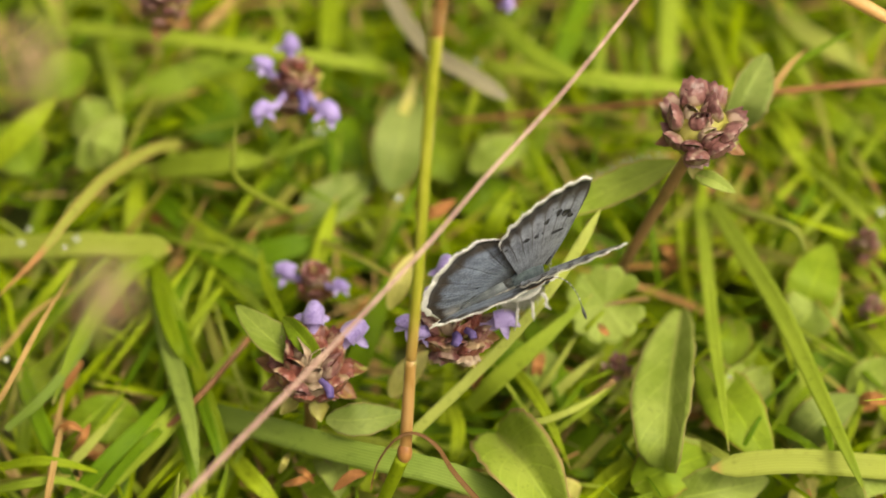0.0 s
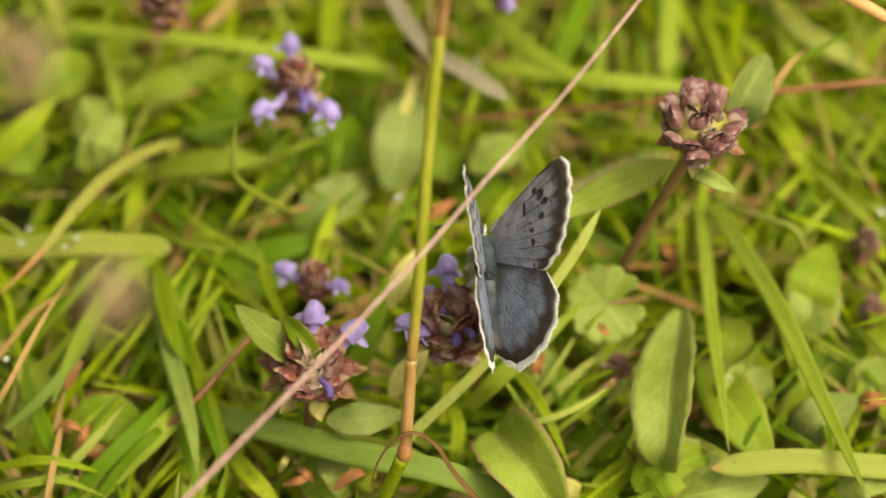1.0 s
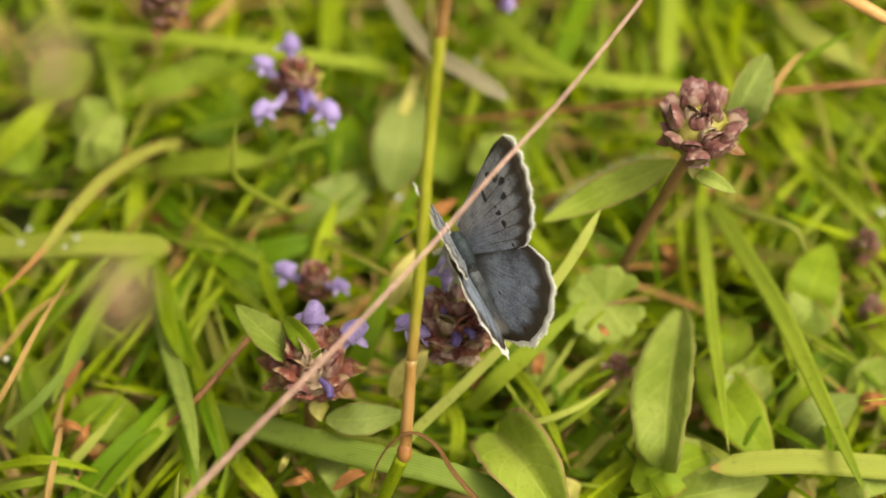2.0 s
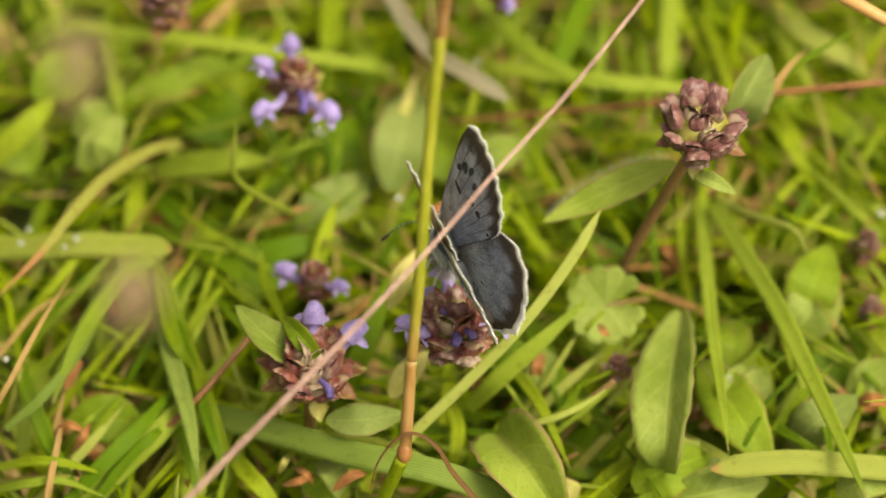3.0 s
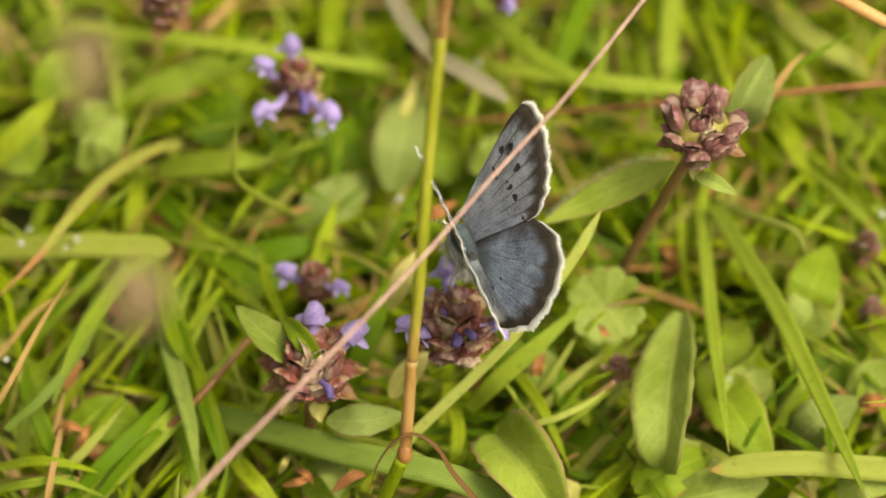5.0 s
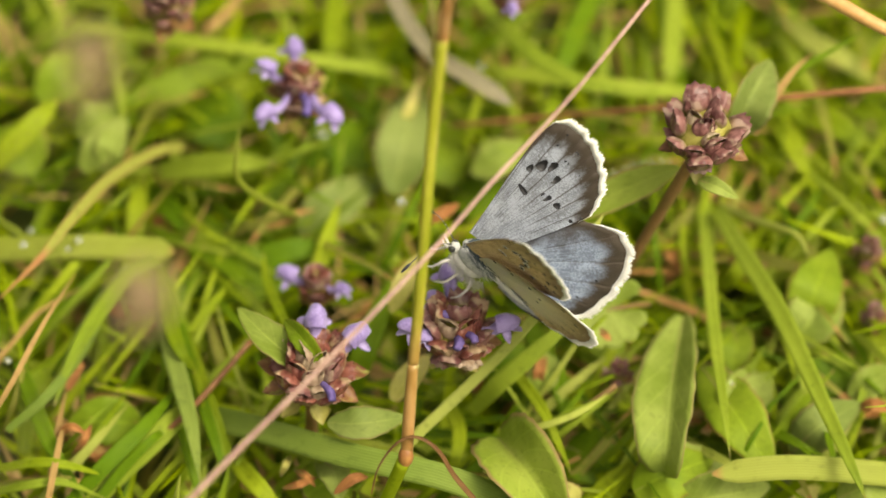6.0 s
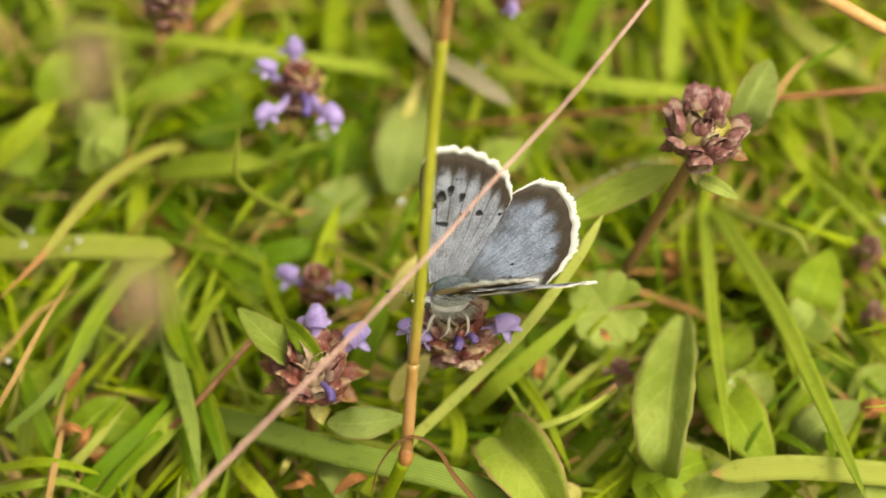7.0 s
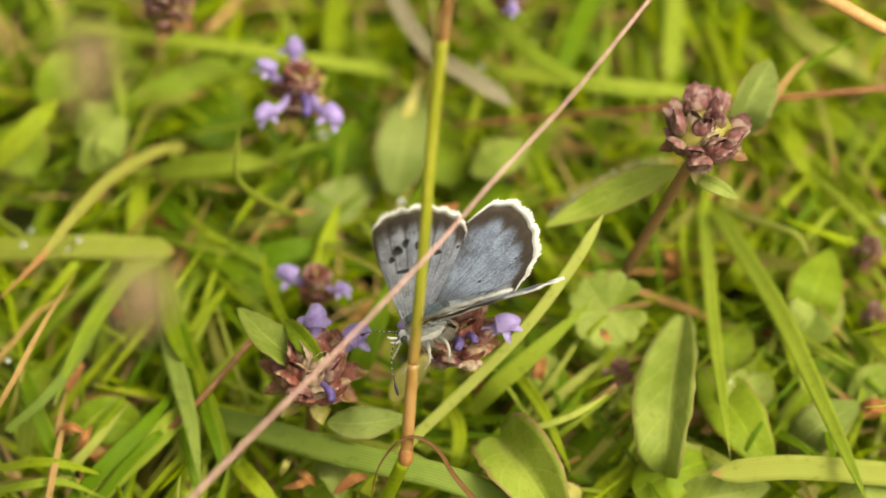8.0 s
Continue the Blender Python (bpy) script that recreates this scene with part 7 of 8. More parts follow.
blade(G_BLUE, 0.91, [(40.8, 67.0, 15.0), (43.1, 56.7, 20.0), (45.7, 49.4, 22.0), (48.4, 46.5, 20.0)], fold=0.3)
blade(G_BLUE, 0.94, [(41.1, 69.5, 14.0), (43.0, 57.8, 19.0), (45.6, 49.5, 21.0), (48.6, 46.1, 19.0)], fold=0.3)
blade(G_FRESH, 1.03, [(37.7, 71.8, 10.0), (39.2, 59.8, 15.0), (40.6, 50.7, 17.0), (41.6, 46.0, 15.0)], fold=0.3)
blade(G_FRESH, 1.20, [(36.5, 71.7, 13.0), (38.0, 59.8, 18.0), (39.4, 50.7, 20.0), (40.7, 46.1, 18.0)], fold=0.3)
blade(G_BLUE, 1.16, [(27.9, 65.8, 15.0), (28.1, 54.1, 20.0), (28.2, 45.2, 22.0), (28.2, 40.9, 20.0)], fold=0.3)
blade(G_FRESH, 0.63, [(24.0, 68.2, 14.0), (24.7, 56.5, 19.0), (25.5, 47.8, 21.0), (26.7, 43.8, 19.0)], fold=0.3)
blade(G_BLUE, 0.79, [(24.9, 70.4, 11.0), (25.4, 58.6, 16.0), (25.9, 49.7, 18.0), (26.3, 45.5, 16.0)], fold=0.3)
blade(G_FRESH, 1.11, [(23.5, 47.9, 8.0), (25.2, 52.4, 13.0), (26.5, 59.8, 15.0), (27.3, 70.0, 13.0)], fold=0.3)
blade(G_PALE, 1.22, [(24.3, 53.0, 7.0), (26.7, 57.2, 12.0), (29.8, 63.9, 14.0), (33.3, 73.0, 12.0)], fold=0.3)
blade(G_BLUE, 1.30, [(19.2, 46.4, 14.0), (21.0, 50.8, 19.0), (22.2, 58.2, 21.0), (23.0, 68.3, 19.0)], fold=0.3)
blade(G_YELLOW, 1.08, [(15.8, 48.7, 8.0), (14.4, 52.5, 13.0), (12.7, 59.0, 15.0), (11.2, 68.0, 13.0)], fold=0.3)
blade(G_BLUE, 1.12, [(11.5, 39.3, 15.0), (9.8, 43.0, 20.0), (7.8, 49.2, 22.0), (5.6, 57.8, 20.0)], fold=0.3)
blade(G_PALE, 1.28, [(11.3, 45.5, 9.0), (10.0, 49.3, 14.0), (8.7, 55.8, 16.0), (7.7, 65.0, 14.0)], fold=0.3)
blade(G_FRESH, 0.77, [(11.3, 50.3, 12.0), (13.3, 55.0, 17.0), (15.6, 62.5, 19.0), (17.7, 72.5, 17.0)], fold=0.3)
blade(G_FRESH, 0.57, [(6.0, 47.6, 13.0), (8.2, 52.3, 18.0), (10.9, 59.5, 20.0), (13.6, 69.1, 18.0)], fold=0.3)
blade(G_YELLOW, 0.81, [(6.6, 49.4, 9.0), (8.9, 54.1, 14.0), (11.7, 61.4, 16.0), (14.5, 71.1, 14.0)], fold=0.3)
blade(G_PALE, 0.59, [(1.5, 42.7, 10.0), (3.0, 46.0, 15.0), (4.4, 52.2, 17.0), (5.5, 61.0, 15.0)], fold=0.3)
blade(G_FRESH, 1.01, [(1.9, 41.0, 14.0), (3.4, 44.4, 19.0), (4.8, 50.5, 21.0), (5.7, 59.3, 19.0)], fold=0.3)
blade(G_PALE, 1.30, [(7.5, 44.9, 8.0), (8.9, 48.5, 13.0), (9.9, 54.8, 15.0), (10.5, 63.9, 13.0)], fold=0.3)
blade(G_DARK, 0.65, [(-1.6, 59.0, 12.0), (2.2, 60.0, 17.0), (6.0, 63.8, 19.0), (9.4, 70.5, 17.0)], fold=0.3)
blade(G_YELLOW, 0.96, [(3.4, 61.4, 10.0), (7.2, 62.4, 15.0), (11.1, 66.2, 17.0), (14.6, 72.7, 15.0)], fold=0.3)
blade(G_DARK, 0.66, [(1.7, 59.4, 13.0), (5.6, 60.2, 18.0), (9.9, 63.4, 20.0), (14.0, 69.2, 18.0)], fold=0.3)
blade(G_DARK, 1.18, [(-4.6, 72.3, 9.0), (-1.3, 73.7, 14.0), (2.2, 77.8, 16.0), (5.5, 84.8, 14.0)], fold=0.3)
blade(G_DARK, 0.70, [(-9.3, 74.2, 9.0), (-5.9, 75.4, 14.0), (-2.3, 79.6, 16.0), (1.0, 86.5, 14.0)], fold=0.3)
blade(G_FRESH, 1.22, [(-6.9, 62.9, 14.0), (-3.7, 64.5, 19.0), (-0.5, 68.4, 21.0), (2.4, 75.7, 19.0)], fold=0.3)
blade(G_PALE, 0.93, [(-9.1, 77.0, 8.0), (-11.2, 75.1, 13.0), (-13.2, 76.3, 15.0), (-14.9, 81.0, 13.0)], fold=0.3)
blade(G_PALE, 0.89, [(-10.7, 75.6, 7.0), (-12.7, 73.8, 12.0), (-14.8, 74.7, 14.0), (-16.8, 78.9, 12.0)], fold=0.3)
blade(G_BLUE, 0.66, [(-10.9, 71.4, 15.0), (-13.0, 69.3, 20.0), (-15.3, 69.9, 22.0), (-17.6, 73.8, 20.0)], fold=0.3)
blade(G_BLUE, 0.98, [(-32.4, 68.8, 9.0), (-34.6, 60.4, 14.0), (-37.2, 54.9, 16.0), (-39.6, 53.6, 14.0)], fold=0.3)
blade(G_PALE, 0.89, [(-26.5, 69.1, 9.0), (-28.8, 60.6, 14.0), (-31.1, 54.8, 16.0), (-33.3, 53.1, 14.0)], fold=0.3)
blade(G_PALE, 0.97, [(-30.6, 70.5, 13.0), (-33.0, 62.2, 18.0), (-35.8, 57.1, 20.0), (-38.7, 56.3, 18.0)], fold=0.3)
blade(G_PALE, 0.81, [(-39.1, 57.3, 15.0), (-40.5, 46.7, 20.0), (-42.2, 39.1, 22.0), (-44.0, 36.0, 20.0)], fold=0.3)
blade(G_FRESH, 0.90, [(-41.6, 66.0, 8.0), (-43.0, 55.2, 13.0), (-44.8, 47.5, 15.0), (-46.7, 44.4, 13.0)], fold=0.3)
blade(G_DARK, 1.11, [(-40.9, 64.8, 11.0), (-42.2, 54.1, 16.0), (-43.7, 46.2, 18.0), (-45.3, 42.9, 16.0)], fold=0.3)
blade(G_YELLOW, 0.95, [(-53.6, 72.1, 9.0), (-50.5, 61.2, 14.0), (-48.0, 53.3, 16.0), (-46.2, 49.9, 14.0)], fold=0.3)
blade(G_DARK, 1.18, [(-55.5, 67.2, 10.0), (-52.6, 56.3, 15.0), (-50.4, 48.3, 17.0), (-49.2, 44.5, 15.0)], fold=0.3)
blade(G_PALE, 1.23, [(-55.3, 70.8, 10.0), (-52.3, 60.0, 15.0), (-49.6, 52.1, 17.0), (-47.9, 48.7, 15.0)], fold=0.3)
blade(G_DARK, 0.66, [(35.6, -10.0, 15.0), (39.4, -8.0, 20.0), (43.7, -3.9, 22.0), (48.0, 2.4, 20.0)], fold=0.3)
blade(G_FRESH, 1.16, [(32.8, -7.0, 9.0), (36.5, -4.5, 14.0), (40.0, 0.5, 16.0), (43.2, 8.1, 14.0)], fold=0.3)
blade(G_BLUE, 0.65, [(33.1, -6.6, 13.0), (37.0, -4.5, 18.0), (41.5, -0.4, 20.0), (46.0, 5.7, 18.0)], fold=0.3)
blade(G_BLUE, 1.35, [(39.1, -9.6, 10.0), (42.5, -6.4, 15.0), (46.1, -0.9, 17.0), (49.5, 6.8, 15.0)], fold=0.3)
blade(G_FRESH, 1.19, [(38.7, -12.6, 15.0), (42.3, -9.8, 20.0), (46.6, -5.0, 22.0), (51.0, 1.8, 20.0)], fold=0.3)
blade(G_DARK, 0.59, [(38.0, -9.6, 9.0), (41.4, -6.6, 14.0), (45.2, -1.2, 16.0), (49.0, 6.2, 14.0)], fold=0.3)
blade(G_FRESH, 0.85, [(49.2, -12.0, 10.0), (51.6, -9.7, 15.0), (54.0, -4.6, 17.0), (56.3, 2.8, 15.0)], fold=0.3)
blade(G_FRESH, 0.99, [(46.1, -11.1, 8.0), (48.6, -8.7, 13.0), (51.0, -3.6, 15.0), (53.3, 3.8, 13.0)], fold=0.3)
blade(G_YELLOW, 1.33, [(47.9, -10.2, 11.0), (50.5, -7.9, 16.0), (53.5, -3.3, 18.0), (56.4, 3.7, 16.0)], fold=0.3)
blade(G_YELLOW, 1.08, [(55.4, -7.0, 8.0), (57.0, -4.1, 13.0), (58.6, 1.0, 15.0), (60.3, 8.7, 13.0)], fold=0.3)
blade(G_PALE, 0.68, [(51.8, -8.1, 11.0), (53.3, -5.3, 16.0), (54.7, -0.1, 18.0), (56.1, 7.7, 16.0)], fold=0.3)
blade(G_BLUE, 1.07, [(51.6, -8.0, 13.0), (53.2, -5.3, 18.0), (54.9, -0.2, 20.0), (56.7, 7.4, 18.0)], fold=0.3)
blade(G_BLUE, 1.16, [(30.9, -0.7, 11.0), (34.0, -7.1, 16.0), (37.2, -11.2, 18.0), (40.1, -12.0, 16.0)], fold=0.3)
blade(G_YELLOW, 1.17, [(29.7, -5.2, 15.0), (32.8, -11.4, 20.0), (36.1, -15.2, 22.0), (39.2, -15.6, 20.0)], fold=0.3)
blade(G_BLUE, 0.92, [(27.5, 2.2, 8.0), (30.6, -4.2, 13.0), (33.8, -8.4, 15.0), (36.8, -9.2, 13.0)], fold=0.3)
blade(G_FRESH, 1.26, [(38.3, 5.0, 9.0), (42.2, -2.7, 14.0), (46.2, -8.1, 16.0), (50.0, -10.0, 14.0)], fold=0.3)
blade(G_PALE, 0.59, [(36.7, 4.5, 9.0), (40.7, -3.1, 14.0), (44.7, -8.5, 16.0), (48.5, -10.3, 14.0)], fold=0.3)
blade(G_DARK, 1.29, [(36.9, 1.0, 14.0), (40.9, -6.5, 19.0), (45.2, -11.2, 21.0), (49.3, -12.2, 19.0)], fold=0.3)
blade(G_BLUE, 0.80, [(41.1, 18.2, 11.0), (45.4, 10.4, 16.0), (50.0, 5.3, 18.0), (54.4, 4.0, 16.0)], fold=0.3)
blade(G_BLUE, 0.59, [(42.2, 15.6, 15.0), (46.4, 7.8, 20.0), (50.8, 2.4, 22.0), (55.1, 0.9, 20.0)], fold=0.3)
blade(G_PALE, 0.90, [(42.3, 13.6, 12.0), (46.5, 5.5, 17.0), (50.5, -0.4, 19.0), (54.3, -2.9, 17.0)], fold=0.3)
blade(G_FRESH, 1.12, [(54.7, 38.2, 11.0), (56.8, 39.2, 16.0), (59.4, 42.8, 18.0), (62.2, 49.1, 16.0)], fold=0.3)
blade(G_DARK, 1.19, [(54.1, 43.4, 7.0), (56.4, 44.4, 12.0), (59.2, 47.9, 14.0), (62.2, 54.0, 12.0)], fold=0.3)
blade(G_BLUE, 0.66, [(52.9, 39.6, 11.0), (54.9, 40.7, 16.0), (57.0, 44.8, 18.0), (59.2, 51.7, 16.0)], fold=0.3)
blade(G_YELLOW, 1.08, [(28.3, 42.3, 14.0), (23.6, 35.1, 19.0), (19.1, 30.6, 21.0), (15.6, 29.7, 19.0)], fold=0.3)
blade(G_DARK, 0.75, [(27.2, 41.7, 9.0), (22.5, 34.4, 14.0), (18.2, 29.3, 16.0), (14.9, 27.7, 14.0)], fold=0.3)
blade(G_PALE, 0.86, [(25.7, 42.6, 13.0), (21.0, 35.6, 18.0), (16.5, 31.4, 20.0), (12.7, 31.1, 18.0)], fold=0.3)
blade(G_FRESH, 0.98, [(17.1, 48.1, 14.0), (22.4, 42.6, 19.0), (27.8, 40.5, 21.0), (32.8, 42.7, 19.0)], fold=0.3)
blade(G_PALE, 0.65, [(12.6, 54.2, 13.0), (17.9, 48.4, 18.0), (23.3, 45.3, 20.0), (28.0, 46.0, 18.0)], fold=0.3)
blade(G_PALE, 0.63, [(18.0, 54.5, 9.0), (23.3, 48.4, 14.0), (28.5, 44.7, 16.0), (33.2, 44.5, 14.0)], fold=0.3)
blade(G_FRESH, 1.23, [(55.1, 60.5, 13.0), (58.7, 53.1, 18.0), (62.6, 48.2, 20.0), (66.4, 47.4, 18.0)], fold=0.3)
blade(G_YELLOW, 1.33, [(54.3, 63.5, 11.0), (57.9, 56.0, 16.0), (61.7, 51.0, 18.0), (65.5, 50.0, 16.0)], fold=0.3)
blade(G_FRESH, 0.74, [(51.1, 66.9, 8.0), (55.0, 59.7, 13.0), (59.5, 56.1, 15.0), (63.9, 56.7, 13.0)], fold=0.3)
blade(G_BLUE, 0.87, [(-20.8, 68.2, 14.0), (-21.6, 56.5, 19.0), (-22.8, 47.9, 21.0), (-24.2, 44.0, 19.0)], fold=0.3)
blade(G_FRESH, 0.88, [(-15.6, 69.0, 9.0), (-16.3, 57.3, 14.0), (-17.1, 48.5, 16.0), (-17.8, 44.4, 14.0)], fold=0.3)
blade(G_DARK, 0.73, [(-15.2, 70.3, 11.0), (-16.0, 58.6, 16.0), (-17.1, 49.9, 18.0), (-18.3, 45.9, 16.0)], fold=0.3)
blade(G_PALE, 1.19, [(-18.9, 39.8, 14.0), (-21.5, 30.9, 19.0), (-24.3, 24.8, 21.0), (-26.7, 22.6, 19.0)], fold=0.3)
blade(G_FRESH, 1.13, [(-19.3, 46.3, 12.0), (-22.1, 37.6, 17.0), (-25.3, 31.9, 19.0), (-28.5, 30.4, 17.0)], fold=0.3)
blade(G_FRESH, 0.85, [(-22.5, 42.2, 14.0), (-25.0, 33.2, 19.0), (-27.4, 26.6, 21.0), (-29.3, 23.9, 19.0)], fold=0.3)

# thin pale blades over the turf
blade(G_BLUE, 0.87, [(-50.2, 58.3, 13.0), (-48.3, 58.5, 18.0), (-47.0, 61.6, 20.0), (-46.6, 68.0, 18.0)], fold=0.35)
blade(G_BLUE, 0.57, [(-38.1, 43.6, 17.0), (-32.7, 40.8, 22.0), (-27.5, 40.3, 24.0), (-23.1, 43.0, 22.0)], fold=0.35)
blade(G_BLUE, 0.94, [(-61.8, 58.6, 16.0), (-57.0, 56.6, 21.0), (-52.7, 57.4, 23.0), (-49.3, 61.5, 21.0)], fold=0.35)
blade(G_BLUE, 0.61, [(-49.1, 25.8, 18.0), (-45.8, 25.1, 23.0), (-42.8, 26.8, 25.0), (-40.4, 31.5, 23.0)], fold=0.35)
blade(G_DARK, 0.65, [(-50.9, 33.4, 15.0), (-47.9, 31.6, 20.0), (-45.5, 32.6, 22.0), (-43.9, 37.0, 20.0)], fold=0.35)
blade(G_BLUE, 0.96, [(-59.5, 54.6, 10.0), (-56.5, 53.3, 15.0), (-53.6, 54.5, 17.0), (-51.5, 58.7, 15.0)], fold=0.35)
blade(G_BLUE, 0.61, [(-31.8, 36.0, 14.0), (-26.9, 35.3, 19.0), (-22.7, 37.9, 21.0), (-19.5, 44.0, 19.0)], fold=0.35)
blade(G_FRESH, 0.91, [(-51.5, 47.7, 14.0), (-46.9, 46.3, 19.0), (-42.5, 46.9, 21.0), (-38.7, 50.1, 19.0)], fold=0.35)
blade(G_BLUE, 0.54, [(-42.5, 59.0, 15.0), (-39.3, 58.2, 20.0), (-36.6, 60.7, 22.0), (-34.8, 66.6, 20.0)], fold=0.35)
blade(G_FRESH, 0.52, [(-50.3, 52.5, 17.0), (-46.3, 52.3, 22.0), (-43.1, 55.5, 24.0), (-41.0, 62.2, 22.0)], fold=0.35)
blade(G_BLUE, 0.91, [(-29.5, 39.9, 12.0), (-24.5, 39.1, 17.0), (-19.3, 40.3, 19.0), (-14.8, 43.9, 17.0)], fold=0.35)
blade(G_PALE, 0.80, [(-45.0, 50.3, 14.0), (-40.5, 47.7, 19.0), (-36.2, 47.7, 21.0), (-32.8, 50.9, 19.0)], fold=0.35)
blade(G_FRESH, 0.71, [(-48.3, 49.4, 12.0), (-45.3, 47.6, 17.0), (-42.2, 48.1, 19.0), (-39.8, 51.7, 17.0)], fold=0.35)
blade(G_DARK, 0.87, [(-30.9, 57.8, 15.0), (-29.0, 56.6, 20.0), (-27.4, 58.4, 22.0), (-26.4, 63.5, 20.0)], fold=0.35)
blade(G_BLUE, 0.71, [(-32.0, 59.2, 15.0), (-29.0, 57.0, 20.0), (-26.3, 57.7, 22.0), (-24.2, 62.0, 20.0)], fold=0.35)
blade(G_BLUE, 0.81, [(-51.3, 39.2, 13.0), (-46.5, 36.0, 18.0), (-42.0, 35.2, 20.0), (-38.5, 37.7, 18.0)], fold=0.35)
blade(G_FRESH, 0.68, [(-17.4, 45.0, 11.0), (-13.1, 39.1, 16.0), (-9.0, 35.6, 18.0), (-5.6, 35.7, 16.0)], fold=0.35)
blade(G_PALE, 0.57, [(-19.4, 25.7, 18.0), (-14.1, 18.9, 23.0), (-9.2, 14.1, 25.0), (-5.3, 12.5, 23.0)], fold=0.35)
blade(G_BLUE, 0.65, [(-19.2, 39.5, 10.0), (-15.1, 34.1, 15.0), (-11.3, 30.7, 17.0), (-8.1, 30.4, 15.0)], fold=0.35)
blade(G_PALE, 0.90, [(-43.3, 43.7, 13.0), (-37.7, 36.6, 18.0), (-32.2, 32.9, 20.0), (-27.6, 33.5, 18.0)], fold=0.35)
blade(G_DARK, 0.65, [(-24.6, 38.6, 17.0), (-20.5, 31.5, 22.0), (-16.6, 27.2, 24.0), (-13.5, 26.6, 22.0)], fold=0.35)
blade(G_FRESH, 0.73, [(-37.2, 34.8, 14.0), (-34.2, 27.5, 19.0), (-31.2, 23.2, 21.0), (-28.6, 23.0, 19.0)], fold=0.35)
blade(G_BLUE, 0.51, [(-42.3, 30.4, 13.0), (-36.4, 24.3, 18.0), (-30.7, 21.3, 20.0), (-26.0, 22.1, 18.0)], fold=0.35)
blade(G_BLUE, 0.88, [(-46.4, 44.8, 11.0), (-40.3, 38.8, 16.0), (-34.5, 35.9, 18.0), (-29.7, 37.1, 16.0)], fold=0.35)
blade(G_FRESH, 0.65, [(-15.3, 36.2, 13.0), (-9.9, 30.0, 18.0), (-4.6, 26.7, 20.0), (0.0, 27.3, 18.0)], fold=0.35)
blade(G_PALE, 0.92, [(50.8, 60.8, 14.0), (51.6, 49.0, 19.0), (52.4, 39.9, 21.0), (53.2, 35.3, 19.0)], fold=0.35)
blade(G_FRESH, 0.74, [(55.6, 37.3, 15.0), (57.8, 27.2, 20.0), (60.5, 20.1, 22.0), (63.4, 17.3, 20.0)], fold=0.35)
blade(G_PALE, 0.97, [(57.2, 73.2, 13.0), (57.6, 64.1, 18.0), (58.0, 57.6, 20.0), (58.6, 55.4, 18.0)], fold=0.35)
blade(G_FRESH, 0.63, [(51.1, 34.2, 13.0), (53.1, 24.7, 18.0), (55.6, 18.0, 20.0), (58.2, 15.5, 18.0)], fold=0.35)
blade(G_PALE, 0.61, [(45.9, 32.4, 15.0), (48.0, 23.5, 20.0), (50.2, 17.2, 22.0), (52.3, 14.7, 20.0)], fold=0.35)
blade(G_FRESH, 0.92, [(43.2, 57.1, 15.0), (45.5, 49.4, 20.0), (47.8, 44.5, 22.0), (50.2, 43.5, 20.0)], fold=0.35)
blade(G_DARK, 0.74, [(44.4, 34.2, 17.0), (45.6, 26.2, 22.0), (46.9, 20.7, 24.0), (48.3, 19.1, 22.0)], fold=0.35)
blade(G_DARK, 0.82, [(58.7, 42.8, 14.0), (62.1, 35.4, 19.0), (66.1, 31.3, 21.0), (70.3, 31.4, 19.0)], fold=0.35)
blade(G_BLUE, 0.78, [(55.5, 45.8, 10.0), (55.4, 35.6, 15.0), (55.2, 27.8, 17.0), (54.9, 24.3, 15.0)], fold=0.35)
blade(G_FRESH, 0.56, [(53.6, 40.7, 15.0), (55.7, 33.2, 20.0), (58.1, 28.2, 22.0), (60.7, 27.3, 20.0)], fold=0.35)
blade(G_BLUE, 0.59, [(51.4, 49.5, 10.0), (53.6, 42.3, 15.0), (55.9, 37.5, 17.0), (58.0, 36.3, 15.0)], fold=0.35)
blade(G_FRESH, 0.65, [(54.1, 64.7, 12.0), (56.8, 55.4, 17.0), (59.7, 48.7, 19.0), (62.3, 45.9, 17.0)], fold=0.35)
blade(G_FRESH, 0.53, [(45.6, 61.6, 13.0), (45.8, 50.8, 18.0), (46.0, 42.9, 20.0), (46.2, 39.3, 18.0)], fold=0.35)
blade(G_BLUE, 0.88, [(18.3, 37.4, 18.0), (22.0, 32.5, 23.0), (25.8, 29.3, 25.0), (29.2, 29.3, 23.0)], fold=0.35)
blade(G_PALE, 0.68, [(41.2, 52.6, 13.0), (43.9, 49.1, 18.0), (46.7, 48.3, 20.0), (49.7, 50.7, 18.0)], fold=0.35)
blade(G_PALE, 0.78, [(27.4, 49.9, 16.0), (31.8, 44.6, 21.0), (36.4, 41.6, 23.0), (40.5, 42.2, 21.0)], fold=0.35)
blade(G_PALE, 0.88, [(34.3, 50.3, 14.0), (37.6, 45.1, 19.0), (41.1, 42.8, 21.0), (44.5, 44.3, 19.0)], fold=0.35)
blade(G_PALE, 0.97, [(21.4, 42.9, 13.0), (25.3, 39.5, 18.0), (29.4, 37.9, 20.0), (33.3, 39.2, 18.0)], fold=0.35)
blade(G_PALE, 0.50, [(6.1, 44.2, 17.0), (10.7, 41.1, 22.0), (15.3, 40.1, 24.0), (19.5, 42.3, 22.0)], fold=0.35)
blade(G_BLUE, 0.72, [(30.6, 47.9, 16.0), (32.9, 46.3, 21.0), (35.2, 48.0, 23.0), (37.2, 53.1, 21.0)], fold=0.35)
blade(G_DARK, 0.81, [(10.2, 62.8, 18.0), (13.2, 58.3, 23.0), (16.2, 56.7, 25.0), (18.9, 58.9, 23.0)], fold=0.35)
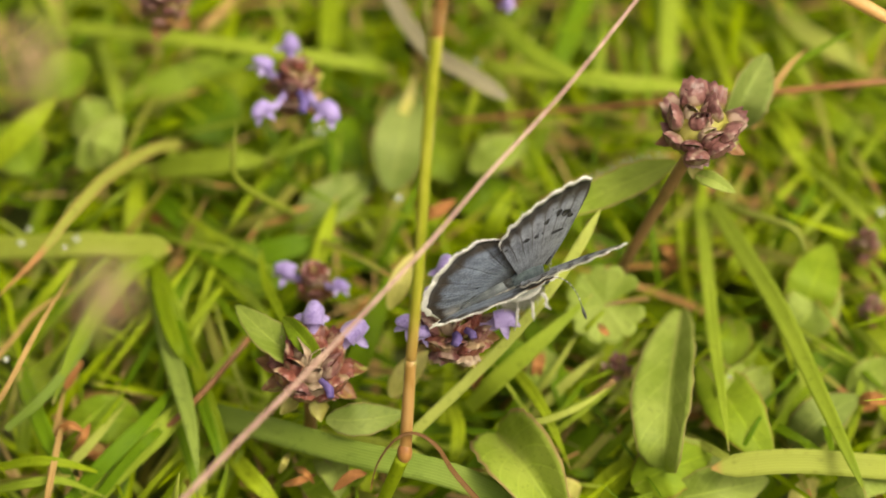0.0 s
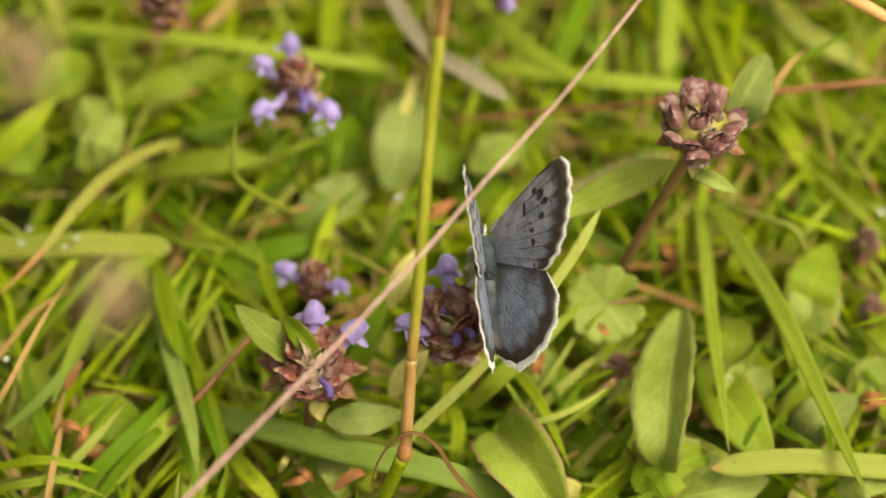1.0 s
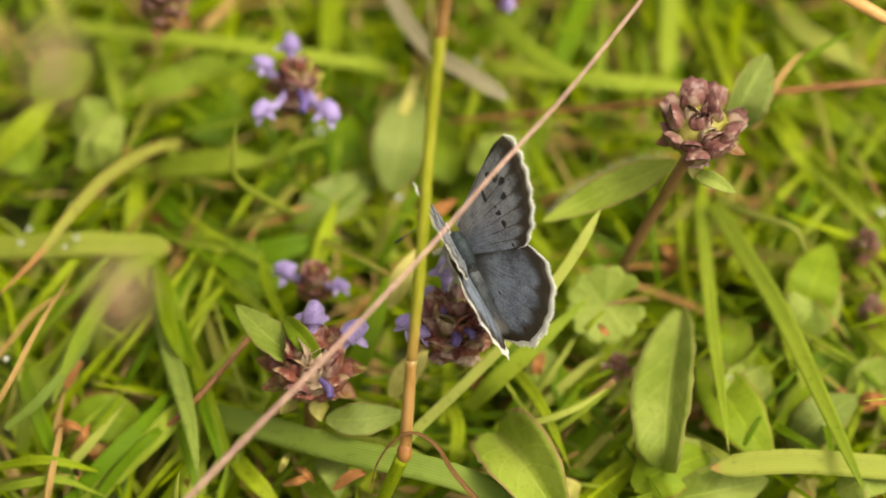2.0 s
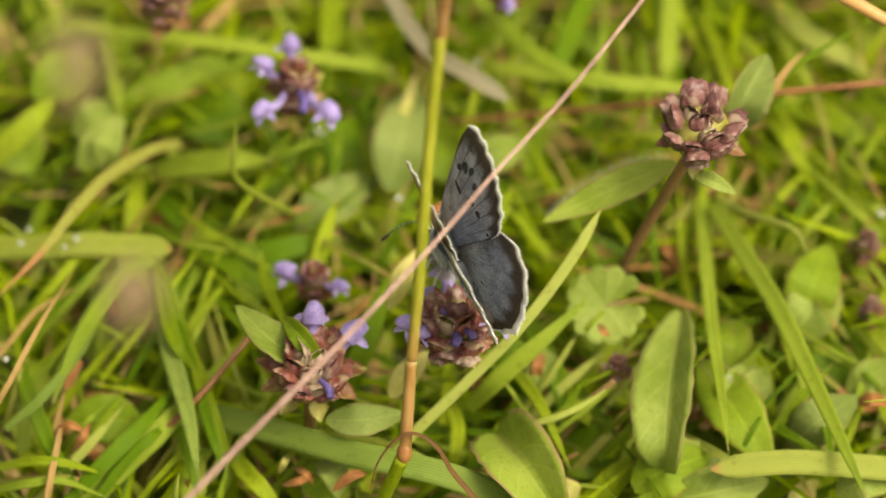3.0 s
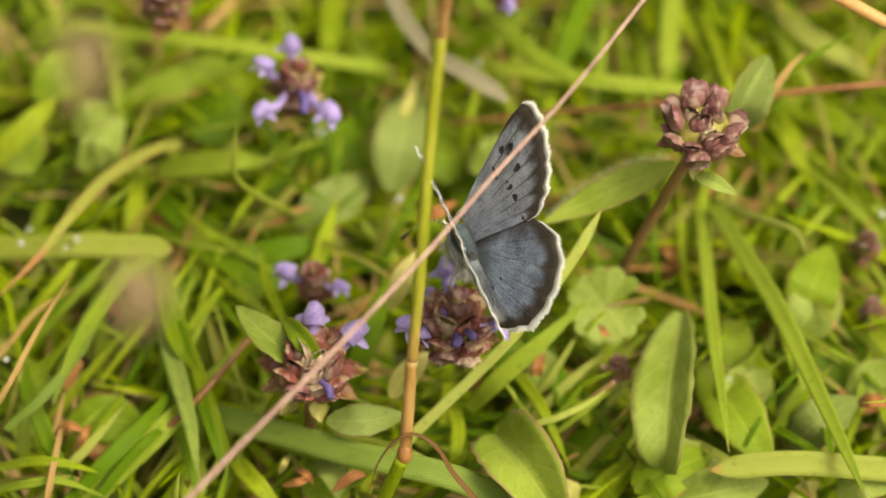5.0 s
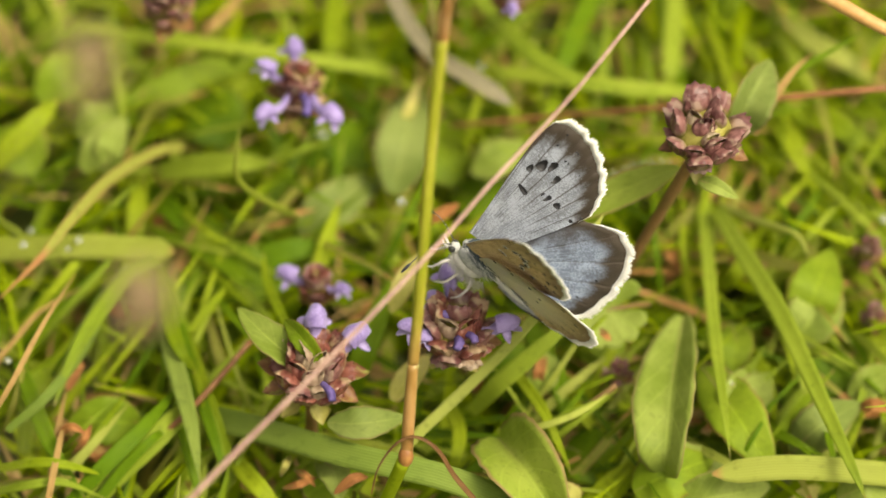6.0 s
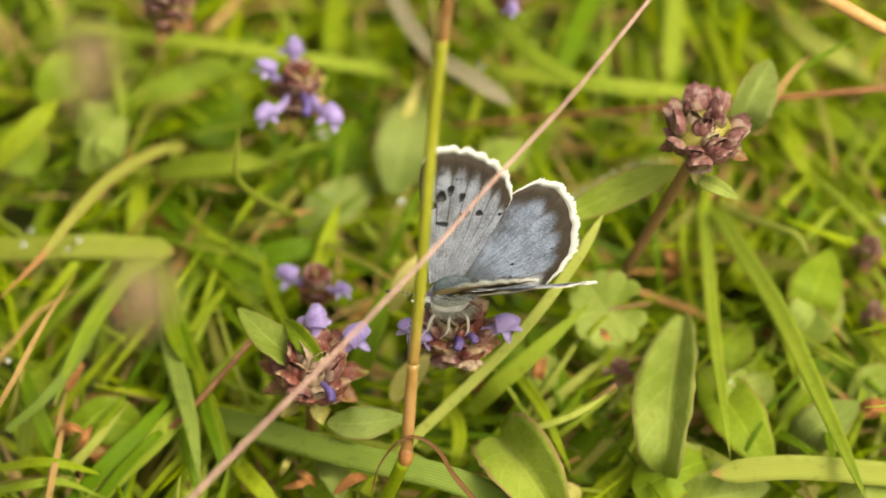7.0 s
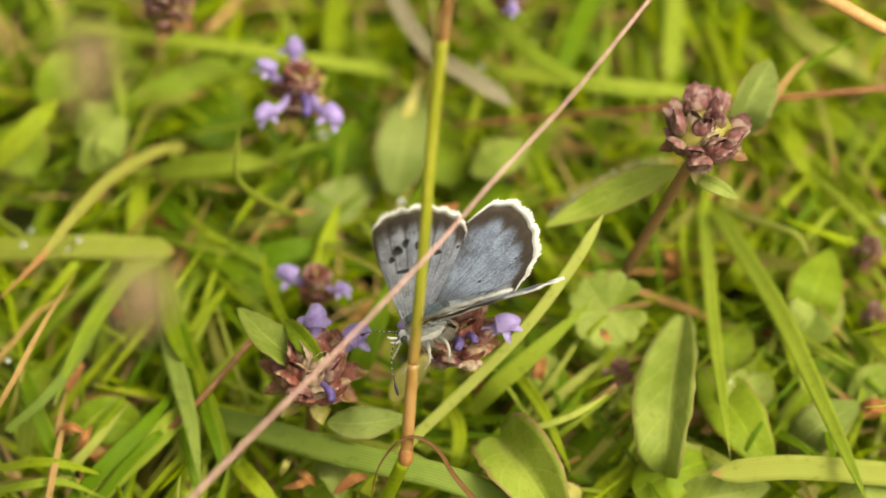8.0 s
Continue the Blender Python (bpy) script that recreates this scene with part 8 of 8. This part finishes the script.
blade(G_DARK, 0.66, [(37.3, 47.9, 15.0), (42.3, 45.6, 20.0), (47.6, 46.0, 22.0), (52.6, 49.8, 20.0)], fold=0.35)
blade(G_FRESH, 0.64, [(-39.2, -2.5, 14.0), (-36.5, -4.4, 19.0), (-34.1, -3.8, 21.0), (-32.5, -0.1, 19.0)], fold=0.35)
blade(G_BLUE, 0.61, [(-50.1, -11.0, 17.0), (-47.3, -11.7, 22.0), (-44.8, -10.2, 24.0), (-43.1, -6.2, 22.0)], fold=0.35)
blade(G_FRESH, 0.88, [(-48.8, 9.7, 12.0), (-46.6, 10.2, 17.0), (-44.5, 13.0, 19.0), (-42.7, 18.4, 17.0)], fold=0.35)
blade(G_BLUE, 0.76, [(-35.4, 4.1, 14.0), (-33.6, 4.2, 19.0), (-32.0, 6.6, 21.0), (-30.8, 11.6, 19.0)], fold=0.35)
blade(G_PALE, 0.77, [(-43.7, 14.6, 12.0), (-39.8, 14.5, 17.0), (-36.5, 17.2, 19.0), (-34.2, 23.1, 17.0)], fold=0.35)
blade(G_BLUE, 0.55, [(-37.1, 5.9, 13.0), (-35.6, 8.6, 18.0), (-33.8, 13.6, 20.0), (-32.1, 20.7, 18.0)], fold=0.35)
blade(G_DARK, 0.73, [(-37.8, 0.1, 13.0), (-37.0, 0.9, 18.0), (-36.7, 4.4, 20.0), (-37.1, 10.4, 18.0)], fold=0.35)
blade(G_BLUE, 0.71, [(-35.6, -9.9, 12.0), (-32.5, -11.6, 17.0), (-29.7, -11.2, 19.0), (-27.5, -8.1, 17.0)], fold=0.35)
blade(G_DARK, 0.88, [(-35.5, 16.5, 11.0), (-31.9, 15.9, 16.0), (-28.2, 17.1, 18.0), (-24.9, 20.8, 16.0)], fold=0.35)
blade(G_DARK, 0.59, [(-52.3, 1.4, 15.0), (-50.6, 1.1, 20.0), (-48.8, 2.9, 22.0), (-47.4, 7.2, 20.0)], fold=0.35)
blade(G_DARK, 0.70, [(-42.2, 3.8, 10.0), (-40.4, 4.9, 15.0), (-38.7, 8.3, 17.0), (-37.3, 14.1, 15.0)], fold=0.35)
blade(G_PALE, 0.61, [(-57.6, -4.9, 14.0), (-56.0, -4.4, 19.0), (-55.0, -1.4, 21.0), (-54.7, 4.1, 19.0)], fold=0.35)
blade(G_BLUE, 0.52, [(25.5, 7.1, 14.0), (28.5, 5.0, 19.0), (31.8, 4.8, 21.0), (35.1, 7.3, 19.0)], fold=0.35)
blade(G_DARK, 0.57, [(36.4, -14.4, 17.0), (38.5, -13.4, 22.0), (40.8, -10.0, 24.0), (43.1, -4.3, 22.0)], fold=0.35)
blade(G_BLUE, 0.78, [(20.9, -8.3, 18.0), (24.4, -8.2, 23.0), (27.7, -5.4, 25.0), (30.7, 0.2, 23.0)], fold=0.35)
blade(G_BLUE, 0.99, [(36.5, 1.5, 14.0), (38.5, 0.5, 19.0), (40.5, 2.2, 21.0), (42.5, 7.0, 19.0)], fold=0.35)
blade(G_FRESH, 0.83, [(20.3, -9.6, 11.0), (24.9, -12.2, 16.0), (29.7, -12.9, 18.0), (34.2, -11.1, 16.0)], fold=0.35)
blade(G_PALE, 0.69, [(21.9, 3.9, 16.0), (25.5, 2.1, 21.0), (29.2, 2.8, 23.0), (32.6, 6.5, 21.0)], fold=0.35)
blade(G_BLUE, 0.67, [(23.1, -0.6, 11.0), (26.6, -2.8, 16.0), (30.1, -2.2, 18.0), (33.4, 1.4, 16.0)], fold=0.35)
blade(G_BLUE, 0.71, [(11.9, -10.1, 17.0), (15.8, -9.9, 22.0), (19.9, -7.4, 24.0), (23.5, -2.4, 22.0)], fold=0.35)
blade(G_FRESH, 0.58, [(16.6, 4.8, 18.0), (18.2, 4.1, 23.0), (20.3, 5.5, 25.0), (22.6, 9.6, 23.0)], fold=0.35)
blade(G_BLUE, 0.87, [(20.3, -11.7, 17.0), (22.6, -12.3, 22.0), (24.9, -10.3, 24.0), (27.0, -5.6, 22.0)], fold=0.35)
blade(G_FRESH, 0.75, [(47.7, 22.9, 11.0), (47.9, 13.5, 16.0), (48.9, 6.8, 18.0), (50.6, 4.2, 16.0)], fold=0.35)
blade(G_DARK, 0.95, [(49.1, 1.2, 16.0), (49.0, -7.7, 21.0), (49.5, -14.2, 23.0), (50.3, -16.8, 21.0)], fold=0.35)
blade(G_DARK, 0.66, [(40.9, -0.7, 14.0), (43.8, -7.9, 19.0), (46.7, -13.0, 21.0), (49.3, -14.8, 19.0)], fold=0.35)
blade(G_BLUE, 0.85, [(46.3, 23.2, 13.0), (46.9, 15.6, 18.0), (48.0, 10.7, 20.0), (49.3, 9.5, 18.0)], fold=0.35)
blade(G_PALE, 0.80, [(44.3, -4.7, 12.0), (45.2, -12.1, 17.0), (46.3, -17.2, 19.0), (47.5, -18.9, 17.0)], fold=0.35)
blade(G_FRESH, 0.85, [(53.9, 17.3, 16.0), (56.6, 8.6, 21.0), (59.5, 2.2, 23.0), (62.3, -0.2, 21.0)], fold=0.35)
blade(G_PALE, 0.63, [(47.0, 20.5, 16.0), (48.6, 12.6, 21.0), (50.4, 7.4, 23.0), (52.2, 5.7, 21.0)], fold=0.35)
blade(G_FRESH, 0.99, [(42.7, 19.0, 15.0), (43.9, 9.8, 20.0), (44.9, 2.8, 22.0), (45.6, -0.5, 20.0)], fold=0.35)


# ---- turf between the single plants ----
def sward(name, count, area, tall, wide, mat, label, category, seed, keep=None, steps=6, lean=0.9):
    """Many small uncounted blades in one mesh."""
    rng = np.random.default_rng(seed)
    verts, faces, uvs = [], [], []
    x0, x1, y0, y1 = area
    made = 0
    while made < count:
        x, y = rng.uniform(x0, x1), rng.uniform(y0, y1)
        if keep and not keep(x, y):
            continue
        made += 1
        h = tall * rng.uniform(0.45, 1.0)
        w = wide * rng.uniform(0.5, 1.15)
        head = rng.uniform(0, 2 * np.pi)
        out = h * lean * rng.uniform(0.3, 1.5)
        droop = rng.uniform(0.0, 0.55)
        tw = rng.uniform(-0.7, 0.7)
        o = len(verts)
        for i in range(steps):
            s = i / (steps - 1)
            r = out * s ** 1.4
            z = h * (s * (1 + droop) - droop * 1.25 * s * s)
            half = w * 0.5 * (1.0 if s < 0.4 else max(0.05, 1 - ((s - 0.4) / 0.6) ** 1.7))
            ca, sa = np.cos(head), np.sin(head)
            cs, ss = np.cos(head + np.pi / 2 + tw * s), np.sin(head + np.pi / 2 + tw * s)
            for k, lift in ((-1, 0.35), (0, 0.0), (1, 0.35)):
                verts.append((x + ca * r + cs * k * half, y + sa * r + ss * k * half, max(0.3, z + lift * half)))
                uvs.append((k * 0.5 + 0.5, s * 0.97))
        for i in range(steps - 1):
            for k in (0, 1):
                a = o + i * 3 + k
                faces.append((a, a + 1, a + 4, a + 3))
    ob = new(name, mesh_of(name, np.array(verts) * MM, faces, [mat], uvs))
    return tagged(ob, label, category, "", "stuff")


def low_leaves(name, count, area, mat, label, seed, z0, z1, size):
    """Small overlapping ground leaves, each cupped and tilted, in one mesh."""
    rng = np.random.default_rng(seed)
    verts, faces, uvs = [], [], []
    for n in range(count):
        c = Vector((rng.uniform(area[0], area[1]), rng.uniform(area[2], area[3]), rng.uniform(z0, z1)))
        m = Euler((rng.uniform(-0.6, 0.6), rng.uniform(-0.6, 0.6), rng.uniform(0, 6.28))).to_matrix()
        ln, wd = size * rng.uniform(0.6, 1.3), size * rng.uniform(0.35, 0.62)
        o = len(verts)
        for i in range(8):
            s = i / 7
            half = wd * 0.5 * leaf_profile(s)
            for k in range(5):
                x = k / 2 - 1
                verts.append(c + m @ Vector(((s - 0.5) * ln, x * half, abs(x) * half * 0.35 - (s - 0.4) ** 2 * ln * 0.35)))
                uvs.append((k / 4, s))
        for i in range(7):
            for k in range(4):
                a = o + i * 5 + k
                faces.append((a, a + 1, a + 6, a + 5))
    ob = new(name, mesh_of(name, [v * MM for v in verts], faces, [mat], uvs))
    return tagged(ob, label, "ground leaves", "", "stuff")


def ground_sheet():
    """One sheet to the horizon: finely uneven soil near by, plain far off."""
    xs = sorted({round(s * v, 4) for v in (0, 0.02, 0.04, 0.06, 0.08, 0.1, 0.13, 0.17, 0.22, 0.3, 0.45, 0.7, 1.2, 2.5, 6, 15, 60, 300) for s in (-1, 1)})
    n = len(xs)
    verts = [(x, y, 0.002 * noise.noise((x * 40, y * 40, 0)) * (1 if max(abs(x), abs(y)) < 0.5 else 0)) for y in xs for x in xs]
    faces = [(j * n + i, j * n + i + 1, (j + 1) * n + i + 1, (j + 1) * n + i) for j in range(n - 1) for i in range(n - 1)]
    ob = new("ground", mesh_of("ground", verts, faces, [GROUND]))
    return tagged(ob, "dark soil under a green meadow turf", "ground", "", "structure")


def ground_mat():
    m, t, b, out = nodes_of("meadow_ground")
    big, fine = noise_of(t, 3.0, 4), noise_of(t, 160, 4)
    soil = mixc(t, ramp(t, fine, 0.35, 0.65), (0.025, 0.022, 0.010), (0.09, 0.105, 0.02))
    col = mixc(t, ramp(t, big, 0.3, 0.7), soil, (0.11, 0.14, 0.016))
    t.links.new(col, b.inputs["Base Color"])
    b.inputs["Roughness"].default_value = 0.9
    bump(t, b, fine, 0.7, 0.002)
    return m


GROUND = ground_mat()
ground_sheet()


def outside(x, y):
    return not (-75 < x < 75 and -55 < y < 75)


low_leaves("ground_leaves", 800, (-90, 90, -60, 105), L_LOW, "overlapping green leaves close to the soil", 3, 2, 11, 9.5)
sward("turf_grass", 1400, (-95, 95, -60, 110), 22, 2.3, G_SWARD, "dense low green grass between the flowers", "grass", 11, None, 7, 1.3)
sward("fine_grass", 600, (-95, 95, -60, 110), 26, 1.1, G_SWARD, "fine thin green grass among the flowers", "grass", 21, None, 7, 1.5)
sward("dry_litter", 420, (-95, 95, -60, 110), 19, 1.5, G_LITTER, "dry brown grass litter deep in the turf", "litter", 31, None, 6, 1.8)


FADE = random.Random(77)


def fading(x, y):
    r = math.hypot(x, y - 40) / 1000
    return outside(x, y) and (r < 0.35 or FADE.random() < math.exp(-(r - 0.35) * 3.2))


sward("meadow_grass", 16000, (-1600, 1600, -1500, 1700), 42, 4.2, G_SWARD, "uncounted meadow grass around the flowers", "grass", 12, fading, 5)



# ---- what moves ----
# Seconds, place in mm, heading, pitch, roll, raise of the two wing pairs, sweep of the two forewings, extra raise of the two hindwings.
BUTTERFLY_ROWS = (
    (0.0, 12.1, -2.9, 43.8, 32.3, 3.6, 2.8, 100.7, 55.5, -8.8, -9.0, -2.0, -2.0),
    (0.1, 11.8, -2.6, 44.1, 36.9, -1.7, 3.8, 96.5, 54.4, -8.4, -8.1, -0.6, 1.0),
    (0.3, 10.7, -1.4, 44.6, 51.6, -9.9, 2.3, 97.9, 56.9, -7.7, -7.1, -1.0, -0.5),
    (0.5, 8.3, -1.8, 45.2, 64.4, -18.6, -0.0, 91.2, 60.6, -7.1, -5.9, -1.3, -0.6),
    (0.8, 7.0, 0.1, 45.7, 69.5, -12.9, -1.2, 80.2, 68.4, -10.3, -7.4, -0.6, -0.7),
    (1.0, 5.2, 0.4, 46.0, 96.4, -22.2, 0.5, 81.3, 66.1, -7.6, -5.9, -1.5, -0.8),
    (1.2, 3.1, -0.3, 46.3, 110.8, -24.6, -0.7, 78.7, 66.4, -9.0, -6.0, -1.0, -1.1),
    (1.5, 1.1, 0.3, 46.8, 121.5, -26.1, 0.3, 66.2, 74.6, -6.4, -3.7, -1.1, -1.3),
    (1.7, 1.4, -0.0, 46.9, 118.1, -23.5, 0.1, 67.5, 73.0, -8.7, -5.0, -2.0, -1.0),
    (2.8, -0.1, 1.2, 47.1, 117.9, -13.3, -4.0, 78.2, 81.0, -12.0, -9.2, -0.3, -0.8),
    (3.0, -0.6, 1.2, 47.2, 117.9, -14.4, -2.4, 76.3, 80.2, -11.9, -8.8, -1.2, -0.8),
    (3.5, -0.3, 1.6, 47.3, 115.3, -12.3, -5.0, 70.5, 69.5, -11.4, -7.8, -1.3, 0.8),
    (4.0, -0.4, 1.8, 47.4, 114.3, -8.5, -5.3, 70.4, 67.3, -10.8, -8.0, -0.7, -0.2),
    (4.5, 0.3, 2.0, 47.5, 111.6, -7.5, -5.4, 71.2, 61.6, -9.6, -7.0, -1.4, 1.4),
    (4.7, 0.9, 1.8, 47.6, 106.5, -7.8, -4.8, 77.1, 61.1, -10.5, -5.8, -0.6, -0.9),
    (5.8, 2.3, -2.0, 49.1, 155.4, -36.8, 2.6, 65.2, 66.8, -8.4, -2.8, 0.7, 0.4),
    (6.0, 2.5, -2.1, 48.9, 159.3, -41.7, 4.3, 59.3, 69.2, -9.0, -1.8, -1.9, -1.5),
    (6.2, 2.5, -3.2, 48.7, 167.4, -41.1, 3.0, 54.8, 70.3, -8.9, -3.6, -1.7, -0.8),
    (6.5, 2.0, -3.5, 48.1, 180.5, -39.1, 2.8, 49.2, 78.1, -11.3, -5.9, -0.6, 0.1),
    (6.8, -0.6, -6.6, 47.6, 189.5, -20.0, -0.1, 54.4, 74.5, -11.7, -6.4, -0.9, -2.1),
    (7.0, -1.3, -8.4, 47.2, 195.4, -9.3, -0.1, 52.5, 79.2, -7.5, -6.6, -3.1, -2.6),
    (7.2, -1.7, -9.6, 47.0, 201.4, -5.3, 0.2, 49.0, 84.6, -5.1, -7.4, -1.1, -2.6),
    (7.5, -2.7, -11.2, 46.6, 205.0, -1.7, 1.1, 46.3, 86.4, -10.9, -7.9, -1.6, -1.7),
    (8.0, -4.5, -12.5, 46.0, 205.1, -1.5, 4.2, 50.2, 94.1, -10.7, -3.0, -2.3, -6.8),
)


def hinge(side):
    return Matrix.Translation((0, side * 0.3 * MM, 0))


def motions():
    body, wings = [], {k: [] for k in WINGS}
    for t, x, y, z, yaw, pitch, roll, left, right, sweep_a, sweep_b, hind_a, hind_b in BUTTERFLY_ROWS:
        turn = pose(0, 0, 0, 0, 0, yaw) @ pose(0, 0, 0, 0, pitch) @ pose(0, 0, 0, roll)
        body.append((t, Matrix.Translation(Vector((x, y, z)) * MM) @ turn))
        wings["forewinga"].append((t, hinge(1) @ pose(0, 0, 0, left) @ pose(0, 0, 0, 0, 0, -sweep_a)))
        wings["hindwinga"].append((t, hinge(1) @ pose(0, 0, 0, left + hind_a)))
        wings["forewingb"].append((t, hinge(-1) @ pose(0, 0, 0, -right) @ pose(0, 0, 0, 0, 0, sweep_b)))
        wings["hindwingb"].append((t, hinge(-1) @ pose(0, 0, 0, -right - hind_b)))
    walk(BUTTERFLY, body)
    for k, w in WINGS.items():
        walk(w, wings[k])
    for ob, shifts in ((CULM, ((0, 0.1, 0), (1, 0.45, 0), (1.7, 0.6, 0), (3, 0.7, 0), (4.7, 0.7, 0), (5.8, 0.6, 0), (8, 0.6, 0))),
                       (STRAW, ((0, 0, 0.8), (1.7, -0.2, 0.8), (3, -0.4, 0.8), (4.7, -0.6, 0.8), (5.8, -1.9, 0.9), (8, -1.9, 0.9)))):
        home = ob.location.copy()
        walk(ob, [(t, Matrix.Translation(home + Vector((dx, 0, dz)) * MM)) for t, dx, dz in shifts])
    home = STEM.location.copy()
    walk(STEM, [(t, Matrix.Translation(home) @ pose(0, 0, 0, 0, a)) for t, a in ((0, 0), (1, 0.3), (1.7, 0.38), (3, 0.4), (4.7, 0.4), (5.8, 0.2), (8, 0.2))])
    for ob, shifts in ((SPIKE_A, ((0, -4.6, 0), (0.8, -4.8, 0), (1.5, -4.7, 0), (1.7, -4.0, 0), (2.8, -0.9, 0), (3.5, -0.6, 0), (4.7, -0.2, 0), (5.8, 0, 0), (8, 0, 0))),
                       (SPIKE_B, ((0, -3.0, 0), (0.8, -2.5, 0), (1.7, -2.0, 0), (2.8, -0.8, 0), (3.5, -0.4, 0), (4.7, -0.2, 0), (5.8, 0, 0), (8, 0, 0)))):
        home = ob.location.copy()
        walk(ob, [(t, Matrix.Translation(home + Vector((dx, 0, dz)) * MM)) for t, dx, dz in shifts])


motions()
